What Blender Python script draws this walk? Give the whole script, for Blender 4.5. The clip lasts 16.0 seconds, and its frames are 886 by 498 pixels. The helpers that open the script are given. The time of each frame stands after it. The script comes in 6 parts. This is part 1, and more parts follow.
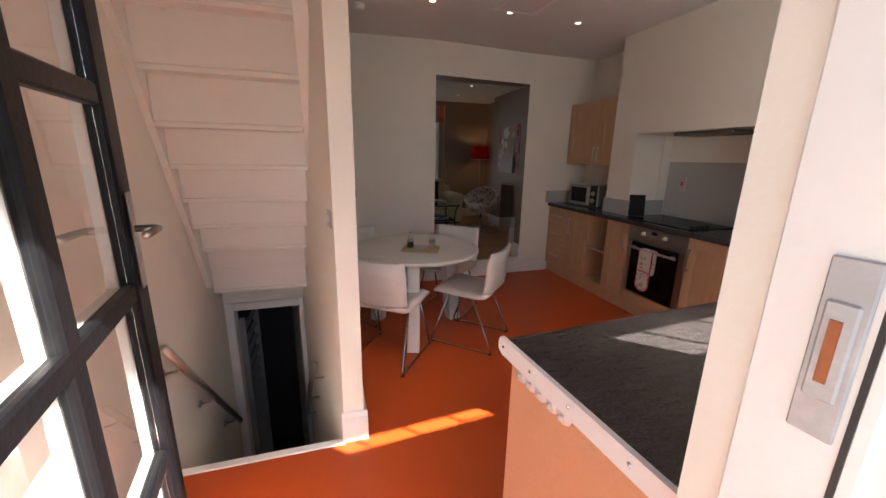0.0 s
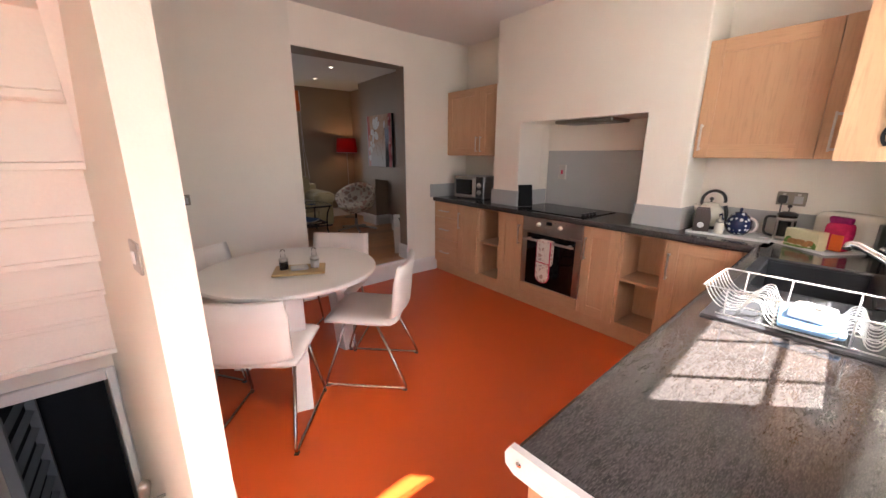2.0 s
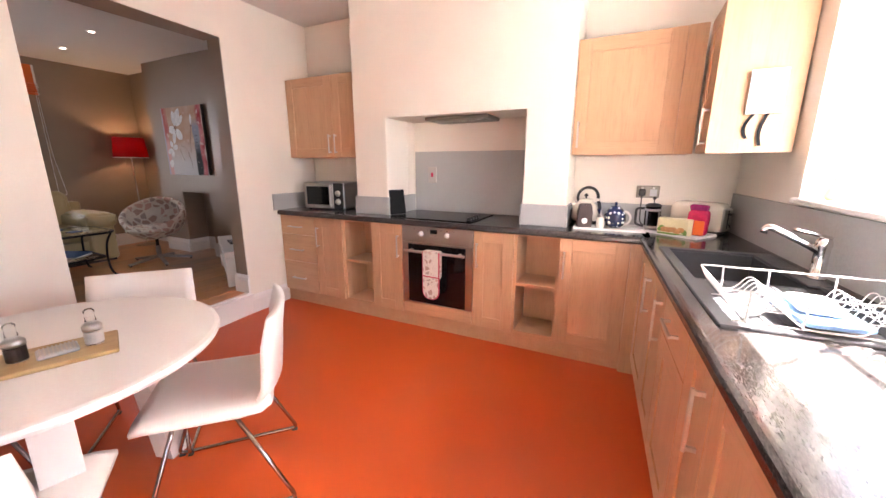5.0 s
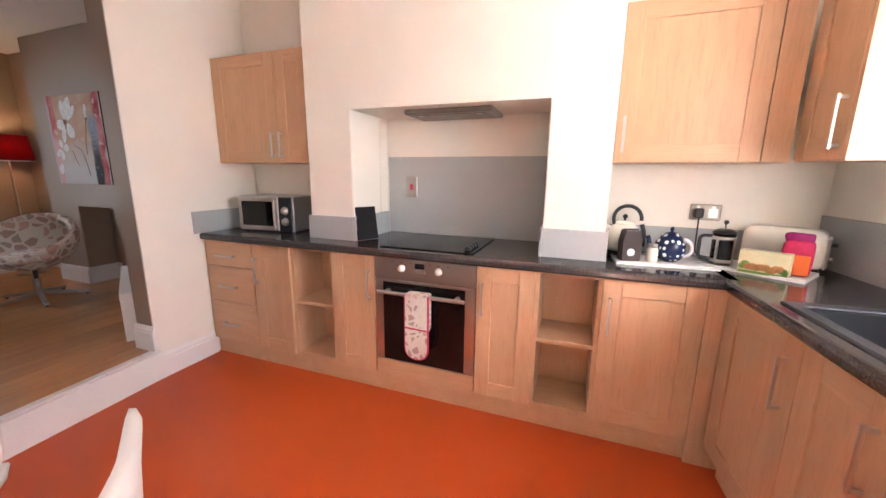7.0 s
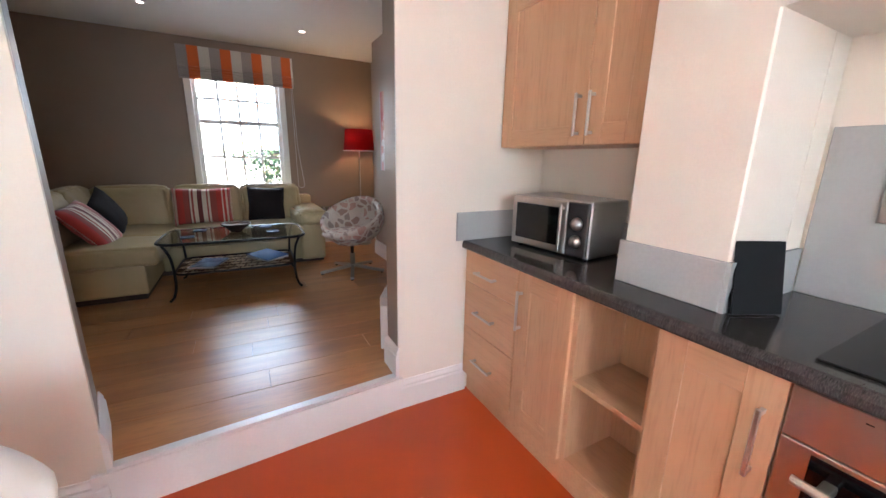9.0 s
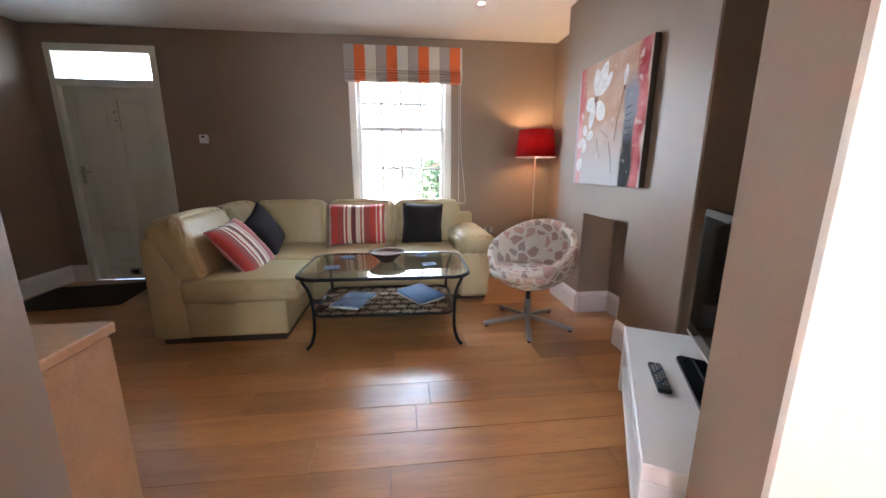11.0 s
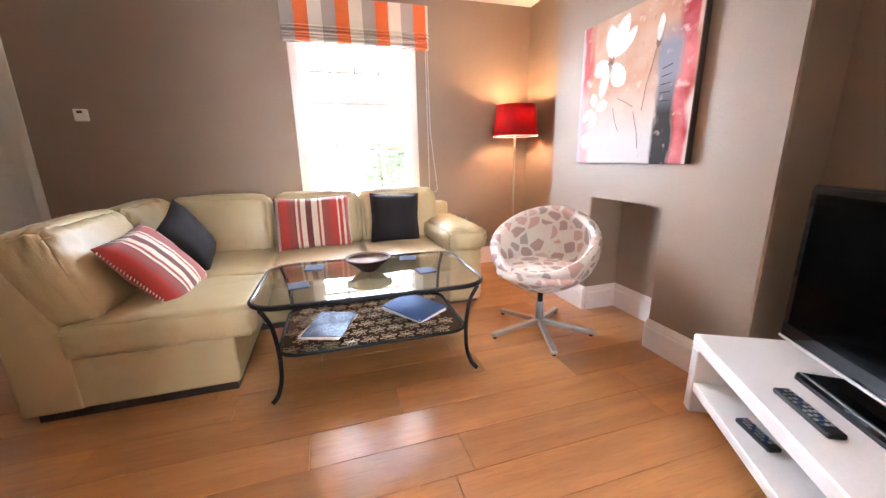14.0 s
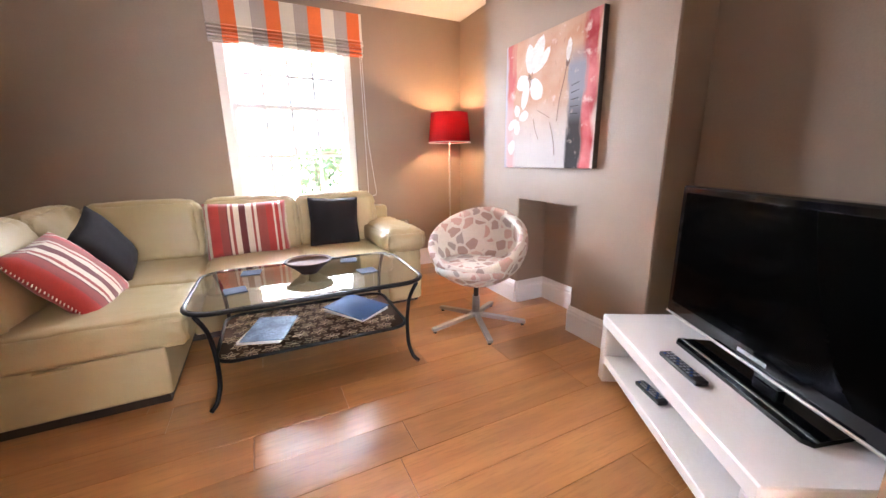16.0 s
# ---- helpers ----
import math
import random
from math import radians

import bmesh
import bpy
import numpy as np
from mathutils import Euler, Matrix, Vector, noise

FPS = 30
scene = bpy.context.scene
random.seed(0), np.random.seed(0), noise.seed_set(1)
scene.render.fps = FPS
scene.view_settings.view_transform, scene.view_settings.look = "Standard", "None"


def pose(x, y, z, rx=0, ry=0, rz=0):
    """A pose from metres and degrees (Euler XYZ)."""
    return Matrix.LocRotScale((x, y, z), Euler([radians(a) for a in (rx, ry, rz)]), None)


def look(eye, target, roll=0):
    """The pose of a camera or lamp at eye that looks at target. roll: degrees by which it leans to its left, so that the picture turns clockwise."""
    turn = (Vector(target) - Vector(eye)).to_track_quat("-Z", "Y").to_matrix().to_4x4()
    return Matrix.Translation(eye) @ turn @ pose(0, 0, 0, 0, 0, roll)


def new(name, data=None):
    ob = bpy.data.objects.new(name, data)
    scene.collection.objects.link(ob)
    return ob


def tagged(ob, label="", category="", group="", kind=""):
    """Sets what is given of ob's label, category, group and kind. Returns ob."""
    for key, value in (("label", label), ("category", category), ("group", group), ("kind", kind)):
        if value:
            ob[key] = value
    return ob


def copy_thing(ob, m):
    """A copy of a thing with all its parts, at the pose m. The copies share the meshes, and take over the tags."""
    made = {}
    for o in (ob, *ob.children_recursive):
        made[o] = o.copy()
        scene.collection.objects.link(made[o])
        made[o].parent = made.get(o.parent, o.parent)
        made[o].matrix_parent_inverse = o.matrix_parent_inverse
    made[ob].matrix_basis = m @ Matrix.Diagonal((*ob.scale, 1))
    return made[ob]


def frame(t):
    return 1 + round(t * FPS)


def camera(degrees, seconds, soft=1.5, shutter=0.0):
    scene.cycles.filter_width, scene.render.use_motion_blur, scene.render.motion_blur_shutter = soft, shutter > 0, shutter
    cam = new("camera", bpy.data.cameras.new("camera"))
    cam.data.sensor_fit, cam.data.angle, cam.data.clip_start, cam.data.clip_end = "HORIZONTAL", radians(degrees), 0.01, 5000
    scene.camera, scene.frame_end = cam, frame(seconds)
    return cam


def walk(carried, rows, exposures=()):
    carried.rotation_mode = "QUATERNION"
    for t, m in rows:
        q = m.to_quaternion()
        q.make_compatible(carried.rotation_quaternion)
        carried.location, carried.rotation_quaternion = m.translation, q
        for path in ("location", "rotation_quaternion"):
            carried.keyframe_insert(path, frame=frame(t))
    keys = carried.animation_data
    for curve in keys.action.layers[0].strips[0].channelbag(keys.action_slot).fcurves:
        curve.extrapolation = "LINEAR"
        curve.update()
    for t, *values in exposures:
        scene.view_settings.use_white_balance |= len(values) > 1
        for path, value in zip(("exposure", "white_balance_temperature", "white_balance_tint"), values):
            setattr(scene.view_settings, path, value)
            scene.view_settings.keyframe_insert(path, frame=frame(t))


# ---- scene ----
cam = camera(100.6, 16.0)
PATH = [
    (0, (0.491, 0.379, 1.483), (1.064, 2.233, 1.0), 1.1),
    (0.5, (0.48, 0.583, 1.486), (1.228, 2.373, 1.0), 1.4),
    (1, (0.497, 0.726, 1.481), (1.41, 2.445, 1.016), 0.3),
    (1.5, (0.518, 0.853, 1.462), (1.586, 2.478, 0.999), -0.6),
    (2, (0.544, 0.979, 1.452), (1.737, 2.503, 0.949), 0.2),
    (2.5, (0.574, 1.094, 1.45), (1.846, 2.542, 0.916), 0.7),
    (3, (0.603, 1.197, 1.456), (1.966, 2.557, 0.914), 0.7),
    (3.5, (0.645, 1.281, 1.45), (2.091, 2.554, 0.911), 0.3),
    (4, (0.661, 1.387, 1.426), (2.209, 2.54, 0.9), 0.0),
    (4.5, (0.697, 1.483, 1.391), (2.346, 2.502, 0.899), -0.1),
    (4.7, (0.707, 1.537, 1.361), (2.406, 2.483, 0.894), 0.2),
    (6.8, (1.377, 2.035, 1.363), (3.214, 2.707, 0.943), -0.4),
    (7, (1.424, 2.11, 1.361), (3.263, 2.79, 0.964), 0.6),
    (7.5, (1.662, 2.257, 1.371), (3.371, 3.203, 0.941), 0.5),
    (8, (1.871, 2.459, 1.378), (3.387, 3.687, 0.937), 1.2),
    (8.5, (2.077, 2.69, 1.362), (3.327, 4.179, 0.89), 0.6),
    (9, (2.225, 2.961, 1.357), (3.149, 4.672, 0.888), 1.1),
    (9.5, (2.317, 3.27, 1.358), (2.959, 5.109, 0.904), 2.5),
    (10, (2.326, 3.588, 1.37), (2.713, 5.501, 0.932), 1.7),
    (10.2, (2.318, 3.707, 1.369), (2.589, 5.643, 0.947), 1.6),
    (12.3, (2.057, 4.718, 1.299), (2.271, 6.656, 0.854), -0.7),
    (12.5, (2.029, 4.748, 1.3), (2.316, 6.674, 0.842), -0.6),
    (13, (1.985, 4.796, 1.299), (2.418, 6.691, 0.827), -0.4),
    (13.5, (1.961, 4.806, 1.297), (2.457, 6.684, 0.821), -0.9),
    (14, (1.949, 4.799, 1.293), (2.516, 6.654, 0.805), -1.1),
    (14.5, (1.944, 4.773, 1.294), (2.587, 6.607, 0.824), -0.9),
    (15, (1.945, 4.736, 1.294), (2.673, 6.543, 0.843), -1.4),
    (15.5, (1.933, 4.711, 1.299), (2.752, 6.48, 0.853), -1.5),
    (16, (1.927, 4.682, 1.291), (2.785, 6.427, 0.823), -0.8),
]
EXPO = [
    (0.0, 2.4, 6450, 13),
    (0.5, 2.6, 6500, 14),
    (1.5, 3.17, 6400, 14),
    (2.5, 3.88, 6500, 15),
    (3.5, 4.26, 6550, 18),
    (4.7, 4.52, 6500, 20),
    (7.0, 4.6, 6200, 15),
    (8.4, 4.82, 5850, 10),
    (9.5, 4.62, 5650, 8),
    (10.2, 4.8, 5600, 7),
    (12.3, 6.72, 6000, 12),
    (16.0, 6.5, 6200, 17),
]
walk(cam, [(t, look(eye, target, roll)) for t, eye, target, roll in PATH], EXPO)

# ---------------------------------------------------------------- light
SUN_WAY = Vector((-0.709, 0.66, -0.92)).normalized()
world = bpy.data.worlds.new("sky")
scene.world = world
world.use_nodes = True
wn = world.node_tree.nodes
sky = wn.new("ShaderNodeTexSky")
sky.sky_type = "NISHITA"
sky.sun_disc = False
sky.sun_elevation = radians(43.5)
sky.sun_rotation = math.atan2(0.709, -0.66)
world.node_tree.links.new(sky.outputs[0], wn["Background"].inputs[0])
wn["Background"].inputs[1].default_value = 0.06

sun = new("sun", bpy.data.lights.new("sun", "SUN"))
sun.data.energy, sun.data.angle, sun.data.color = 5.0, radians(0.5), (1.0, 0.95, 0.88)
sun.matrix_world = look((3, -6, 8), Vector((3, -6, 8)) + SUN_WAY)


def area_lamp(name, eye, target, w, h, watts, colour):
    ob = new(name, bpy.data.lights.new(name, "AREA"))
    ob.data.shape, ob.data.size, ob.data.size_y = "RECTANGLE", w, h
    ob.data.energy, ob.data.color = watts, colour
    ob.matrix_world = look(eye, target)
    return ob


def spot_lamp(x, y, z, watts):
    ob = new("downlight_lamp", bpy.data.lights.new("downlight_lamp", "SPOT"))
    ob.data.energy, ob.data.color, ob.data.spot_size, ob.data.spot_blend = watts, (1.0, 0.84, 0.66), radians(110), 0.6
    ob.data.shadow_soft_size = 0.03
    ob.matrix_world = pose(x, y, z)
    return ob


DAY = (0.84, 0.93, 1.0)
area_lamp("kitchen_window_daylight", (2.55, 0.42, 1.72), (3.15, 1.42, 1.85), 1.25, 0.95, 1.45, (0.86, 0.94, 1.0))
area_lamp("back_door_daylight", (0.56, -0.35, 1.3), (0.42, 0.65, 1.5), 0.95, 1.4, 0.6, (0.94, 0.97, 1.0))
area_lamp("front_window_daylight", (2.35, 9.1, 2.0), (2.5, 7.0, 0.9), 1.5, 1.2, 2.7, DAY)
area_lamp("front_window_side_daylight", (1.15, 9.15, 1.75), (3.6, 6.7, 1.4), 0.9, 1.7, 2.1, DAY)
area_lamp("fanlight_daylight", (-0.51, 8.55, 2.28), (-0.51, 7.55, 2.1), 0.85, 0.24, 0.13, DAY)

# ---------------------------------------------------------------- materials


def nodes_of(name):
    m = bpy.data.materials.new(name)
    m.use_nodes = True
    t = m.node_tree
    return m, t.nodes, t.links, t.nodes["Principled BSDF"]


def shade(c, k):
    return (min(c[0] * k, 1), min(c[1] * k, 1), min(c[2] * k, 1), 1)


def mixer(n, l, fac, a, b):
    mx = n.new("ShaderNodeMix")
    mx.data_type = "RGBA"
    for sock, v in ((mx.inputs[0], fac), (mx.inputs[6], a), (mx.inputs[7], b)):
        if hasattr(v, "is_output"):
            l.new(v, sock)
        else:
            sock.default_value = v
    return mx.outputs[2]


def noise_of(n, l, vec, scale, detail=4.0):
    t = n.new("ShaderNodeTexNoise")
    t.inputs["Scale"].default_value, t.inputs["Detail"].default_value = scale, detail
    l.new(vec, t.inputs["Vector"])
    return t.outputs["Fac"]


def ramp_of(n, l, fac, lo, hi):
    r = n.new("ShaderNodeMapRange")
    r.inputs[1].default_value, r.inputs[2].default_value = lo, hi
    l.new(fac, r.inputs[0])
    return r.outputs[0]


def mat(name, base, rough=0.5, metal=0.0, var=0.06, scale=3.0, bump=0.05, grain=90.0, spec=0.5):
    """A plain surface: broad mottling, fine grain in colour, gloss and relief."""
    m, n, l, p = nodes_of(name)
    vec = n.new("ShaderNodeTexCoord").outputs["Object"]
    broad, fine = noise_of(n, l, vec, scale), noise_of(n, l, vec, grain, 2.0)
    c = mixer(n, l, ramp_of(n, l, broad, 0.3, 0.7), shade(base, 1 - var), shade(base, 1 + var))
    c = mixer(n, l, ramp_of(n, l, fine, 0.35, 0.75), c, shade(base, 1 - var * 0.8))
    l.new(c, p.inputs["Base Color"])
    p.inputs["Metallic"].default_value = metal
    p.inputs["Specular IOR Level"].default_value = spec
    mr = n.new("ShaderNodeMapRange")
    mr.inputs[3].default_value, mr.inputs[4].default_value = rough * 0.85, min(rough * 1.15, 1)
    l.new(broad, mr.inputs[0])
    l.new(mr.outputs[0], p.inputs["Roughness"])
    if bump:
        b = n.new("ShaderNodeBump")
        b.inputs["Strength"].default_value, b.inputs["Distance"].default_value = bump, 0.004
        l.new(fine, b.inputs["Height"])
        l.new(b.outputs[0], p.inputs["Normal"])
    return m


def wood(name, light, dark, rough, along, stretch=14.0, scale=1.6, vary=0.12, bump=0.08):
    """Timber with its grain along the named axis of the object; alike pieces differ a little."""
    m, n, l, p = nodes_of(name)
    vec = n.new("ShaderNodeTexCoord").outputs["Object"]
    info = n.new("ShaderNodeObjectInfo")
    shift = n.new("ShaderNodeVectorMath")
    shift.operation = "MULTIPLY_ADD"
    l.new(info.outputs["Random"], shift.inputs[0])
    shift.inputs[1].default_value = (37.0, 23.0, 11.0)
    l.new(vec, shift.inputs[2])
    mp = n.new("ShaderNodeMapping")
    mp.inputs["Scale"].default_value = [1.0 if a == along else stretch for a in "xyz"]
    l.new(shift.outputs[0], mp.inputs[0])
    figure = noise_of(n, l, mp.outputs[0], scale, 6.0)
    pores = noise_of(n, l, mp.outputs[0], scale * 7, 3.0)
    c = mixer(n, l, ramp_of(n, l, figure, 0.32, 0.68), shade(light, 1), shade(dark, 1))
    c = mixer(n, l, ramp_of(n, l, pores, 0.5, 0.85), c, shade(dark, 0.85))
    hsv = n.new("ShaderNodeHueSaturation")
    l.new(c, hsv.inputs["Color"])
    mr = n.new("ShaderNodeMapRange")
    mr.inputs[3].default_value, mr.inputs[4].default_value = 1 - vary, 1 + vary
    l.new(info.outputs["Random"], mr.inputs[0])
    l.new(mr.outputs[0], hsv.inputs["Value"])
    l.new(hsv.outputs[0], p.inputs["Base Color"])
    p.inputs["Roughness"].default_value = rough
    b = n.new("ShaderNodeBump")
    b.inputs["Strength"].default_value, b.inputs["Distance"].default_value = bump, 0.003
    l.new(pores, b.inputs["Height"])
    l.new(b.outputs[0], p.inputs["Normal"])
    return m


def speckled(name, base, spots, rough):
    """Dark laminate with mineral flecks and drifting veins."""
    m, n, l, p = nodes_of(name)
    vec = n.new("ShaderNodeTexCoord").outputs["Object"]
    mp = n.new("ShaderNodeMapping")
    mp.inputs["Scale"].default_value, mp.inputs["Rotation"].default_value = (1.0, 4.5, 1.0), (0, 0, 0.6)
    l.new(vec, mp.inputs[0])
    flecks, veins = noise_of(n, l, mp.outputs[0], 105, 6.0), noise_of(n, l, mp.outputs[0], 20, 6.0)
    c = mixer(n, l, ramp_of(n, l, veins, 0.35, 0.7), shade(base, 0.72), shade(base, 1.25))
    c = mixer(n, l, ramp_of(n, l, flecks, 0.48, 0.74), c, shade(spots, 1))
    c = mixer(n, l, ramp_of(n, l, flecks, 0.42, 0.3), c, shade(base, 0.45))
    l.new(c, p.inputs["Base Color"])
    p.inputs["Roughness"].default_value = rough
    return m


def glass(name, tint=(1, 1, 1), rough=0.0, ior=1.45):
    m, n, l, p = nodes_of(name)
    p.inputs["Base Color"].default_value = (*tint, 1)
    p.inputs["Transmission Weight"].default_value = 1.0
    p.inputs["Roughness"].default_value, p.inputs["IOR"].default_value = rough, ior
    return m


def glowing(name, colour, strength):
    m, n, l, p = nodes_of(name)
    p.inputs["Base Color"].default_value = (*colour, 1)
    p.inputs["Emission Color"].default_value = (*colour, 1)
    p.inputs["Emission Strength"].default_value = strength
    return m


def striped(name, axis, period, bands, rough=0.85, start=0.0):
    """Woven cloth in bands along one axis: (share of the period, colour)."""
    m, n, l, p = nodes_of(name)
    vec = n.new("ShaderNodeTexCoord").outputs["Object"]
    sep = n.new("ShaderNodeSeparateXYZ")
    l.new(vec, sep.inputs[0])
    a = n.new("ShaderNodeMath")
    a.operation = "ADD"
    a.inputs[1].default_value = start
    l.new(sep.outputs["xyz".index(axis)], a.inputs[0])
    d = n.new("ShaderNodeMath")
    d.operation = "DIVIDE"
    d.inputs[1].default_value = period
    l.new(a.outputs[0], d.inputs[0])
    fr = n.new("ShaderNodeMath")
    fr.operation = "FRACT"
    l.new(d.outputs[0], fr.inputs[0])
    cr = n.new("ShaderNodeValToRGB")
    cr.color_ramp.interpolation = "CONSTANT"
    at, e = 0.0, cr.color_ramp.elements
    for k, (share, colour) in enumerate(bands):
        el = e[k] if k < 2 else e.new(at)
        el.position, el.color = at, (*colour, 1)
        at += share
    l.new(fr.outputs[0], cr.inputs[0])
    weave = noise_of(n, l, vec, 260, 2.0)
    c = mixer(n, l, ramp_of(n, l, weave, 0.45, 1.3), cr.outputs[0], (0.05, 0.03, 0.03, 1))
    l.new(c, p.inputs["Base Color"])
    p.inputs["Roughness"].default_value = rough
    p.inputs["Sheen Weight"].default_value = 0.3
    b = n.new("ShaderNodeBump")
    b.inputs["Strength"].default_value, b.inputs["Distance"].default_value = 0.3, 0.002
    l.new(weave, b.inputs["Height"])
    l.new(b.outputs[0], p.inputs["Normal"])
    return m


def leafy_cloth(name, size=12.5, gap=0.105):
    """Cream cotton printed with blush and mushroom leaves."""
    m, n, l, p = nodes_of(name)
    vec = n.new("ShaderNodeTexCoord").outputs["Object"]
    wob = n.new("ShaderNodeTexNoise")
    wob.inputs["Scale"].default_value = 9
    l.new(vec, wob.inputs["Vector"])
    add = n.new("ShaderNodeVectorMath")
    add.operation = "MULTIPLY_ADD"
    l.new(wob.outputs["Color"], add.inputs[0])
    add.inputs[1].default_value = (0.05, 0.05, 0.05)
    l.new(vec, add.inputs[2])
    vo = n.new("ShaderNodeTexVoronoi")
    vo.inputs["Scale"].default_value = size
    edge = n.new("ShaderNodeTexVoronoi")
    edge.feature = "DISTANCE_TO_EDGE"
    edge.inputs["Scale"].default_value = size
    l.new(add.outputs[0], edge.inputs["Vector"])
    l.new(add.outputs[0], vo.inputs["Vector"])
    leaf = ramp_of(n, l, edge.outputs["Distance"], gap, gap + 0.015)
    sep = n.new("ShaderNodeSeparateColor")
    l.new(vo.outputs["Color"], sep.inputs[0])
    tone = n.new("ShaderNodeValToRGB")
    tone.color_ramp.interpolation = "CONSTANT"
    e = tone.color_ramp.elements
    e[0].color, e[1].position, e[1].color = (0.42, 0.28, 0.23, 1), 0.3, (0.58, 0.36, 0.30, 1)
    for at, c in ((0.5, (0.38, 0.31, 0.28, 1)), (0.66, (0.74, 0.68, 0.60, 1)), (0.85, (0.64, 0.47, 0.40, 1))):
        el = e.new(at)
        el.position, el.color = at, c
    l.new(sep.outputs[0], tone.inputs[0])
    weave = noise_of(n, l, vec, 240, 2.0)
    c = mixer(n, l, leaf, (0.74, 0.68, 0.60, 1), tone.outputs[0])
    c = mixer(n, l, ramp_of(n, l, weave, 0.4, 1.0), c, (0.4, 0.34, 0.3, 1))
    l.new(c, p.inputs["Base Color"])
    p.inputs["Roughness"].default_value = 0.9
    return m


def leather(name, base):
    """Soft hide: pebble grain, slow creases, satin shine."""
    m, n, l, p = nodes_of(name)
    vec = n.new("ShaderNodeTexCoord").outputs["Object"]
    pebble = n.new("ShaderNodeTexVoronoi")
    pebble.inputs["Scale"].default_value = 160
    l.new(vec, pebble.inputs["Vector"])
    crease, tone = noise_of(n, l, vec, 9, 6.0), noise_of(n, l, vec, 2.2, 3.0)
    wave = n.new("ShaderNodeTexNoise")
    wave.noise_type = "RIDGED_MULTIFRACTAL"
    wave.inputs["Scale"].default_value, wave.inputs["Detail"].default_value = 5.0, 3.0
    l.new(vec, wave.inputs["Vector"])
    fold = ramp_of(n, l, wave.outputs["Fac"], 1.6, 0.2)
    c = mixer(n, l, ramp_of(n, l, tone, 0.3, 0.7), shade(base, 0.88), shade(base, 1.08))
    c = mixer(n, l, ramp_of(n, l, crease, 0.58, 0.80), c, shade(base, 0.92))
    l.new(c, p.inputs["Base Color"])
    p.inputs["Roughness"].default_value = 0.40
    h = n.new("ShaderNodeMath")
    h.operation = "MULTIPLY_ADD"
    h.inputs[1].default_value = 0.05
    l.new(pebble.outputs["Distance"], h.inputs[0])
    l.new(fold, h.inputs[2])
    b = n.new("ShaderNodeBump")
    b.inputs["Strength"].default_value, b.inputs["Distance"].default_value = 0.55, 0.014
    l.new(h.outputs[0], b.inputs["Height"])
    l.new(b.outputs[0], p.inputs["Normal"])
    return m


def dotted(name, base, dot, scale):
    m, n, l, p = nodes_of(name)
    vec = n.new("ShaderNodeTexCoord").outputs["Object"]
    vo = n.new("ShaderNodeTexVoronoi")
    vo.inputs["Scale"].default_value, vo.inputs["Randomness"].default_value = scale, 0.25
    l.new(vec, vo.inputs["Vector"])
    l.new(mixer(n, l, ramp_of(n, l, vo.outputs["Distance"], 0.36, 0.33), shade(base, 1), shade(dot, 1)), p.inputs["Base Color"])
    p.inputs["Roughness"].default_value = 0.15
    return m


def lampshade_cloth(name, colour):
    m, n, l, p = nodes_of(name)
    vec = n.new("ShaderNodeTexCoord").outputs["Object"]
    weave = noise_of(n, l, vec, 180, 2.0)
    c = mixer(n, l, ramp_of(n, l, weave, 0.3, 0.8), shade(colour, 1.1), shade(colour, 0.75))
    l.new(c, p.inputs["Base Color"])
    p.inputs["Roughness"].default_value = 0.9
    tr = n.new("ShaderNodeBsdfTranslucent")
    l.new(c, tr.inputs[0])
    mx = n.new("ShaderNodeMixShader")
    mx.inputs[0].default_value = 0.4
    l.new(p.outputs[0], mx.inputs[1])
    l.new(tr.outputs[0], mx.inputs[2])
    l.new(mx.outputs[0], n["Material Output"].inputs[0])
    return m


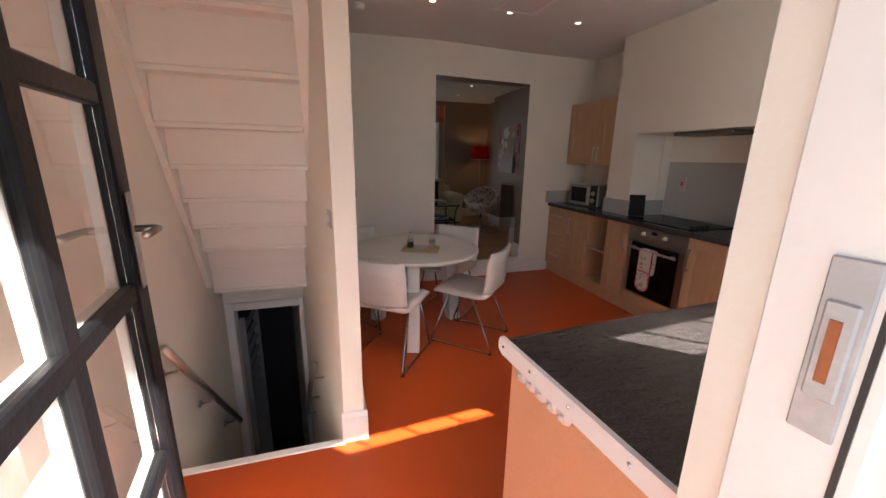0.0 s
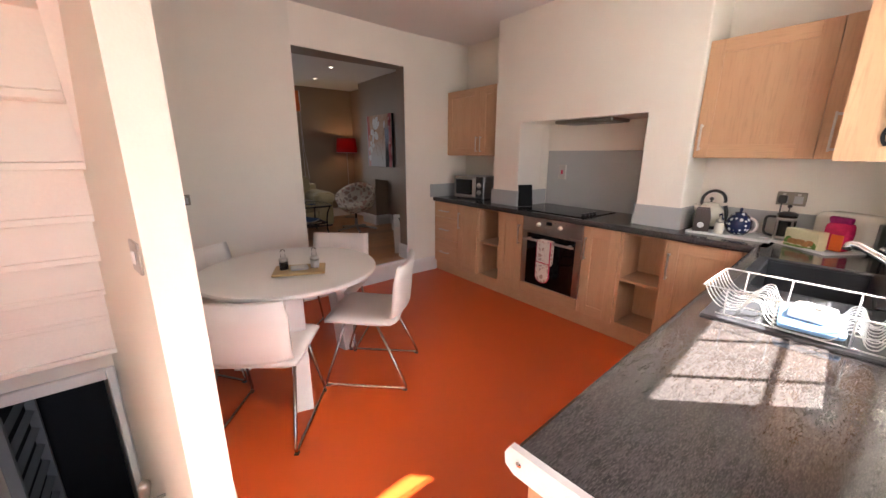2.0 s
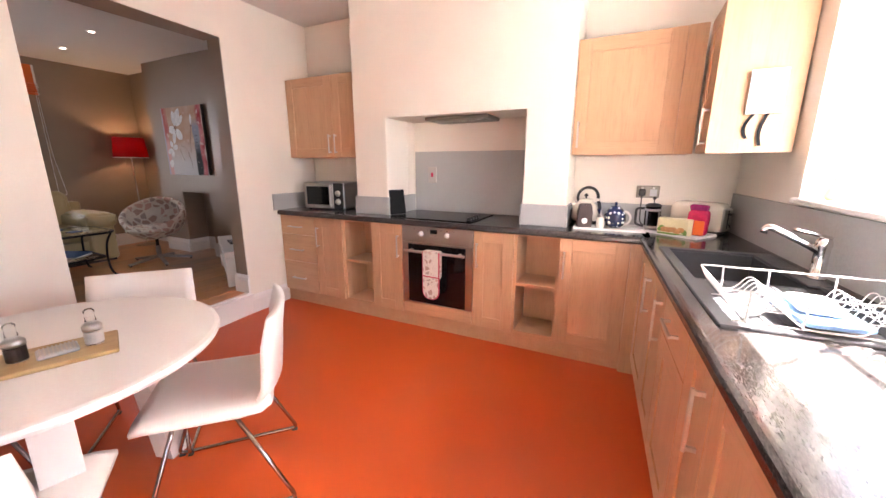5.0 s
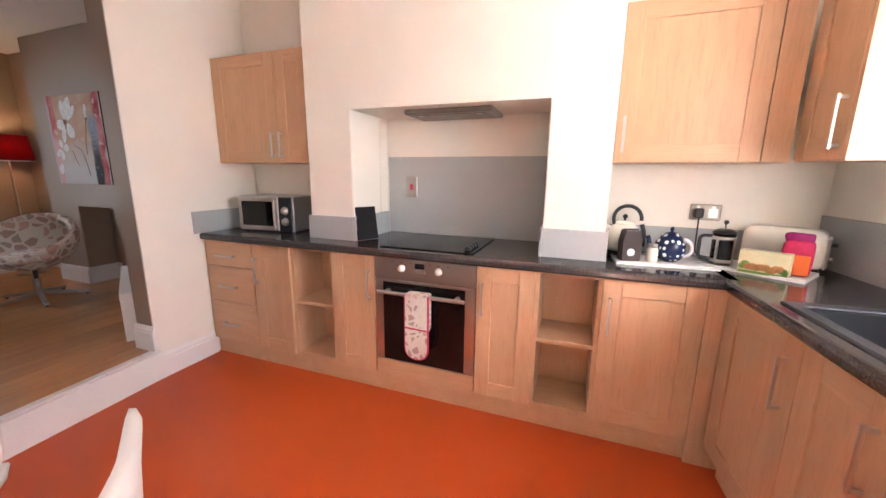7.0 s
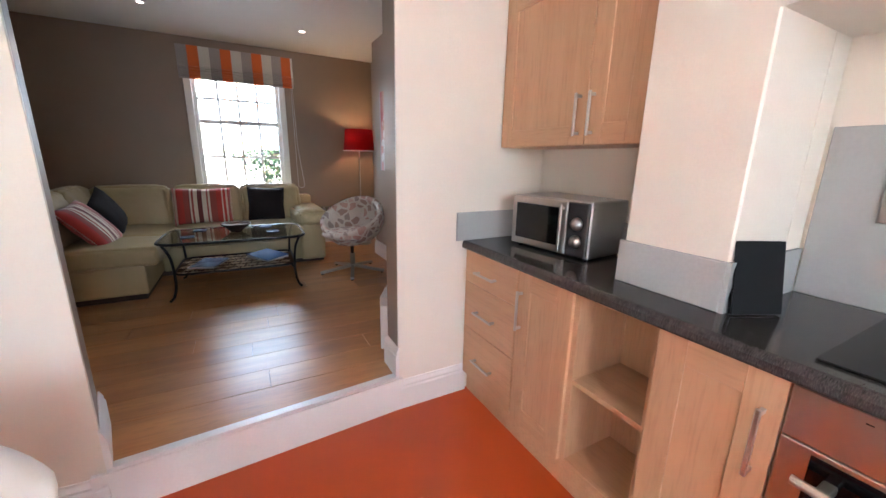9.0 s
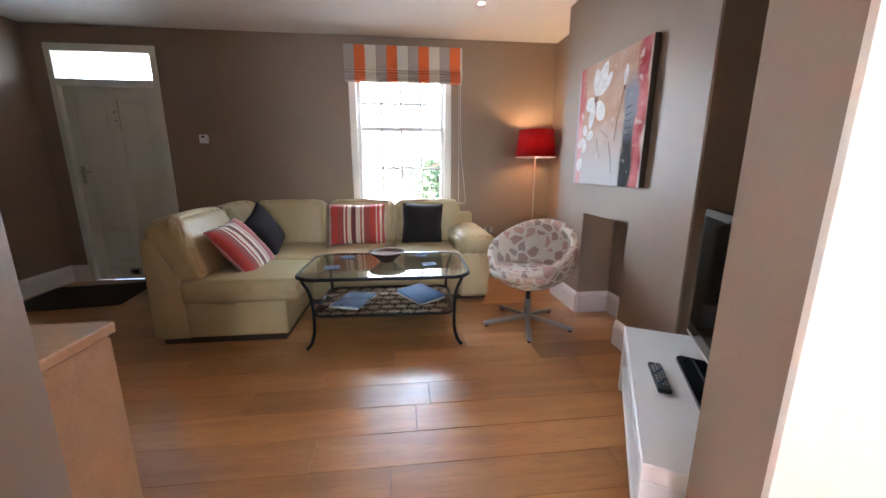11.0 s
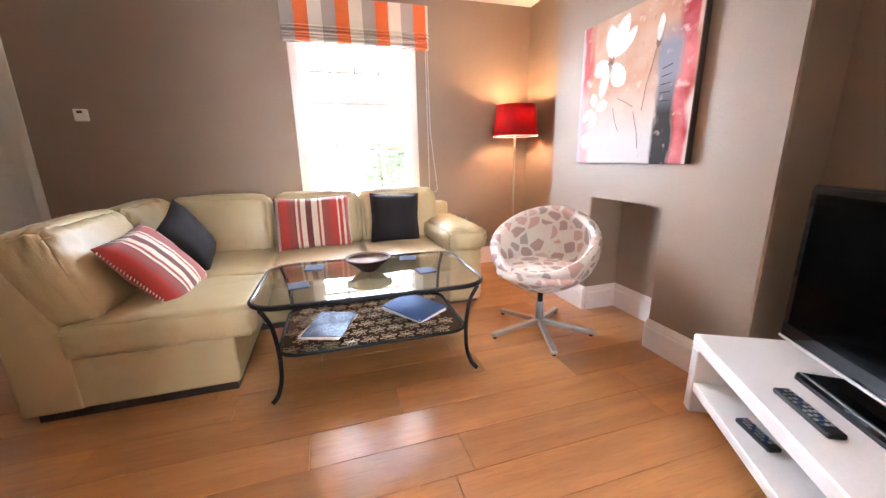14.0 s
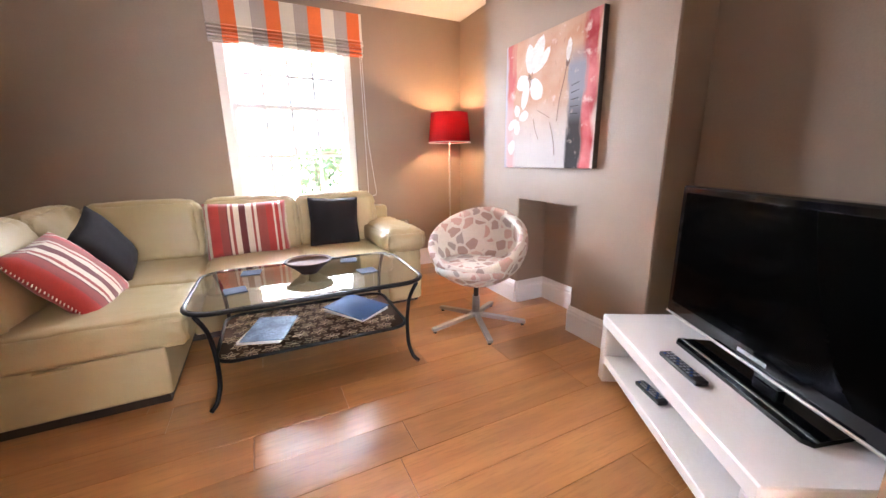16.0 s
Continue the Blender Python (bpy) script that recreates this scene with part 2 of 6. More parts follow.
def painted_canvas(name):
    """An abstract ground: peach and ivory washes, a dark and a crimson upright band at one side."""
    m, n, l, p = nodes_of(name)
    vec = n.new("ShaderNodeTexCoord").outputs["Object"]
    sep = n.new("ShaderNodeSeparateXYZ")
    l.new(vec, sep.inputs[0])
    x, z = sep.outputs[0], sep.outputs[2]
    mp = n.new("ShaderNodeMapping")
    mp.inputs["Scale"].default_value = (6, 1, 1.6)
    l.new(vec, mp.inputs[0])
    streak, cloud = noise_of(n, l, mp.outputs[0], 2.6, 6.0), noise_of(n, l, vec, 5.0, 6.0)

    def band(lo, hi, soft=0.03):
        w = n.new("ShaderNodeMath")
        w.operation = "MULTIPLY_ADD"
        l.new(streak, w.inputs[0])
        w.inputs[1].default_value = 0.12
        l.new(x, w.inputs[2])
        up, down = ramp_of(n, l, w.outputs[0], lo, lo + soft), ramp_of(n, l, w.outputs[0], hi + soft, hi)
        mul = n.new("ShaderNodeMath")
        mul.operation = "MULTIPLY"
        l.new(up, mul.inputs[0])
        l.new(down, mul.inputs[1])
        return mul.outputs[0]

    c = mixer(n, l, ramp_of(n, l, cloud, 0.35, 0.65), (0.41, 0.21, 0.13, 1), (0.47, 0.33, 0.24, 1))
    c = mixer(n, l, ramp_of(n, l, z, 0.02, -0.26), c, (0.47, 0.43, 0.41, 1))
    up = ramp_of(n, l, z, -0.02, 0.10)
    c = mixer(n, l, band(-0.345, -0.27), c, mixer(n, l, up, (0.56, 0.30, 0.27, 1), (0.42, 0.10, 0.09, 1)))
    c = mixer(n, l, band(-0.42, -0.345), c, (0.36, 0.33, 0.36, 1))
    rose = mixer(n, l, ramp_of(n, l, cloud, 0.4, 0.62), (0.30, 0.022, 0.03, 1), (0.52, 0.16, 0.16, 1))
    c = mixer(n, l, band(0.355, 0.45), c, rose)
    dk = n.new("ShaderNodeMath")
    dk.operation = "MULTIPLY"
    l.new(band(0.25, 0.365), dk.inputs[0])
    l.new(ramp_of(n, l, z, 0.27, 0.16), dk.inputs[1])
    smoke = mixer(n, l, ramp_of(n, l, z, 0.02, -0.16), (0.22, 0.22, 0.26, 1), (0.025, 0.02, 0.02, 1))
    c = mixer(n, l, dk.outputs[0], c, smoke)
    c = mixer(n, l, band(0.465, 0.62), c, (0.60, 0.46, 0.43, 1))
    dab, scrape = noise_of(n, l, vec, 17.0, 8.0), noise_of(n, l, mp.outputs[0], 11.0, 8.0)
    c = mixer(n, l, ramp_of(n, l, dab, 0.60, 0.80), c, (0.62, 0.48, 0.42, 1))
    c = mixer(n, l, ramp_of(n, l, scrape, 0.64, 0.90), c, (0.20, 0.09, 0.07, 1))
    p.inputs["Specular IOR Level"].default_value = 0.2
    l.new(c, p.inputs["Base Color"])
    p.inputs["Roughness"].default_value = 0.7
    b = n.new("ShaderNodeBump")
    b.inputs["Strength"].default_value, b.inputs["Distance"].default_value = 0.5, 0.003
    l.new(streak, b.inputs["Height"])
    l.new(b.outputs[0], p.inputs["Normal"])
    return m


M_CREAM = mat("cream wall paint", (0.80, 0.742, 0.648), 0.55, var=0.025, bump=0.06, grain=140)
M_TAUPE = mat("taupe wall paint", (0.285, 0.208, 0.150), 0.48, var=0.05, bump=0.08, grain=120)
M_CEIL = mat("ceiling paint", (0.76, 0.72, 0.68), 0.7, var=0.02)
M_WHITE = mat("white gloss paint", (0.80, 0.77, 0.74), 0.32, var=0.03, bump=0.04)
M_STAIRW = mat("white stair paint", (0.78, 0.74, 0.68), 0.45, var=0.03, bump=0.05)
M_DOORW = mat("aged white door paint", (0.72, 0.70, 0.60), 0.4, var=0.05)
M_ORANGE = mat("orange sheet vinyl", (0.54, 0.076, 0.011), 0.40, var=0.07, scale=1.6, bump=0.10, grain=220)
M_OAKZ = wood("oak veneer upright", (0.575, 0.35, 0.20), (0.53, 0.312, 0.172), 0.36, "z", 12, 1.3, 0.03, 0.04)
M_OAKX = wood("oak veneer level", (0.575, 0.35, 0.20), (0.53, 0.312, 0.172), 0.36, "x", 12, 1.3, 0.03, 0.04)
M_PLY = mat("peach laminate", (0.64, 0.34, 0.19), 0.4, var=0.05)
M_FLOOR = wood("oiled oak boards", (0.50, 0.225, 0.074), (0.37, 0.158, 0.050), 0.31, "x", 9, 1.5, 0.17, 0.06)
M_FLOOR.node_tree.nodes["Principled BSDF"].inputs["Coat Weight"].default_value = 0.5
M_FLOOR.node_tree.nodes["Principled BSDF"].inputs["Coat Roughness"].default_value = 0.28
M_TOP = speckled("dark stone laminate", (0.046, 0.040, 0.039), (0.092, 0.080, 0.076), 0.12)
M_UPST = mat("grey upstand laminate", (0.43, 0.435, 0.43), 0.18, var=0.05)
M_STEEL = mat("brushed steel", (0.47, 0.44, 0.405), 0.3, 1.0, 0.05, 6, 0.03, 300)
M_CHROME = mat("chrome", (0.75, 0.74, 0.73), 0.08, 1.0, 0.02, 6, 0.0)
M_BLACKGL = mat("black ceramic glass", (0.004, 0.004, 0.0045), 0.06, var=0.05, bump=0, spec=0.28)
M_BLACK = mat("black plastic", (0.018, 0.018, 0.019), 0.35)
M_IRON = mat("black painted iron", (0.006, 0.006, 0.007), 0.4, bump=0.2, grain=60, spec=0.22)
M_SINK = mat("graphite composite", (0.035, 0.037, 0.042), 0.4, bump=0.1, grain=400)
M_TABLEW = mat("limed white table", (0.66, 0.62, 0.58), 0.4, var=0.04)
M_CHAIRW = mat("white leatherette", (0.68, 0.62, 0.57), 0.45, var=0.03, bump=0.1, grain=260)
M_SOFA = leather("cream leather", (0.45, 0.36, 0.195))
M_DARKWOOD = mat("dark plinth wood", (0.04, 0.025, 0.018), 0.5)
M_GLASS = glass("clear glass")
M_TGLASS = glass("table glass", (0.93, 0.97, 0.95))
M_CLOTHK = mat("black cushion cloth", (0.011, 0.008, 0.010), 0.95, bump=0.3, grain=240)
RED, CRM, DRK, BRK = (0.50, 0.045, 0.035), (0.72, 0.62, 0.50), (0.15, 0.025, 0.025), (0.33, 0.065, 0.05)
M_STRIPE = striped("red striped cloth", "x", 0.47, [(0.14, RED), (0.10, BRK), (0.015, DRK), (0.035, CRM), (0.04, BRK), (0.075, CRM), (0.09, DRK), (0.085, CRM), (0.03, BRK), (0.04, CRM), (0.13, BRK), (0.10, RED), (0.03, CRM), (0.05, RED), (0.04, CRM)], start=0.235)
ORG, IVO, GRY = (0.80, 0.16, 0.03), (0.72, 0.67, 0.58), (0.42, 0.36, 0.33)
M_BLIND = striped("banded blind cloth", "x", 0.318, [(0.333, ORG), (0.334, IVO), (0.333, GRY)], start=0.49)
M_LEAFY = leafy_cloth("leaf print cloth")
M_SHADE = lampshade_cloth("red shade cloth", (0.36, 0.006, 0.008))
M_BULB = glowing("lit bulb", (1.0, 0.72, 0.42), 2)
M_DOWN = glowing("lit downlight", (1.0, 0.85, 0.68), 1.3)
M_CANVAS = painted_canvas("painted canvas")
M_PETAL = mat("ivory petal paint", (0.62, 0.58, 0.55), 0.6, var=0.22, scale=20, bump=0.4, grain=60)
M_STEM = mat("brown stem paint", (0.16, 0.09, 0.07), 0.6)
M_UNLIT = mat("near-black for unlit cellar", (0.03, 0.028, 0.028), 0.8)
M_BLUE = mat("blue paper", (0.035, 0.10, 0.27), 0.5, var=0.2, scale=6, spec=0.25)
M_PAPER = mat("white paper", (0.75, 0.74, 0.72), 0.5)
M_CERAM = mat("cream enamel", (0.76, 0.71, 0.60), 0.15, var=0.02, bump=0)
M_SPOT = dotted("navy spotted glaze", (0.012, 0.02, 0.07), (0.72, 0.74, 0.78), 37)
M_REDFOIL = mat("red foil pack", (0.55, 0.02, 0.09), 0.22, var=0.25, scale=22, bump=0.5, grain=40)
M_BOXY = mat("yellow tea carton", (0.70, 0.62, 0.38), 0.45, var=0.1, scale=14)
M_GREEN = mat("green print", (0.16, 0.30, 0.05), 0.5, var=0.3, scale=30)
M_TAN = mat("biscuit print", (0.55, 0.26, 0.09), 0.5, var=0.3, scale=40)
M_PALE = mat("pale blue sponge", (0.22, 0.42, 0.70), 0.7)
M_BAMBOO = wood("bamboo board", (0.44, 0.30, 0.13), (0.34, 0.22, 0.09), 0.45, "x", 10, 3)
M_PEPPER = mat("peppercorns", (0.05, 0.035, 0.025), 0.8, bump=0.5)
M_BROWN = mat("brown carton", (0.06, 0.035, 0.03), 0.4)
M_GROUND = mat("pale paving", (0.27, 0.245, 0.21), 0.85, var=0.12, bump=0.3)
M_LEAF = mat("leaf green", (0.10, 0.17, 0.06), 0.6, var=0.3, scale=9)
M_BARK = mat("bark", (0.12, 0.09, 0.06), 0.9, bump=0.6, grain=30)
M_RENDER = mat("pale house render", (0.30, 0.27, 0.24), 0.85, var=0.06)
M_ROOF = mat("slate roof", (0.12, 0.12, 0.13), 0.7, var=0.15)
M_MATT = mat("dark coir", (0.035, 0.022, 0.014), 0.95, bump=0.6, grain=150)
M_SCREEN = mat("dark screen", (0.001, 0.001, 0.001), 0.10, var=0.02, bump=0, spec=0.02)
M_GREYM = mat("grey cast metal", (0.42, 0.42, 0.43), 0.38, 0.85)
M_MITTP = leafy_cloth("printed glove cloth", 24.0, 0.16)
M_MITTR = mat("red piping", (0.50, 0.02, 0.07), 0.8)
M_CURTAIN = mat("pale net curtain", (0.55, 0.55, 0.54), 0.8)
M_HOOD = mat("dull hood steel", (0.26, 0.24, 0.20), 0.4, 0.7)
M_CARD = mat("matt black card", (0.008, 0.008, 0.009), 0.75, spec=0.25)
M_NICKEL = mat("satin nickel", (0.56, 0.53, 0.49), 0.34, 0.95)
M_FRINGE = mat("cream fringe", (0.72, 0.62, 0.52), 0.9)
M_BOWL = mat("dark turned wood", (0.035, 0.017, 0.011), 0.75, spec=0.2)
M_BOWLIN = mat("brown bowl rim", (0.13, 0.065, 0.035), 0.75, spec=0.2)
M_ALU = mat("pale aluminium", (0.80, 0.79, 0.77), 0.4, 0.4, 0.05, 12)
M_LEGS = mat("dark chrome", (0.40, 0.37, 0.35), 0.10, 1.0, 0.04, 6, 0.0)
M_LOUVRE = mat("grey louvre paint", (0.30, 0.29, 0.28), 0.6)
M_ZINC = mat("worn zinc", (0.45, 0.45, 0.46), 0.5, 0.5, 0.12, 20)
M_RUST = mat("bare worn wood", (0.34, 0.11, 0.04), 0.8, var=0.2)

# ---------------------------------------------------------------- mesh helpers


def bx(bm, x0, y0, z0, x1, y1, z1, bev=0.0, seg=1):
    vs = bmesh.ops.create_cube(bm, size=1)["verts"]
    c, s = ((x0 + x1) / 2, (y0 + y1) / 2, (z0 + z1) / 2), (abs(x1 - x0), abs(y1 - y0), abs(z1 - z0))
    for v in vs:
        v.co = Vector((c[0] + v.co.x * s[0], c[1] + v.co.y * s[1], c[2] + v.co.z * s[2]))
    if bev:
        es = list({e for v in vs for e in v.link_edges})
        bmesh.ops.bevel(bm, geom=es, offset=min(bev, min(s) * 0.49), segments=seg, affect="EDGES", profile=0.5)
    return bm


def box(*a, **k):
    return bx(bmesh.new(), *a, **k)


def turned(profile, seg=24, bm=None):
    """A solid of revolution about z from (radius, height) pairs."""
    bm = bm or bmesh.new()
    rings = []
    for r, z in profile:
        rings.append([bm.verts.new((max(r, 1e-4) * math.cos(2 * math.pi * k / seg), max(r, 1e-4) * math.sin(2 * math.pi * k / seg), z)) for k in range(seg)])
    for a, b in zip(rings, rings[1:]):
        for k in range(seg):
            bm.faces.new((a[k], a[(k + 1) % seg], b[(k + 1) % seg], b[k]))
    bm.faces.new(rings[0][::-1])
    bm.faces.new(rings[-1])
    return bm


def tube(points, r, seg=8, bm=None, closed=False):
    """A round bar along a run of points."""
    bm = bm or bmesh.new()
    pts = [Vector(p) for p in points]
    n, rings, side = len(pts), [], None
    for i, p in enumerate(pts):
        a, b = (pts[i - 1] if (i or closed) else p), (pts[(i + 1) % n] if (i < n - 1 or closed) else p)
        d = (b - a).normalized()
        if side is None:
            side = d.orthogonal().normalized()
        side = (side - d * side.dot(d)).normalized()
        up = d.cross(side)
        rings.append([bm.verts.new(p + r * (math.cos(2 * math.pi * k / seg) * side + math.sin(2 * math.pi * k / seg) * up)) for k in range(seg)])
    for i in range(n if closed else n - 1):
        a, b = rings[i], rings[(i + 1) % n]
        for k in range(seg):
            bm.faces.new((a[k], a[(k + 1) % seg], b[(k + 1) % seg], b[k]))
    if not closed:
        bm.faces.new(rings[0][::-1])
        bm.faces.new(rings[-1])
    return bm


def rounded(points, r, n=4):
    """The run of points with its inner corners rounded."""
    pts = [Vector(p) for p in points]
    out = [pts[0]]
    for a, b, c in zip(pts, pts[1:], pts[2:]):
        k = min(r, (a - b).length * 0.45, (c - b).length * 0.45)
        p, q = b + (a - b).normalized() * k, b + (c - b).normalized() * k
        out += [p * (1 - t) ** 2 + b * 2 * t * (1 - t) + q * t * t for t in (i / n for i in range(n + 1))]
    return out + [pts[-1]]


def prism(outline, depth, axis="y", bm=None):
    """An outline (pairs) drawn out along an axis from 0 to depth."""
    bm = bm or bmesh.new()
    place = {"y": lambda a, b, d: (a, d, b), "x": lambda a, b, d: (d, a, b), "z": lambda a, b, d: (a, b, d)}[axis]
    lo, hi = ([bm.verts.new(place(a, b, d)) for a, b in outline] for d in (0, depth))
    k = len(outline)
    f = [bm.faces.new(lo), bm.faces.new(hi[::-1])] + [bm.faces.new((lo[i], hi[i], hi[(i + 1) % k], lo[(i + 1) % k])) for i in range(k)]
    bmesh.ops.recalc_face_normals(bm, faces=f)
    return bm


def puffy(sx, sy, sz, power=5.0, cuts=9, wrinkle=0.0, seed=0.0):
    """An upholstered block: a rounded box with slack in its hide, standing on z = 0."""
    bm = bmesh.new()
    bmesh.ops.create_cube(bm, size=2)
    bmesh.ops.subdivide_edges(bm, edges=bm.edges[:], cuts=cuts, use_grid_fill=True)
    for v in bm.verts:
        a, b, c = v.co
        a, b, c = (math.sin(t * math.pi / 2) if abs(t) < 1 else t for t in (a, b, c))
        k = 1 / (abs(a) ** power + abs(b) ** power + abs(c) ** power) ** (1 / power)
        p = Vector((a * k * sx / 2, b * k * sy / 2, c * k * sz / 2))
        if wrinkle:
            q = p * 7 + Vector((seed, seed * 1.7, seed * 0.6))
            p += p.normalized() * wrinkle * (noise.noise(q) + 0.4 * noise.noise(q * 4.1)) + Vector((0, 0, wrinkle * 0.7 * noise.noise(q * 2.3)))
        v.co = p + Vector((0, 0, sz / 2))
    for f in bm.faces:
        f.smooth = True
    return bm


def padded(sx, sy, sz, r=0.05, crown=0.02, slack=0.004, seed=0.0, cuts=27):
    """A boxy upholstered cushion on z = 0: rounded edges, full faces, creases drawn in from the seams."""
    bm = bmesh.new()
    bmesh.ops.create_cube(bm, size=2)
    bmesh.ops.subdivide_edges(bm, edges=bm.edges[:], cuts=cuts, use_grid_fill=True)
    half = Vector((sx / 2, sy / 2, sz / 2))
    for v in bm.verts:
        u = Vector([math.sin(t * math.pi / 2) for t in v.co])
        p = Vector([u[k] * half[k] for k in range(3)])
        core = Vector([max(-half[k] + r, min(half[k] - r, p[k])) for k in range(3)])
        d = p - core
        n = d.normalized() if d.length > 1e-6 else Vector((0, 0, 1))
        p = core + n * r
        full = [1 - u[k] ** 2 for k in range(3)]
        swell = max(full[1] * full[2] * (abs(v.co.x) > 0.999), full[0] * full[2] * (abs(v.co.y) > 0.999), full[0] * full[1] * (abs(v.co.z) > 0.999))
        p += n * crown * swell ** 0.7
        rim = 1 - swell
        q = p * 21 + Vector((seed * 3.1, seed, seed * 1.7))
        ridge = 1 - abs(noise.noise(Vector((q.x * 1.2, q.y * 1.2, q.z * 0.6))) * 2)
        p += n * slack * ((ridge ** 3 - 0.3) * (0.25 + rim) * 1.3 + 0.6 * noise.noise(p * 6 + Vector((seed, 0, 0))))
        v.co = p + Vector((0, 0, sz / 2))
    for f in bm.faces:
        f.smooth = True
    return bm


def seam_loop(sx, sy, z, r=0.05, bead=0.0035):
    """The welt round a cushion at one height."""
    a, b, pts = sx / 2 - r, sy / 2 - r, []
    for cx, cy, a0 in ((a, b, 0), (-a, b, 90), (-a, -b, 180), (a, -b, 270)):
        pts += [(cx + r * math.cos(radians(a0 + 90 * k / 5)), cy + r * math.sin(radians(a0 + 90 * k / 5)), z) for k in range(6)]
    return tube(pts, bead, 6, closed=True)


def pillow(w, h, d, n=12):
    """A scatter cushion in its x-z plane, fat in the middle, with pinched corners."""
    bm = bmesh.new()
    grids = []
    for side in (1, -1):
        g = []
        for i in range(n + 1):
            row = []
            for j in range(n + 1):
                u, v = 2 * i / n - 1, 2 * j / n - 1
                edge = max(abs(u), abs(v)) > 0.999
                if side < 0 and edge:
                    row.append(grids[0][i][j])
                    continue
                t = d / 2 * ((1 - u * u) * (1 - v * v)) ** 0.42
                pin = 1 - 0.07 * (1 - abs(u * v)) * max(abs(u), abs(v)) ** 3
                row.append(bm.verts.new((u * w / 2 * pin, side * t + 0.006 * noise.noise(Vector((u * 3, v * 3, side))), v * h / 2 * pin)))
            g.append(row)
        grids.append(g)
        for i in range(n):
            for j in range(n):
                q = (g[i][j], g[i + 1][j], g[i + 1][j + 1], g[i][j + 1])
                bm.faces.new(q if side < 0 else q[::-1]).smooth = True
    return bm


def merge(bm, other):
    """Adds the second mesh to the first."""
    me = bpy.data.meshes.new("tmp")
    other.to_mesh(me)
    other.free()
    bm.from_mesh(me)
    bpy.data.meshes.remove(me)
    return bm


def moved(bm, m):
    bmesh.ops.transform(bm, matrix=m, verts=bm.verts[:])
    return bm


def link(name, bm, material, smooth=False):
    me = bpy.data.meshes.new(name)
    bmesh.ops.recalc_face_normals(bm, faces=bm.faces[:])
    bm.to_mesh(me)
    bm.free()
    me.materials.append(material)
    if smooth:
        for f in me.polygons:
            f.use_smooth = True
    return new(name, me)


def structure(name, bm, material, label="", smooth=False):
    return tagged(link(name, bm, material, smooth), label, name.split("_")[0], kind="structure")


def part(name, bm, material, parent, label="", smooth=False, at=None):
    ob = link(name, bm, material, smooth)
    ob.parent = parent
    if at is not None:
        ob.matrix_basis = at
    return tagged(ob, label)


def thing(name, m, label, category, group=""):
    ob = new(name)
    ob.empty_display_size = 0.1
    ob.matrix_basis = m
    return tagged(ob, label, category, group)


def solo(name, bm, material, m, label, category, group="", smooth=False):
    ob = link(name, bm, material, smooth)
    ob.matrix_basis = m
    return tagged(ob, label, category, group)

# ---------------------------------------------------------------- the house
WT, LF, KC, LC = 0.93, 0.197, 2.70, 2.63
FAR = 4.66  # kitchen's far wall
PEN = pose(0.985, 0.715, 0, 0, 0, 4.0)  # the sink run, a little out of square
WIN = pose(0.985, 0.715, 0, 0, 0, 5.0)  # the outer wall behind it

bm = box(-0.40, 0.30, -0.12, 1.0, 2.09, 0)
bx(bm, 1.0, 0.66, -0.12, 4.0, 2.09, 0)
bx(bm, 0.5, 2.09, -0.12, 4.0, FAR + 0.02, 0)
structure("floor_kitchen", bm, M_ORANGE, "orange sheet vinyl floor, lightly scuffed")
structure("trim_stair_nosing", box(-0.376, 2.09, -0.10, 0.5, 2.135, 0.006, bev=0.004), M_WHITE, "white painted nosing at the stair head")
structure("ceiling_kitchen", box(-0.6, 0.5, KC, 4.1, FAR + 0.2, KC + 0.1), M_CEIL, "white painted plaster ceiling")

# far wall: a cream plaster face on the kitchen side of a taupe wall
OX0, OX1, OZ = 1.67, 2.88, 2.36
JY = FAR - 0.09  # the wall left of the opening runs a little out of square
JF = (1.59, FAR + 0.2)  # far edge of that jamb
bm = prism([(0.603, FAR), (OX0, JY), (OX0, JY + 0.012), (0.603, FAR + 0.012)], KC, "z")
bx(bm, OX1, FAR, 0, 4.0, FAR + 0.012, KC)
merge(bm, moved(prism([(OX0, JY), (OX1, FAR), (OX1, FAR + 0.012), (OX0, JY + 0.012)], KC - OZ, "z"), pose(0, 0, OZ)))
structure("wall_kitchen_far", bm, M_CREAM, "cream painted plaster wall with a wide opening")
bm = moved(prism([(-1.3, FAR + 0.012), (0.603, FAR + 0.012), (OX0, JY + 0.012), JF, (-1.3, FAR + 0.2)], KC + 0.1, "z"), pose(0, 0, -0.1))
bx(bm, OX1, FAR + 0.012, -0.1, 4.2, FAR + 0.165, KC)
merge(bm, moved(prism([(OX0, JY + 0.012), (OX1, FAR + 0.012), (OX1, FAR + 0.2), JF], KC - OZ, "z"), pose(0, 0, OZ)))
structure("wall_between_rooms", bm, M_TAUPE, "taupe painted wall and door reveal")
structure("trim_step_riser", prism([(OX0 - 0.05, JY - 0.016), (OX1 + 0.02, FAR - 0.018), (OX1 + 0.02, FAR + 0.005), (OX0 - 0.05, JY + 0.02)], LF - 0.012, "z"), M_WHITE, "white painted riser board under the opening")
structure("trim_threshold", moved(prism([(OX0, JY - 0.012), (OX1, FAR - 0.012), (OX1, FAR + 0.03), (OX0, JY + 0.03)], 0.016, "z"), pose(0, 0, LF - 0.01)), M_ALU, "aluminium threshold strip")


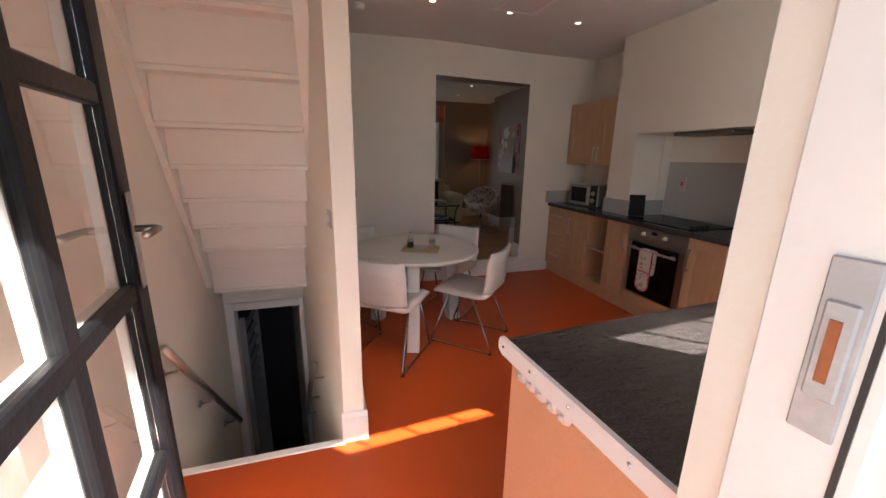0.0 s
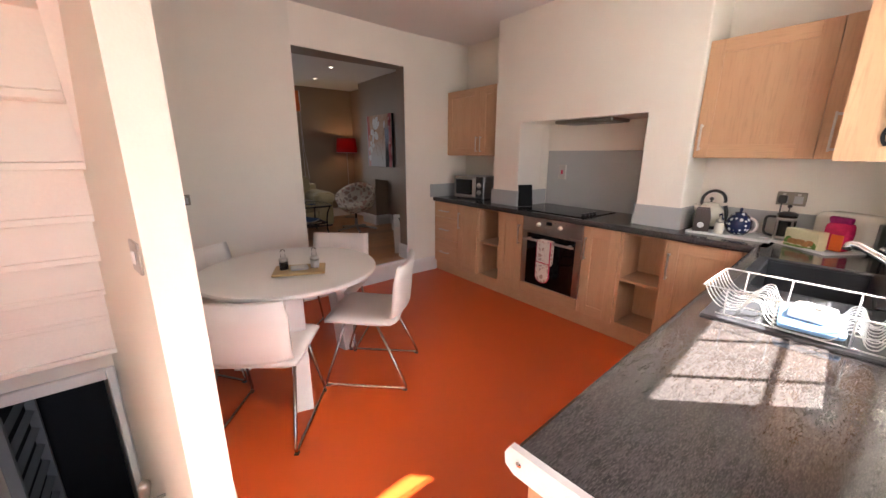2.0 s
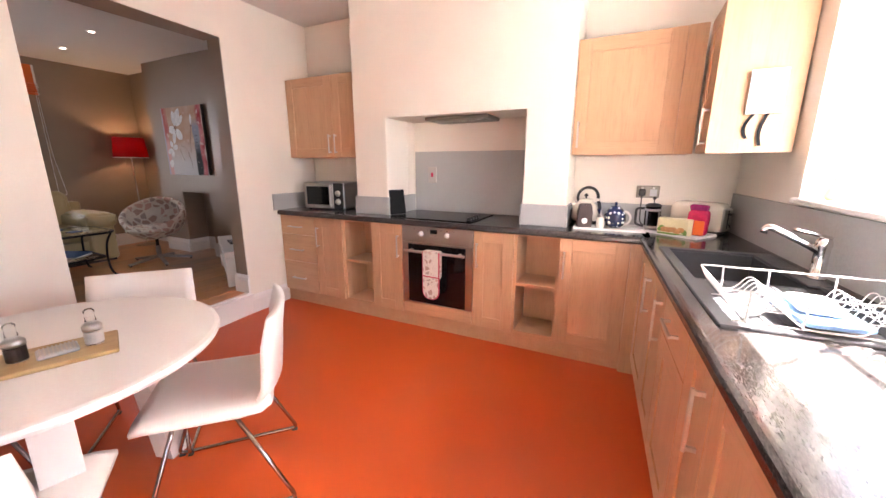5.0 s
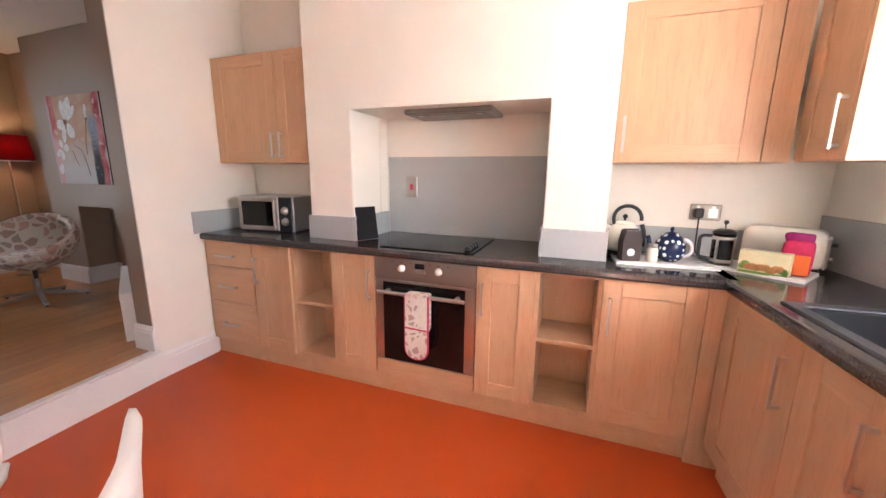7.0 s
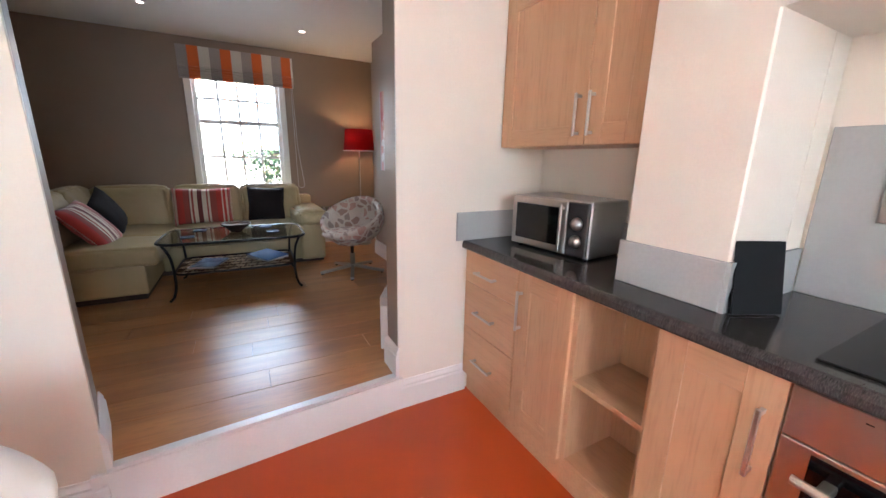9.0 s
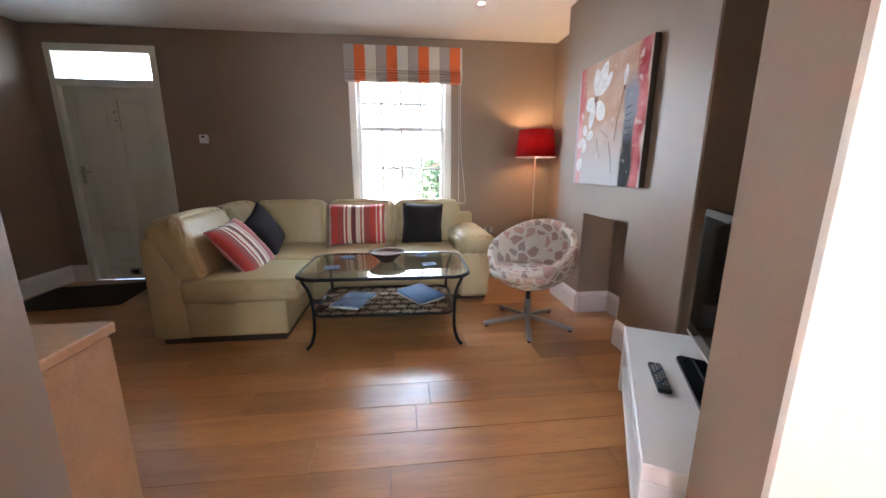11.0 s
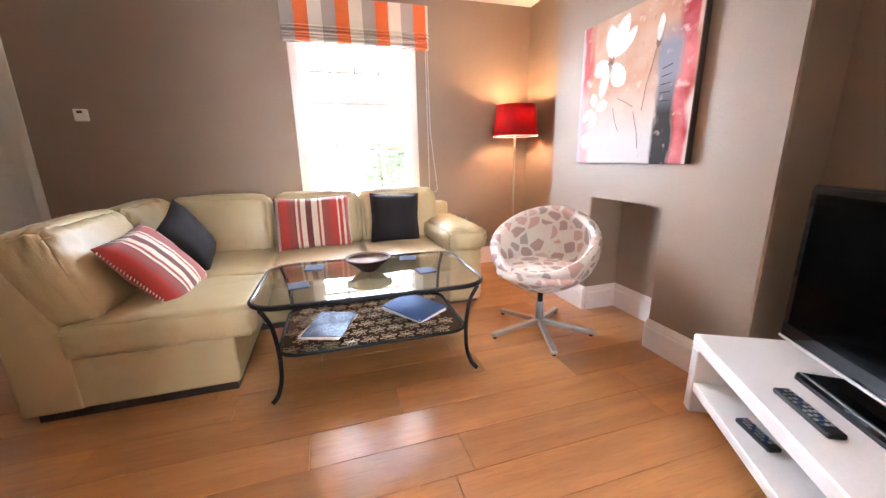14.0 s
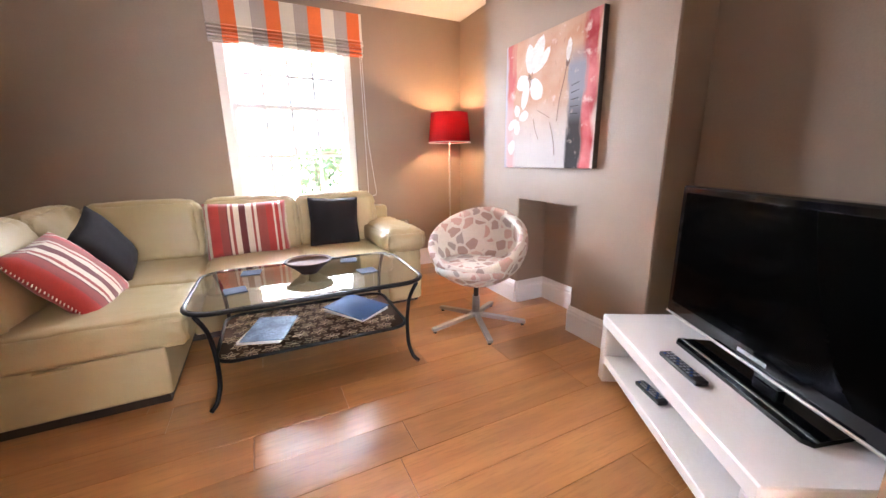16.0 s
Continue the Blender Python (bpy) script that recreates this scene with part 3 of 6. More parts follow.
def skirting(name, pts, z0, h=0.165, t=0.02, label="white moulded skirting board"):
    """A moulded board along a line; its face is to the left of the way walked."""
    bm = bmesh.new()
    for (x0, y0), (x1, y1) in zip(pts, pts[1:]):
        run = Vector((x1 - x0, y1 - y0, 0))
        part_bm = prism([(0, 0), (t, 0), (t, h * 0.72), (t * 0.75, h * 0.78), (t * 0.8, h * 0.84), (t * 0.4, h * 0.95), (t * 0.3, h), (0, h)], run.length, "x")
        bmesh.ops.transform(part_bm, matrix=Matrix.Translation((x0, y0, z0)) @ Matrix.Rotation(math.atan2(run.y, run.x), 4, "Z"), verts=part_bm.verts[:])
        me = bpy.data.meshes.new("tmp")
        part_bm.to_mesh(me)
        part_bm.free()
        bm.from_mesh(me)
        bpy.data.meshes.remove(me)
    return structure(name, bm, M_WHITE, label)


skirting("baseboard_kitchen_right", [(3.30, FAR), (OX1, FAR)], 0, 0.17)
skirting("baseboard_kitchen_left", [(OX0, JY), (0.603, FAR), (0.603, 2.12)], 0, 0.17)
skirting("baseboard_partition_end", [(0.623, 2.12), (0.49, 2.12)], 0, 0.17)
skirting("baseboard_reveal_right", [(OX1, FAR - 0.012), (OX1, FAR + 0.177)], LF, 0.17)
skirting("baseboard_reveal_left", [(JF[0], JF[1] + 0.012), (OX0, JY - 0.012)], LF, 0.17)

# right wall with the chimney breast and its cooking recess
bm = box(3.80, 0.5, 0, 4.0, 2.289, KC)
bx(bm, 3.80, 3.474, 0, 4.0, FAR, KC)
bx(bm, 3.914, 2.289, 0, 4.0, 3.474, KC)
structure("wall_kitchen_right", bm, M_CREAM, "cream painted plaster wall")
bm = box(3.447, 1.978, WT, 3.80, 2.289, KC, bev=0.006)
bx(bm, 3.447, 3.474, WT, 3.80, 3.812, KC, bev=0.006)
bx(bm, 3.447, 2.283, 1.745, 3.914, 3.480, KC)
structure("wall_chimney_breast", bm, M_CREAM, "cream painted chimney breast with a cooking recess")

# outer wall with window and back door
W0, W1, WZ0, WZ1 = 0.85, 2.03, 1.215, 2.28
DX0, DX1, DZ = -0.86, 0.0, 2.12
bm = box(0.22, -0.36, 0, W0, 0, KC)
bx(bm, 0.0, -0.16, 0, 0.22, 0, KC)
bx(bm, W1, -0.36, 0, 3.2, 0, KC)
bx(bm, W0, -0.36, 0, W1, 0, WZ0 - 0.02)
bx(bm, W0, -0.36, WZ1, W1, 0, KC)
bx(bm, DX0, -0.16, DZ, 0, 0, KC)
bx(bm, -1.7, -0.16, 0, DX0, 0, KC + 0.2)
structure("wall_outer", moved(bm, WIN), M_CREAM, "cream painted thick outer wall")
structure("trim_window_sill", moved(box(W0 - 0.03, -0.27, WZ0 - 0.03, W1 + 0.03, 0.025, WZ0, bev=0.008), WIN), M_WHITE, "white painted window board")
structure("wall_stair_left", box(-0.56, 0.3, -2.2, -0.376, 5.0, KC + 0.2), M_CREAM, "cream painted stairwell wall")
bm = moved(prism([(0.50, 2.12), (0.603, 2.12), (0.603, FAR), (0.0, FAR), (0.21, 3.62)], KC + 2.2, "z"), pose(0, 0, -2.2))
structure("wall_stair_partition", bm, M_CREAM, "cream painted partition beside the stairs")


def sash(name, x0, x1, z0, z1, cols, rows, fw, bw, y, m, label, mid=None, deep=0.012):
    """A glazed frame: one thing with its frame, bars and panes."""
    win = thing(name, m, label, "window")
    win["kind"] = "structure"
    bm = box(x0, y - 0.02, z0, x0 + fw, y + 0.02, z1, bev=0.004)
    bx(bm, x1 - fw, y - 0.02, z0, x1, y + 0.02, z1, bev=0.004)
    bx(bm, x0 + fw, y - 0.02, z0, x1 - fw, y + 0.02, z0 + fw, bev=0.004)
    bx(bm, x0 + fw, y - 0.02, z1 - fw, x1 - fw, y + 0.02, z1, bev=0.004)
    part("window_frame", bm, M_WHITE, win)
    xs = [x0 + fw + (x1 - x0 - 2 * fw) * k / cols for k in range(cols + 1)]
    zs = [z0 + fw + (z1 - z0 - 2 * fw) * k / rows for k in range(rows + 1)]
    if mid:
        zs[1] = mid
    for x in xs[1:-1]:
        part("glazing_bar", box(x - bw / 2, y - deep, z0 + fw, x + bw / 2, y + deep, z1 - fw), M_WHITE, win)
    for z in zs[1:-1]:
        part("glazing_bar", box(x0 + fw, y - deep - 0.0005, z - bw / 2, x1 - fw, y + deep + 0.0005, z + bw / 2), M_WHITE, win)
    for xa, xb in zip(xs, xs[1:]):
        for za, zb in zip(zs, zs[1:]):
            part("pane", box(xa + bw / 2, y - 0.002, za + bw / 2, xb - bw / 2, y + 0.002, zb - bw / 2), M_GLASS, win).visible_shadow = False
    return win


sash("window_kitchen_lower", W0 + 0.02, W1 - 0.02, WZ0, 1.92, 4, 2, 0.045, 0.011, -0.22, WIN, "white painted casement with glazing bars above the sink", 1.63, 0.005)
sash("window_kitchen_upper", W0 + 0.02, W1 - 0.02, 1.946, WZ1, 4, 1, 0.03, 0.011, -0.22, WIN, "white painted fanlight with glazing bars", None, 0.005)
structure("trim_window_transom", moved(box(W0, -0.25, 1.92, W1, -0.19, 1.946), WIN), M_WHITE)

# back door: black steel frame, glazed, standing open against the stairs
bm = box(-0.012, -0.17, 0, 0.0, -0.055, DZ - 0.036, bev=0.003)
bx(bm, DX0, -0.17, 0, DX0 + 0.02, -0.055, DZ - 0.036, bev=0.003)
bx(bm, DX0, -0.17, DZ - 0.035, 0.0, -0.055, DZ, bev=0.003)
structure("trim_door_lining", moved(bm, WIN), M_WHITE, "white painted door lining, chipped by the lock")
strike = thing("strike_plate", WIN @ pose(-0.0122, -0.122, 1.295), "worn steel strike plate on the door lining", "strike plate")
bm = box(-0.005, -0.022, -0.10, 0.0, 0.018, 0.10, bev=0.002)
part("plate", bm, M_ZINC, strike)
part("box", box(-0.009, -0.016, -0.055, -0.004, 0.012, 0.055, bev=0.004), M_ZINC, strike)
# black strip laid on the lining for the dark of its rebate gap
structure("trim_door_seal", moved(box(-0.0145, -0.156, 0, -0.0118, -0.150, DZ - 0.04), WIN), M_BLACK, "thin black strip standing for the dark rebate gap in the door lining")
part("bolt_hole", box(-0.0105, -0.006, -0.035, -0.008, 0.004, 0.035), M_RUST, strike)

door = thing("back_door", pose(0.13, 0.66, 0.02, 0, 0, 99.0), "black glazed back door with small panes, standing open", "door")
door["kind"] = "structure"
DW, DH, YB = 0.83, 2.05, 0.02
bm = box(0, -YB, 0, 0.085, YB, DH, bev=0.006)
bx(bm, DW - 0.085, -YB, 0, DW, YB, DH, bev=0.006)
bx(bm, 0.085, -YB, 0, DW - 0.085, YB, 0.20, bev=0.006)
bx(bm, 0.085, -YB, DH - 0.09, DW - 0.085, YB, DH, bev=0.006)
part("door_frame", bm, M_IRON, door)
for z in (0.66, 1.13, 1.58):
    part("glazing_bar", box(0.085, -0.016, z - 0.023, DW - 0.085, 0.016, z + 0.023, bev=0.005), M_IRON, door)
part("glazing_bar", box(DW / 2 - 0.027, -0.0155, 0.20, DW / 2 + 0.027, 0.0155, DH - 0.09, bev=0.005), M_IRON, door)
for xa, xb in ((0.085, DW / 2 - 0.02), (DW / 2 + 0.02, DW - 0.085)):
    for za, zb in ((0.20, 0.642), (0.678, 1.112), (1.148, 1.562), (1.598, DH - 0.09)):
        part("pane", box(xa, -0.003, za, xb, 0.003, zb), M_GLASS, door).visible_shadow = False
# the weather side of the leaf is painted white
bm = box(0, YB, 0, 0.085, YB + 0.022, DH, bev=0.003)
bx(bm, DW - 0.085, YB, 0, DW, YB + 0.022, DH, bev=0.003)
bx(bm, 0.085, YB, 0, DW - 0.085, YB + 0.022, 0.20, bev=0.003)
bx(bm, 0.085, YB, DH - 0.09, DW - 0.085, YB + 0.022, DH, bev=0.003)
part("outer_face", bm, M_WHITE, door, "white painted weather side")
for z in (0.66, 1.13, 1.58):
    part("bead", box(0.085, 0.0165, z - 0.018, DW - 0.085, 0.042, z + 0.018, bev=0.003), M_WHITE, door, "white painted bead")
part("bead", box(DW / 2 - 0.022, 0.0162, 0.20, DW / 2 + 0.022, 0.0415, DH - 0.09, bev=0.003), M_WHITE, door, "white painted bead")
handle = part("door_handle", box(DW - 0.06, -0.026, 1.13, DW - 0.025, -0.0205, 1.37, bev=0.003), M_STEEL, door, "worn steel lever handle on a plate")
part("lever", tube(rounded([(DW - 0.042, -0.02, 1.28), (DW - 0.042, -0.075, 1.28), (DW - 0.17, -0.075, 1.285)], 0.02), 0.009), M_STEEL, handle, smooth=True)
part("lever", tube(rounded([(DW - 0.042, 0.02, 1.28), (DW - 0.042, 0.075, 1.28), (DW - 0.17, 0.075, 1.285)], 0.02), 0.009), M_STEEL, handle, smooth=True)
part("edge_plate", box(DW - 0.0005, -0.012, 1.10, DW + 0.003, 0.012, 1.36), M_STEEL, door)

# stairs: the flight above seen from beneath, the flight below, the cellar doorway
ys = [2.33, 2.45, 2.56, 2.675, 2.785, 2.89, 2.985, 3.11, 3.205]
zs = [2.41, 2.15, 1.885, 1.637, 1.42, 1.223, 1.046, 0.865, 0.713]
flight = thing("stair_flight_above", pose(0, 0, 0), "white painted underside of a steep timber stair", "staircase")
flight["kind"] = "structure"
SX0, SX1 = -0.34, 0.37
for k in range(len(ys)):
    yn = ys[k + 1] if k + 1 < len(ys) else 3.23
    lower = zs[k]
    upper = zs[k - 1] if k else 2.80
    part("riser", box(SX0, ys[k], lower, SX1, ys[k] + 0.022, upper - 0.001, bev=0.003), M_STAIRW, flight)
    part("tread", box(SX0, ys[k] + 0.004, lower - 0.028, SX1, yn + 0.02, lower - 0.001, bev=0.003), M_STAIRW, flight)
part("riser", box(SX0, 3.235, 0.53, SX1, 3.257, 0.685, bev=0.003), M_STAIRW, flight)
part("tread", box(SX0, 3.225, 0.505, SX1, 3.53, 0.53, bev=0.003), M_STAIRW, flight)
for x0, x1 in ((-0.376, SX0), (SX1, 0.44)):
    outline = [(2.19, 2.60), (3.20, 0.56), (3.53, 0.50), (3.53, 0.9), (2.54, 2.8), (2.19, 2.8)]
    part("string", moved(prism(outline, x1 - x0 - 0.002, "x"), pose(x0 + 0.001, 0, 0)), M_STAIRW, flight)
steps = thing("stair_flight_below", pose(0, 0, 0), "white painted steep stair going down to the cellar", "staircase")
steps["kind"] = "structure"
for k in range(8):
    part("step", box(-0.376, 2.135 + 0.18 * k, -0.205 * (k + 1) - 0.05, 0.5, 2.34 + 0.18 * k, -0.205 * (k + 1), bev=0.004), M_STAIRW, steps)
    part("riser", box(-0.376, 2.137 + 0.18 * k, -0.205 * (k + 1), 0.5, 2.157 + 0.18 * k, -0.205 * k - 0.051), M_STAIRW, steps)
bm = box(-0.376, 3.535, 0.24, 0.3, 3.65, 2.8)
bx(bm, -0.376, 3.535, -2.0, -0.31, 3.65, 0.24)
bx(bm, 0.195, 3.535, -2.0, 0.3, 3.65, 0.24)
structure("wall_cellar_door", bm, M_CREAM, "cream wall above the cellar doorway")
bm = box(-0.36, 3.505, -1.85, -0.302, 3.535, 0.31, bev=0.006)
bx(bm, 0.190, 3.505, -1.85, 0.225, 3.535, 0.31, bev=0.006)
bx(bm, -0.302, 3.505, 0.245, 0.190, 3.535, 0.31, bev=0.006)
structure("trim_cellar_architrave", bm, M_WHITE, "white painted architrave of the cellar doorway")
# the cellar's darkness is put into its colour: near-black walls and floor
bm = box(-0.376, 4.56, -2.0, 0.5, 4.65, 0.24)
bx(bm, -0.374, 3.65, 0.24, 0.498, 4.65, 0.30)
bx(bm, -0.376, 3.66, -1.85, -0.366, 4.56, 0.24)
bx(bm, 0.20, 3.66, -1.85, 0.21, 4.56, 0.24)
structure("wall_cellar", bm, M_UNLIT, "cellar walls and ceiling, near-black in place of missing light")
structure("floor_cellar", box(-0.6, 1.9, -2.1, 0.7, 4.65, -1.86), M_UNLIT, "cellar floor, near-black in place of missing light")

# living room
LX0, LX1, LY1 = -1.15, 3.91, 8.26
bm = box(LX0 - 0.2, FAR + 0.15, LF - 0.1, LX1 + 0.3, LY1, LF - 0.016)
structure("floor_living_base", bm, M_DARKWOOD, "sub-floor under the oak boards")
structure("ceiling_living", box(LX0 - 0.2, FAR + 0.2, LC, LX1 + 0.3, LY1 + 0.3, LC + 0.1), M_CEIL, "white painted plaster ceiling")
FX0, FX1, FZ1 = -0.99, -0.04, 2.47
LWX0, LWX1, LWZ0, LWZ1 = 1.735, 2.79, 0.92, 2.36
bm = box(LX0 - 0.2, LY1, 0, FX0, LY1 + 0.3, LC)
bx(bm, FX0, LY1, FZ1, FX1, LY1 + 0.3, LC)
bx(bm, FX1, LY1, 0, LWX0, LY1 + 0.3, LC)
bx(bm, LWX0, LY1, 0, LWX1, LY1 + 0.3, LWZ0)
bx(bm, LWX0, LY1, LWZ1, LWX1, LY1 + 0.3, LC)
bx(bm, LWX1, LY1, 0, LX1 + 0.3, LY1 + 0.3, LC)
structure("wall_living_front", bm, M_TAUPE, "taupe painted wall with sash window and front door")
structure("wall_living_left", box(LX0 - 0.2, FAR + 0.2, 0, LX0, LY1, LC), M_TAUPE, "taupe painted wall")
structure("wall_living_right", box(LX1, FAR + 0.2, 0, LX1 + 0.3, LY1, LC), M_TAUPE, "taupe painted wall")
CB, CY0, CY1, HY0, HY1, HZ = 3.644, 5.81, 7.38, 6.326, 6.885, 1.01
bm = box(CB, CY0, LF - 0.05, LX1, HY0, LC, bev=0.008)
bx(bm, CB, HY1, LF - 0.05, LX1, CY1, LC, bev=0.008)
bx(bm, CB, HY0 - 0.01, HZ, LX1, HY1 + 0.01, LC)
structure("wall_living_chimney_breast", bm, M_TAUPE, "taupe painted chimney breast with an empty square hearth")
skirting("baseboard_hearth", [(CB, CY0), (CB, HY0), (LX1, HY0), (LX1, HY1), (CB, HY1), (CB, CY1), (LX1, CY1), (LX1, LY1), (FX1, LY1)], LF, 0.17)
skirting("baseboard_tv_recess", [(OX1 + 0.03, FAR + 0.165), (LX1, FAR + 0.165), (LX1, CY0), (CB, CY0)], LF, 0.17)
skirting("baseboard_living_left", [(FX0, LY1), (LX0, LY1), (LX0, FAR + 0.2), (JF[0] - 0.01, FAR + 0.2)], LF, 0.17)
structure("trim_front_window_board", box(LWX0 - 0.03, LY1 - 0.03, LWZ0 - 0.03, LWX1 + 0.03, LY1 + 0.2, LWZ0, bev=0.006), M_WHITE, "white painted window board")
bm = box(LWX0, LY1 + 0.01, LWZ0, LWX0 + 0.07, LY1 + 0.2, LWZ1, bev=0.004)
bx(bm, LWX1 - 0.07, LY1 + 0.01, LWZ0, LWX1, LY1 + 0.2, LWZ1, bev=0.004)
bx(bm, LWX0 + 0.07, LY1 + 0.01, LWZ1 - 0.06, LWX1 - 0.07, LY1 + 0.2, LWZ1, bev=0.004)
structure("trim_sash_box", bm, M_WHITE, "white painted sash box")
sash("window_living_lower", LWX0 + 0.07, LWX1 - 0.07, LWZ0, 1.775, 4, 2, 0.04, 0.024, LY1 + 0.07, pose(0, 0, 0), "white lower sash with thin glazing bars")
sash("window_living_upper", LWX0 + 0.07, LWX1 - 0.07, 1.73, LWZ1 - 0.06, 4, 2, 0.04, 0.024, LY1 + 0.12, pose(0, 0, 0), "white upper sash with thin glazing bars")

fd = thing("front_door", pose(0, LY1 + 0.03, LF), "aged white panelled front door with letter box and lever handle", "door")
fd["kind"] = "structure"
fx0, fx1, fh = -0.93, -0.10, 1.905
bm = bmesh.new()
cw, rails = (fx1 - fx0 - 0.26) / 2, [0.0, 0.16, 0.55, 0.62, 1.03, 1.10, 1.44, 1.51, 1.80, fh]
for x0, x1 in ((fx0, fx0 + 0.09), (fx0 + 0.09 + cw, fx1 - 0.09 - cw), (fx1 - 0.09, fx1)):
    bx(bm, x0, 0, 0, x1, 0.04, fh, bev=0.004)
for z0, z1 in zip(rails[::2], rails[1::2]):
    for x0 in (fx0 + 0.09, fx1 - 0.09 - cw):
        bx(bm, x0, 0.001, z0, x0 + cw, 0.04, z1, bev=0.004)
part("door_frame", bm, M_DOORW, fd)
for z0, z1 in zip(rails[1::2], rails[2::2]):
    for x0 in (fx0 + 0.09, fx1 - 0.09 - cw):
        bm = box(x0, 0.016, z0, x0 + cw, 0.03, z1)
        bx(bm, x0 + 0.03, 0.008, z0 + 0.03, x0 + cw - 0.03, 0.018, z1 - 0.03, bev=0.008)
        part("panel", bm, M_DOORW, fd)
lv = part("door_handle", box(fx0 + 0.03, -0.01, 1.0, fx0 + 0.065, 0.0, 1.17, bev=0.003), M_STEEL, fd, "dull steel lever handle")
part("lever", tube(rounded([(fx0 + 0.047, 0, 1.11), (fx0 + 0.047, -0.05, 1.11), (fx0 + 0.15, -0.05, 1.11)], 0.015), 0.009), M_STEEL, lv, smooth=True)
part("letter_plate", box(fx0 + 0.30, -0.008, 0.04, fx0 + 0.42, 0.0, 0.12, bev=0.003), M_STEEL, fd, "small steel vent plate")
part("vent_slot", box(fx0 + 0.325, -0.0095, 0.055, fx0 + 0.395, -0.0075, 0.10), M_BLACK, fd)
for z in (1.60, 1.68):
    part("spyhole", moved(turned([(0.006, 0), (0.006, 0.008)], 10), pose((fx0 + fx1) / 2 + 0.01, 0.0, z, 90)), M_BLACK, fd)
bm = box(FX0, LY1 - 0.012, LF, FX0 + 0.055, LY1 + 0.12, FZ1, bev=0.004)
bx(bm, FX1 - 0.055, LY1 - 0.012, LF, FX1, LY1 + 0.12, FZ1, bev=0.004)
bx(bm, FX0 + 0.055, LY1 - 0.012, 2.105, FX1 - 0.055, LY1 + 0.12, 2.165, bev=0.004)
bx(bm, FX0 + 0.055, LY1 - 0.012, 2.40, FX1 - 0.055, LY1 + 0.12, FZ1, bev=0.004)
structure("trim_front_door_frame", bm, M_DOORW, "aged white door frame with a fanlight")
structure("window_fanlight", box(FX0 + 0.055, LY1 + 0.05, 2.165, FX1 - 0.055, LY1 + 0.056, 2.40), M_GLASS, "clear fanlight pane over the front door").visible_shadow = False

# outdoors
bm = box(-60, -60, -0.35, 60, 0.33, -0.25)
bx(bm, -60, 8.55, -0.35, 60, 120, -0.25)
bx(bm, -60, 0.33, -0.35, -1.4, 8.55, -0.25)
bx(bm, 4.25, 0.33, -0.35, 60, 8.55, -0.25)
structure("ground", bm, M_GROUND, "pale paving and road outside")

# ---------------------------------------------------------------- stair fittings


def handrail(m, pts, label):
    ob = thing("handrail", m, label, "handrail")
    part("rail", tube(pts, 0.02, 10), M_STEEL, ob, smooth=True)
    a, b = Vector(pts[0]), Vector(pts[-1])
    for t in (0.12, 0.5, 0.88):
        p = a.lerp(b, t)
        br = part("bracket", tube(rounded([p, p + Vector((0, 0, -0.05)), p + Vector((-0.075, 0, -0.06))], 0.02), 0.007), M_STEEL, ob, smooth=True)
        part("rose", moved(turned([(0.026, 0), (0.026, 0.006), (0.015, 0.012)], 14), Matrix.Translation(p + Vector((-0.076, 0, -0.06))) @ pose(0, 0, 0, 0, 90)), M_STEEL, br, smooth=True)
    return ob


handrail(pose(-0.30, 0, 0), [(0, 2.26, 0.585), (0, 3.30, -0.62)], "brushed steel handrail on brackets on the stair wall")
handrail(pose(0.343, 2.60, 0, 0, 0, 11.1) @ Matrix.Diagonal((-1, 1, 1, 1)), [(0, 0, 0.20), (0, 0.75, -0.68)], "brushed steel handrail on the partition wall")

sw = thing("light_switch", pose(0.485, 2.19, 1.19, 0, 0, 11.1), "brushed steel light switch on the partition", "light switch")
part("plate", box(-0.006, -0.043, -0.043, 0.002, 0.043, 0.043, bev=0.003), M_STEEL, sw)
part("rocker", box(-0.011, -0.012, -0.018, -0.005, 0.012, 0.018, bev=0.003), M_WHITE, sw)

# louvred leaf folded back inside the cellar doorway
lou = thing("louvred_door", pose(-0.32, 3.68, -1.85), "grey louvred cellar door folded back into the dark", "door")
part("stile", box(0, 0, 0, 0.05, 0.03, 1.95), M_LOUVRE, lou)
part("stile", box(0, 0.55, 0, 0.05, 0.58, 1.95), M_LOUVRE, lou)
for k in range(14):
    part("slat", moved(box(-0.02, 0.03, -0.004, 0.02, 0.55, 0.004), pose(0.02, 0, 0.12 + 0.13 * k, 0, 35)), M_LOUVRE, lou)

# ---------------------------------------------------------------- fitted kitchen
DT = 0.019


def bar_handle(parent, x, z, length, upright=True):
    h, bm = length / 2, bmesh.new()
    if upright:
        bx(bm, x - 0.006, -DT - 0.034, z - h, x + 0.006, -DT - 0.024, z + h, bev=0.002)
        for s in (-1, 1):
            bx(bm, x - 0.005, -DT - 0.026, z + s * (h - 0.012) - 0.006, x + 0.005, -DT + 0.001, z + s * (h - 0.012) + 0.006)
    else:
        bx(bm, x - h, -DT - 0.034, z - 0.006, x + h, -DT - 0.024, z + 0.006, bev=0.002)
        for s in (-1, 1):
            bx(bm, x + s * (h - 0.012) - 0.006, -DT - 0.026, z - 0.005, x + s * (h - 0.012) + 0.006, -DT + 0.001, z + 0.005)
    return part("handle", bm, M_NICKEL, parent)


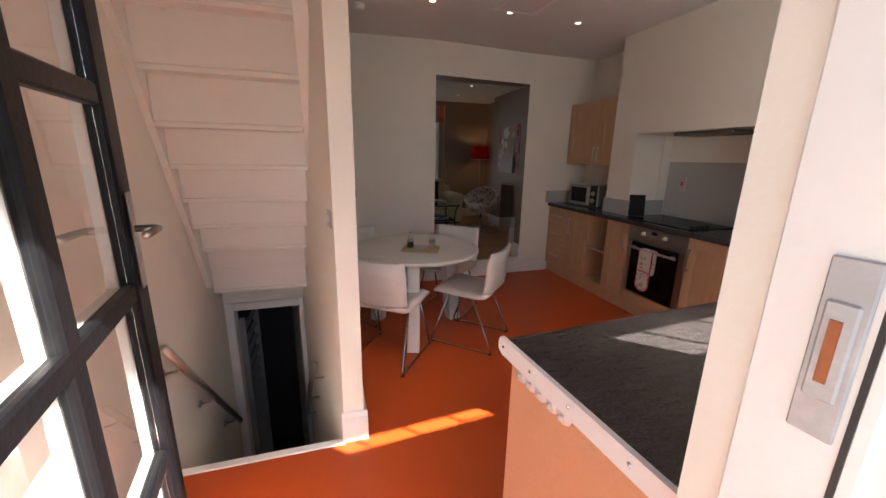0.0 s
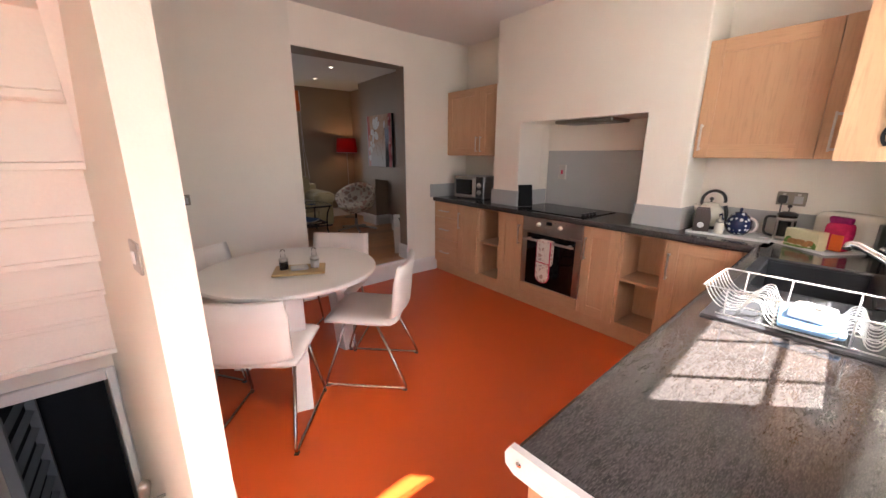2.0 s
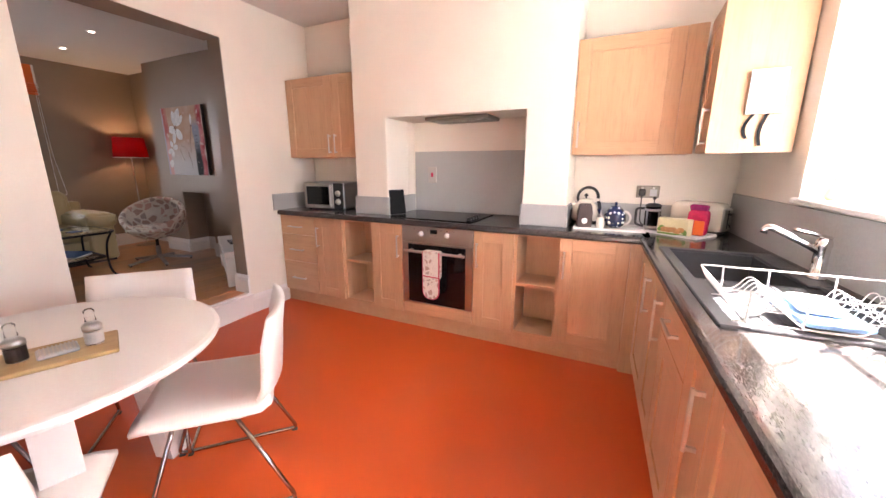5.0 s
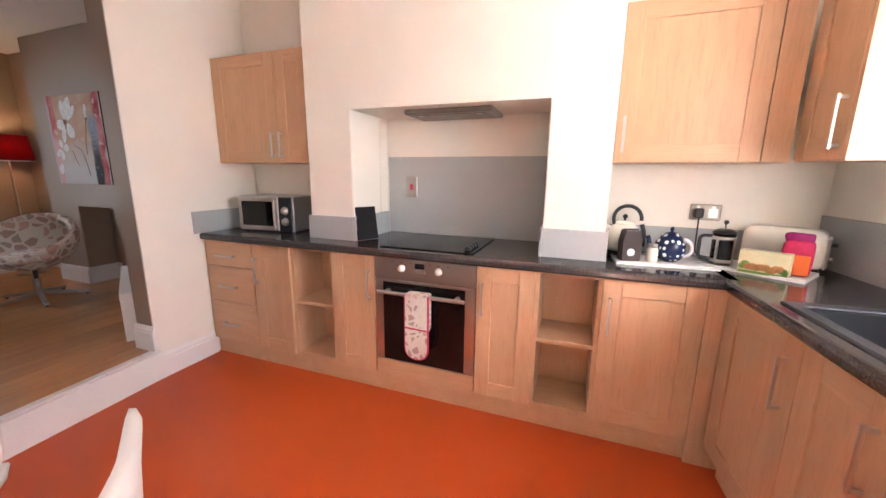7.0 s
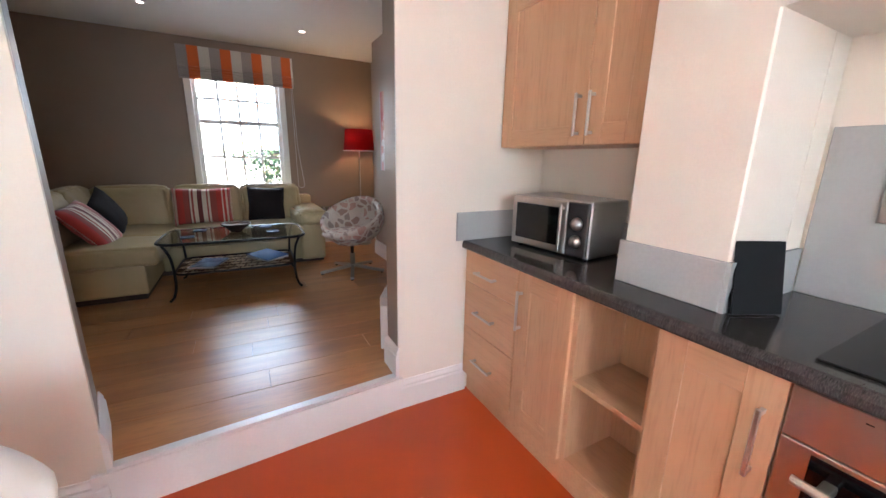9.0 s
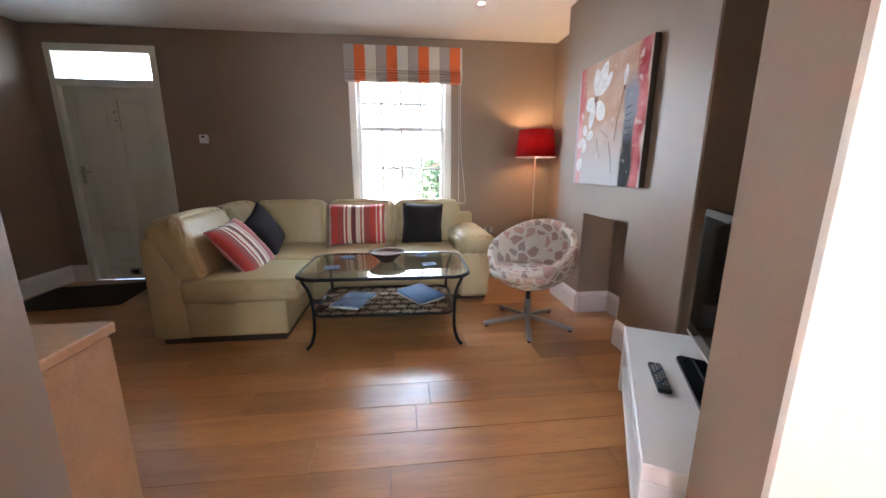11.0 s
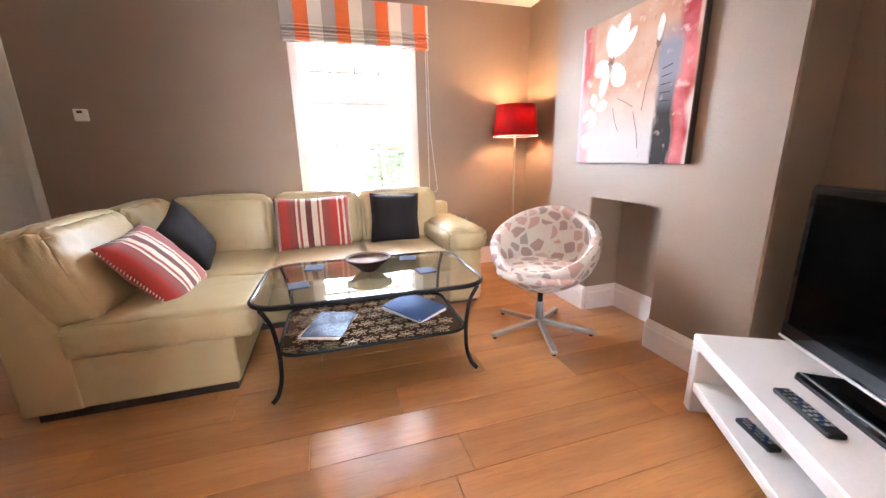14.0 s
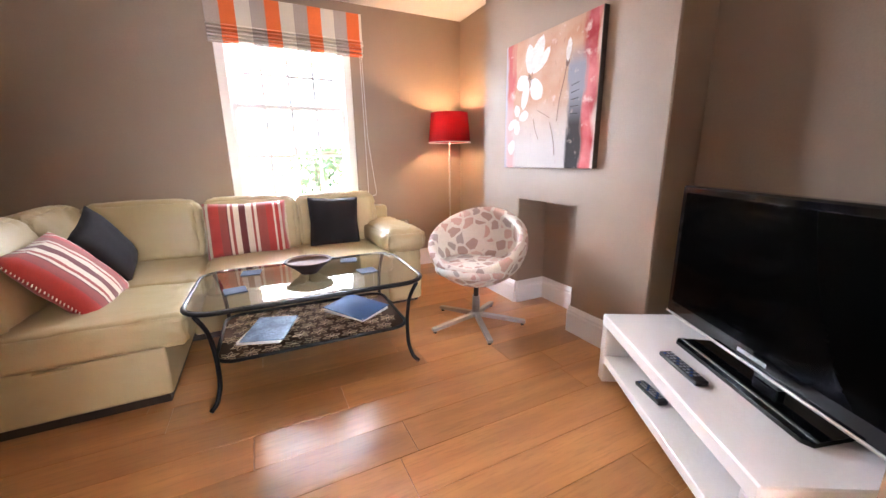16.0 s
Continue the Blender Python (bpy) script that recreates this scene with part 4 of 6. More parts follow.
def shaker(parent, x0, x1, z0, z1, hx=None, hz=None, hl=0.18, upright=True, flat=False, name="door"):
    """A front with a sunk centre panel; hx, hz: the middle of its bar handle."""
    g, r = 0.0022, 0.082
    x0, x1, z0, z1 = x0 + g, x1 - g, z0 + g, z1 - g
    if flat:
        ob = part(name, box(x0, -DT, z0, x1, 0, z1, bev=0.002), M_OAKX, parent)
    else:
        ob = part(name, box(x0 + 0.01, -DT + 0.008, z0 + 0.01, x1 - 0.01, 0, z1 - 0.01), M_OAKZ, parent)
        for xa, xb in ((x0, x0 + r), (x1 - r, x1)):
            part("stile", box(xa, -DT, z0, xb, -0.0005, z1, bev=0.002), M_OAKZ, ob)
        for za, zb in ((z0, z0 + r), (z1 - r, z1)):
            part("rail", box(x0 + r, -DT + 0.0003, za, x1 - r, -0.0005, zb, bev=0.002), M_OAKX, ob)
    if hx is not None:
        bar_handle(ob, hx, hz, hl, upright)
    return ob


def carcass(parent, w, z0, z1, d, back=True, shelves=()):
    t = 0.018
    part("side", box(0, 0.001, z0, t, d, z1), M_OAKZ, parent)
    part("side", box(w - t, 0.001, z0, w, d, z1), M_OAKZ, parent)
    part("bottom", box(t, 0.002, z0, w - t, d, z0 + t), M_OAKX, parent)
    part("top", box(t, 0.002, z1 - t, w - t, d, z1), M_OAKX, parent)
    part("back", box(t, d - 0.008, z0 + t, w - t, d, z1 - t), M_OAKZ, parent)
    for z in shelves:
        part("shelf", box(t, 0.002, z, w - t, d - 0.009, z + 0.02), M_OAKX, parent)


Z0, Z1 = 0.125, 0.884


def on_run(y):
    return Matrix.Translation((3.285 + DT, y, 0)) @ pose(0, 0, 0, 0, 0, -90)


u = thing("drawer_unit", on_run(4.65), "oak veneer base unit with three drawers and steel bar handles", "kitchen cabinet")
carcass(u, 0.447, Z0, Z1, 0.48)
for z0, z1 in ((Z0, 0.43), (0.43, 0.70), (0.70, Z1)):
    shaker(u, 0, 0.447, z0, z1, 0.21, (z0 + z1) / 2 - 0.012, 0.17, False, True, "drawer")


def base_unit(y, w, hx, m=None, label="oak veneer base unit with a shaker door and steel bar handle"):
    ob = thing("base_cabinet", m or on_run(y), label, "kitchen cabinet", "base cabinets")
    carcass(ob, w, Z0, Z1, 0.13)
    shaker(ob, 0, w, Z0, Z1, hx, 0.70, 0.19)
    return ob


def shelf_unit(y, w, d):
    ob = thing("open_shelf_unit", on_run(y), "oak veneer open base unit with one shelf", "kitchen shelf", "open shelf units")
    carcass(ob, w, Z0, Z1, d, shelves=(0.497,))
    return ob


base_unit(4.20, 0.322, 0.035)
shelf_unit(3.877, 0.329, 0.30)
base_unit(3.548, 0.312, 0.275)
base_unit(2.604, 0.313, 0.035)
shelf_unit(2.291, 0.315, 0.30)
base_unit(1.976, 0.430, 0.035)
structure("trim_corner_filler", box(3.288, 1.40, 0.0, 3.306, 1.545, Z1), M_OAKZ, "oak veneer corner filler")

# built-in oven with its drawer front
ov = thing("built_in_oven", on_run(3.236), "stainless steel built-in oven with dark glass door", "oven")
OW = 0.632
part("body", box(0.006, 0.001, 0.23, OW - 0.006, 0.13, Z1), M_BLACK, ov)
pan = part("control_panel", box(0.003, -DT - 0.004, 0.752, OW - 0.003, 0, Z1 - 0.003, bev=0.003), M_STEEL, ov)
for x in (0.185, 0.415):
    part("knob", moved(turned([(0.021, 0), (0.021, 0.006), (0.0155, 0.009), (0.014, 0.028), (0.011, 0.032)], 20), pose(x, -DT - 0.003, 0.825, 90)), M_CERAM, pan, "pale rotary knob", smooth=True)
part("display", box(0.268, -DT - 0.006, 0.83, 0.328, -DT - 0.0035, 0.862), M_BLACKGL, pan)
for x in (0.27, 0.29, 0.31, 0.33):
    part("button", box(x - 0.005, -DT - 0.007, 0.806, x + 0.005, -DT - 0.0035, 0.814, bev=0.002), M_CHROME, pan)
for x in (0.125, 0.185, 0.245, 0.36, 0.415, 0.47):
    part("dial_mark", box(x - 0.006, -DT - 0.0048, 0.858, x + 0.006, -DT - 0.0036, 0.861), M_BLACK, pan)
od = part("oven_door", box(0.003, -DT - 0.002, 0.235, OW - 0.003, 0, 0.748, bev=0.003), M_STEEL, ov)
part("glass", box(0.06, -DT - 0.005, 0.24, OW - 0.06, -DT - 0.0015, 0.735, bev=0.001), M_BLACKGL, od, "black glass window")
bm = tube([(0.05, -DT - 0.052, 0.685), (OW - 0.05, -DT - 0.052, 0.685)], 0.011, 12)
for x in (0.10, OW - 0.10):
    bx(bm, x - 0.012, -DT - 0.05, 0.675, x + 0.012, -DT - 0.001, 0.695, bev=0.003)
part("handle", bm, M_NICKEL, od, "steel bar handle")
wd = thing("warming_drawer", on_run(3.236), "plain oak veneer drawer front under the oven", "drawer")
shaker(wd, 0, OW, Z0, 0.232, flat=True, name="drawer")
part("carcass", box(0.01, 0.001, Z0, OW - 0.01, 0.12, 0.225), M_OAKX, wd)

mitt = thing("oven_glove", on_run(3.236), "white double oven glove with red piping over the oven handle", "oven glove")
MW = 0.135


def mitt_outline(w, z0, z1, r):
    pts = [(-w / 2, z1), (w / 2, z1)]
    return pts + [(w / 2 - r + r * math.cos(a), z0 + r - r * math.sin(a)) for a in (k * math.pi / 16 for k in range(9))] + [(-w / 2 + r - r * math.sin(a), z0 + r - r * math.cos(a)) for a in (k * math.pi / 16 for k in range(9))]


part("cloth", moved(prism(mitt_outline(MW, 0.32, 0.70, 0.06), 0.016), pose(0.312, -DT - 0.088, 0)), M_MITTP, mitt)
part("cloth", moved(prism(mitt_outline(MW, 0.46, 0.70, 0.05), 0.012), pose(0.312, -DT - 0.037, 0)), M_MITTP, mitt)
part("fold", box(0.312 - MW / 2, -DT - 0.088, 0.695, 0.312 + MW / 2, -DT - 0.025, 0.706, bev=0.004), M_MITTP, mitt)
rim = [(0.312 + x, -DT - 0.082, z) for x, z in mitt_outline(MW + 0.006, 0.317, 0.70, 0.063)]
part("piping", tube(rim[1:] + rim[:1], 0.006, 6), M_MITTR, mitt, "red piping", smooth=True)
part("piping", tube([(0.312 - MW / 2, -DT - 0.09, 0.505), (0.312 + MW / 2, -DT - 0.09, 0.50)], 0.005, 6), M_MITTR, mitt, smooth=True)

structure("trim_plinth", box(3.318, 1.45, 0, 3.335, 4.65, Z0), M_OAKX, "oak veneer plinth")

# sink run units, facing the room
def on_pen(x):
    """A place on the sink run's fronts: x along the run."""
    return PEN @ pose(x, 0.605 - DT, 0, 0, 0, 180)


def pen_unit(x, w, hx, name="base_cabinet", horizontal=False):
    ob = thing(name, on_pen(x), "oak veneer base unit under the sink with a steel bar handle", "kitchen cabinet", "sink run cabinets")
    part("carcass", box(0.002, 0.001, Z0, w - 0.002, 0.05, Z1), M_OAKZ, ob)
    if horizontal:
        shaker(ob, 0, w, Z0, 0.70, None)
        shaker(ob, 0, w, 0.70, Z1, w / 2, 0.79, 0.17, False, True, "drawer")
    else:
        shaker(ob, 0, w, Z0, Z1, hx, 0.71, 0.19)


structure("trim_corner_post", moved(box(2.318, 0.50, Z0, 2.345, 0.600, Z1), PEN), M_OAKZ, "oak veneer corner filler")
pen_unit(2.315, 0.492, 0.435)
pen_unit(1.823, 0.343, 0.288)
pen_unit(1.48, 0.42, 0.2, horizontal=True)
pen_unit(1.06, 0.26, 0.21)
pen_unit(0.80, 0.695, 0.64)
structure("trim_plinth_sink", moved(box(0.10, 0.53, 0, 2.30, 0.55, Z0), PEN), M_OAKX, "oak veneer plinth")
structure("trim_end_panel", moved(box(0.082, 0.0, 0, 0.10, 0.605, Z1), PEN), M_PLY, "peach laminate end panel of the sink run")

# worktops: one length each way, meeting behind the inner corner
nose = [(0, 0.046), (-0.010, 0.045), (-0.019, 0.039), (-0.024, 0.030), (-0.024, 0.012), (-0.020, 0.004), (-0.012, 0)]


def worktop(length, depth):
    """Along x from 0, its rounded front edge at y = 0, running back to depth."""
    prof = [(depth, 0.0), (depth, 0.046)] + [(0.024 + a, b) for a, b in nose]
    return prism(prof, length, "x")


wt = worktop(FAR - 1.45, 0.66)
structure("worktop_oven_run", moved(wt, Matrix.Translation((3.262, FAR - 0.002, WT - 0.046)) @ pose(0, 0, 0, 0, 0, -90)), M_TOP, "dark stone-effect laminate worktop with a rounded edge")
# sink run: front rail, back rail and two ends leave the sink's cut-out open
SK0, SK1, SB, SF = 0.98, 2.06, 0.085, 0.565  # sink's rim on the run


def slab(x0, x1, y0, y1):
    return moved(box(x0, y0, WT - 0.046, x1, y1, WT), PEN)


bm = worktop(2.62, 0.07)
structure("worktop_sink_front", moved(moved(bm, pose(0, 0, 0, 0, 0, 180)), PEN @ pose(2.68, 0.63, WT - 0.046)), M_TOP, "dark stone-effect laminate worktop with a rounded edge")
bm = slab(0.06, SK0 + 0.02, 0.0, 0.56)
for a in ((SK1 - 0.02, 2.90, 0.0, 0.56), (SK0 + 0.02, SK1 - 0.02, 0.0, SB + 0.02), (SK0 + 0.02, SK1 - 0.02, SF - 0.02, 0.56)):
    me = bpy.data.meshes.new("tmp")
    t = slab(*a)
    t.to_mesh(me)
    t.free()
    bm.from_mesh(me)
    bpy.data.meshes.remove(me)
structure("worktop_sink_run", bm, M_TOP, "dark stone-effect laminate worktop around the sink")
structure("worktop_corner", box(3.285, 1.15, WT - 0.045, 3.60, 1.468, WT - 0.003), M_TOP, "dark stone-effect laminate at the worktop's inner corner")
strip = thing("worktop_end_strip", PEN @ pose(0.045, 0, WT - 0.05), "white plastic end strip with screws on the worktop", "end strip")
part("strip", prism([(0.02, 0.0), (0.615, 0.0), (0.635, 0.012), (0.638, 0.035), (0.628, 0.054), (0.02, 0.054)], 0.015, "x"), M_WHITE, strip)
for y in (0.12, 0.30, 0.46, 0.605):
    part("screw", moved(turned([(0.005, 0), (0.006, 0.001), (0.002, 0.004)], 10), pose(-0.001, y, 0.03, 0, -90)), M_CHROME, strip)
hooks = thing("hook_rail", PEN @ pose(0.074, 0, 0.87), "white scalloped plastic hook rail under the worktop edge", "hook rail")
for k in range(5):
    y = 0.53 - 0.048 * k
    part("scallop", moved(turned([(0.026, 0), (0.028, 0.003), (0.026, 0.008)], 18), pose(0, y, -0.016, 0, -90) @ pose(0, 0, 0)), M_WHITE, hooks, smooth=True)
    part("hook", moved(turned([(0.006, 0), (0.006, 0.008), (0.009, 0.012)], 10), pose(-0.008, y, -0.02, 0, -90)), M_WHITE, hooks, smooth=True)
part("rail", box(-0.006, 0.30, 0.0, 0.006, 0.565, 0.016, bev=0.003), M_WHITE, hooks)

# upstands and splashback
bm = box(3.22, FAR - 0.014, WT, 3.80, FAR - 0.002, 1.085, bev=0.002)
structure("trim_upstand_far", bm, M_UPST, "grey laminate upstand")
structure("trim_upstand_microwave", box(3.786, 3.815, WT, 3.799, FAR - 0.016, 1.085), M_UPST, "grey laminate upstand")
bm = box(3.434, 3.474, WT, 3.446, 3.825, 1.085, bev=0.002)
bx(bm, 3.447, 3.813, WT, 3.786, 3.825, 1.085)
bx(bm, 3.434, 1.964, WT, 3.446, 2.289, 1.085, bev=0.002)
bx(bm, 3.447, 1.964, WT, 3.786, 1.977, 1.085)
bx(bm, 3.435, 3.461, WT, 3.90, 3.473, 1.085)
bx(bm, 3.435, 2.290, WT, 3.90, 2.302, 1.085)
structure("trim_upstand_breast", bm, M_UPST, "grey laminate upstand around the chimney breast")
structure("trim_upstand_corner", box(3.786, 0.9, WT, 3.799, 1.963, 1.085), M_UPST, "grey laminate upstand")
structure("trim_upstand_window", moved(box(0.10, 0.001, WT, 2.83, 0.014, 1.18), WIN), M_UPST, "grey gloss splashback strip under the window")
structure("trim_splashback", box(3.903, 2.303, WT, 3.913, 3.460, 1.483, bev=0.002), M_UPST, "grey laminate splashback in the cooking recess")

# hob, hood, cooker switch, sockets
hob = thing("ceramic_hob", pose(3.335, 2.64, WT), "black ceramic hob with four control knobs", "hob")
part("glass", box(0, 0, 0.0, 0.52, 0.585, 0.007, bev=0.003), M_BLACKGL, hob)
for k in range(4):
    part("knob", moved(turned([(0.021, 0.007), (0.020, 0.024), (0.013, 0.029)], 16), pose(0.08 + 0.055 * k, 0.055, 0)), M_BLACK, hob, smooth=True)
hood = thing("extractor_hood", pose(3.55, 2.61, 1.745), "brushed steel canopy hood let into the recess soffit", "extractor hood")
part("body", box(0, 0, -0.03, 0.30, 0.55, 0.0, bev=0.008), M_HOOD, hood)
part("filter", box(0.04, 0.05, -0.034, 0.26, 0.50, -0.029), M_HOOD, hood)
for y in (0.09, 0.46):
    part("lamp", moved(turned([(0.02, -0.036), (0.02, -0.03)], 16), pose(0.06, y, 0)), M_STEEL, hood)
sw = thing("cooker_switch", pose(3.902, 3.27, 1.27), "white cooker switch with a red rocker on the splashback", "switch")
part("plate", box(-0.011, -0.043, -0.073, 0, 0.043, 0.073, bev=0.004), M_STEEL, sw)
part("rocker", box(-0.016, -0.012, -0.02, -0.01, 0.012, 0.02, bev=0.002), M_MITTR, sw)


def socket(m, label):
    ob = thing("double_socket", m, label, "socket", "sockets")
    part("plate", box(-0.073, -0.009, -0.043, 0.073, 0, 0.043, bev=0.004), M_HOOD, ob)
    for x in (-0.036, 0.036):
        part("outlet", box(x - 0.022, -0.0105, -0.03, x + 0.022, -0.0085, 0.018, bev=0.002), M_GREYM, ob)
        part("rocker", box(x - 0.008, -0.013, 0.02, x + 0.008, -0.0085, 0.034, bev=0.002), M_NICKEL, ob)
    return ob


socket(pose(0.70, FAR - 0.0095, 1.075, 0, 0, -4.8), "brushed steel double socket on the cream wall by the table")
s2 = socket(pose(3.799, 1.47, 1.175, 0, 0, -90), "brushed steel double socket above the worktop")
part("plug", box(-0.058, -0.05, -0.03, -0.014, -0.009, 0.022, bev=0.008), M_BLACK, s2, "black plug")
part("flex", tube(rounded([(-0.036, -0.045, -0.02), (-0.036, -0.05, -0.12), (-0.03, -0.03, -0.235), (0.06, -0.04, -0.24)], 0.05), 0.004, 6), M_BLACK, s2, smooth=True)

# wall cabinets
CZ0, CZ1 = 1.428, 2.15
wc = thing("wall_cabinet", Matrix.Translation((3.487 + DT, 4.655, 0)) @ pose(0, 0, 0, 0, 0, -90), "oak veneer wall cabinet with two shaker doors above the microwave", "wall cabinet", "wall cabinets")
part("carcass", box(0.001, 0.001, CZ0, 0.835, 0.29, CZ1), M_OAKZ, wc)
shaker(wc, 0, 0.565, CZ0, CZ1, 0.53, 1.55, 0.17)
shaker(wc, 0.565, 0.84, CZ0, CZ1, 0.60, 1.55, 0.17)
wc = thing("wall_cabinet", Matrix.Translation((3.487 + DT, 1.975, 0)) @ pose(0, 0, 0, 0, 0, -90), "oak veneer wall cabinet with a wide shaker door above the kettle", "wall cabinet", "wall cabinets")
part("carcass", box(0.001, 0.001, CZ0, 0.70, 0.29, CZ1), M_OAKZ, wc)
shaker(wc, 0, 0.60, CZ0, CZ1, 0.035, 1.56, 0.17)
part("filler", box(0.601, -DT, CZ0, 0.70, 0, CZ1), M_OAKZ, wc)
wc = thing("wall_cabinet", Matrix.Translation((3.487, 1.262 - DT, 0)) @ pose(0, 0, 0, 0, 0, 180), "oak veneer wall cabinet beside the window, its end panel bare", "wall cabinet", "wall cabinets")
part("carcass", box(0.001, 0.001, CZ0, 0.33, 0.33, CZ1), M_OAKZ, wc)
part("end_panel", box(0.331, -DT, CZ0 - 0.005, 0.35, 0.33, CZ1 + 0.01), M_OAKZ, wc, "pale oak veneer end panel")
shaker(wc, 0, 0.33, CZ0, CZ1, 0.295, 1.56, 0.19)
pl = thing("ribbon_sign", Matrix.Translation((3.487 - 0.352, 1.09, 1.70)), "small white plaque with black ribbon on the cabinet end", "sign")
part("board", box(-0.026, -0.105, -0.095, -0.002, 0.035, 0.105, bev=0.002), M_PAPER, pl)
for y, drop, sway in ((0.0, 0.115, 0.022), (-0.055, 0.15, 0.016)):
    rows = [(y + sway * math.sin(2.6 * t) * 1.4, -0.095 - drop * t) for t in (k / 8 for k in range(9))]
    bm = prism([(a - 0.008, b) for a, b in rows] + [(a + 0.008, b) for a, b in rows[::-1]], 0.002, "x")
    part("ribbon", moved(bm, pose(-0.012, 0, 0)), M_CARD, pl, "black ribbon")

# ceiling fittings
def downlight(x, y, z):
    ob = thing("downlight", pose(x, y, z), "small recessed halogen downlight, lit, with a white rim", "downlight", "downlights")
    part("rim", turned([(0.036, 0.0), (0.036, -0.004), (0.029, -0.008), (0.024, -0.006), (0.024, 0.0)], 20), M_WHITE, ob, smooth=True)
    part("lens", turned([(0.022, -0.002), (0.022, -0.0045)], 16), M_DOWN, ob, "lit lens")
    return ob


for x, y in ((1.36, 3.60), (2.05, 3.61), (2.74, 3.62)):
    downlight(x, y, KC)
    spot_lamp(x, y, KC - 0.03, 0.10)
for x, y in ((1.59, 7.33), (2.91, 7.40), (2.80, 6.45)):
    downlight(x, y, LC)
    spot_lamp(x, y, LC - 0.03, 0.06)
vent = thing("ceiling_vent", pose(2.09, 3.40, KC), "white square ceiling hatch frame", "ceiling hatch")
bm = box(-0.19, -0.20, -0.008, 0.19, -0.17, 0, bev=0.003)
bx(bm, -0.19, 0.17, -0.008, 0.19, 0.20, 0, bev=0.003)
bx(bm, -0.19, -0.17, -0.008, -0.16, 0.17, 0, bev=0.003)
bx(bm, 0.16, -0.17, -0.008, 0.19, 0.17, 0, bev=0.003)
part("frame", bm, M_WHITE, vent)
part("panel", box(-0.159, -0.169, -0.004, 0.159, 0.169, 0), M_CEIL, vent)
sm = thing("smoke_alarm", pose(0.80, 3.88, KC), "round white smoke alarm", "smoke alarm")
part("base", turned([(0.055, 0), (0.055, -0.012)], 24), M_WHITE, sm)
part("cover", turned([(0.050, -0.012), (0.048, -0.03), (0.03, -0.04)], 24), M_WHITE, sm, smooth=True)

# ---------------------------------------------------------------- sink, tap, drying rack
snk = thing("sink", PEN @ pose(0, 0, WT), "graphite composite sink with bowl and drainer", "sink")
BX0, BX1 = 1.50, 2.00
bm = box(SK0, SB, -0.004, BX0, SB + 0.05, 0.008, bev=0.004)
bx(bm, SK0, SF - 0.045, -0.004, SK1, SF, 0.008, bev=0.004)
bx(bm, SK0, SB, -0.004, SK0 + 0.035, SF, 0.0081, bev=0.004)
bx(bm, SK1 - 0.05, SB, -0.004, SK1, SF, 0.0082, bev=0.004)
bx(bm, BX0, SB, -0.004, SK1, SB + 0.085, 0.0083, bev=0.004)
part("rim", bm, M_SINK, snk)
drain = part("drainer", box(SK0 + 0.03, SB + 0.045, -0.012, BX0, SF - 0.04, -0.004), M_SINK, snk)
for k in range(7):
    part("ridge", box(SK0 + 0.06, SB + 0.09 + 0.05 * k, -0.005, BX0 - 0.03, SB + 0.10 + 0.05 * k, -0.001, bev=0.002), M_SINK, drain)
bm = box(BX0 - 0.012, SB + 0.08, -0.19, BX0, SF - 0.04, -0.003)
bx(bm, BX1 + 0.01, SB + 0.08, -0.19, BX1 + 0.022, SF - 0.04, -0.003)
bx(bm, BX0, SB + 0.075, -0.19, BX1 + 0.01, SB + 0.087, -0.003)
bx(bm, BX0, SF - 0.047, -0.19, BX1 + 0.01, SF - 0.038, -0.003)
bx(bm, BX0, SB + 0.08, -0.20, BX1 + 0.01, SF - 0.04, -0.188)
part("bowl", bm, M_SINK, snk)
part("waste", moved(turned([(0.04, 0), (0.04, 0.003), (0.03, 0.001)], 20), pose((BX0 + BX1) / 2, 0.32, -0.188)), M_CHROME, snk, smooth=True)
tap = thing("mixer_tap", PEN @ pose(1.618, 0.098, WT + 0.008), "chrome lever mixer tap at the back of the sink", "tap")
part("body", turned([(0.028, 0), (0.026, 0.006), (0.023, 0.01), (0.023, 0.12), (0.026, 0.13), (0.024, 0.15), (0.012, 0.16)], 20), M_CHROME, tap, smooth=True)
part("spout", tube(rounded([(0, 0.0, 0.10), (0.0, 0.04, 0.125), (0.03, 0.15, 0.185), (0.033, 0.17, 0.185), (0.033, 0.175, 0.16)], 0.03), 0.013, 12), M_CHROME, tap, smooth=True)
part("lever", moved(box(-0.012, -0.02, 0, 0.012, 0.10, 0.014, bev=0.006, seg=2), pose(0, 0, 0.155, 14)), M_CHROME, tap, smooth=True)

rack = thing("dish_rack", pose(1.935, 1.352, WT + 0.006, 0, 0, -88), "white plastic-coated wire dish rack on the drainer", "dish rack")
RW, RD, RH = 0.47, 0.275, 0.10
WIRE = mat("white coated wire", (0.80, 0.79, 0.77), 0.3)
loop = [(0, 0, RH), (RW, 0, RH), (RW, RD, RH), (0, RD, RH)]
part("top_wire", tube(rounded(loop + [loop[0]], 0.02), 0.0028, 6), WIRE, rack, smooth=True)
for x in (0.065, 0.185, 0.345):
    part("upright", tube([(x, RD, RH), (x, RD - 0.008, 0.012)], 0.0026, 6), WIRE, rack, smooth=True)
    part("upright", tube([(x, 0, RH), (x, 0.008, 0.012)], 0.0026, 6), WIRE, rack, smooth=True)
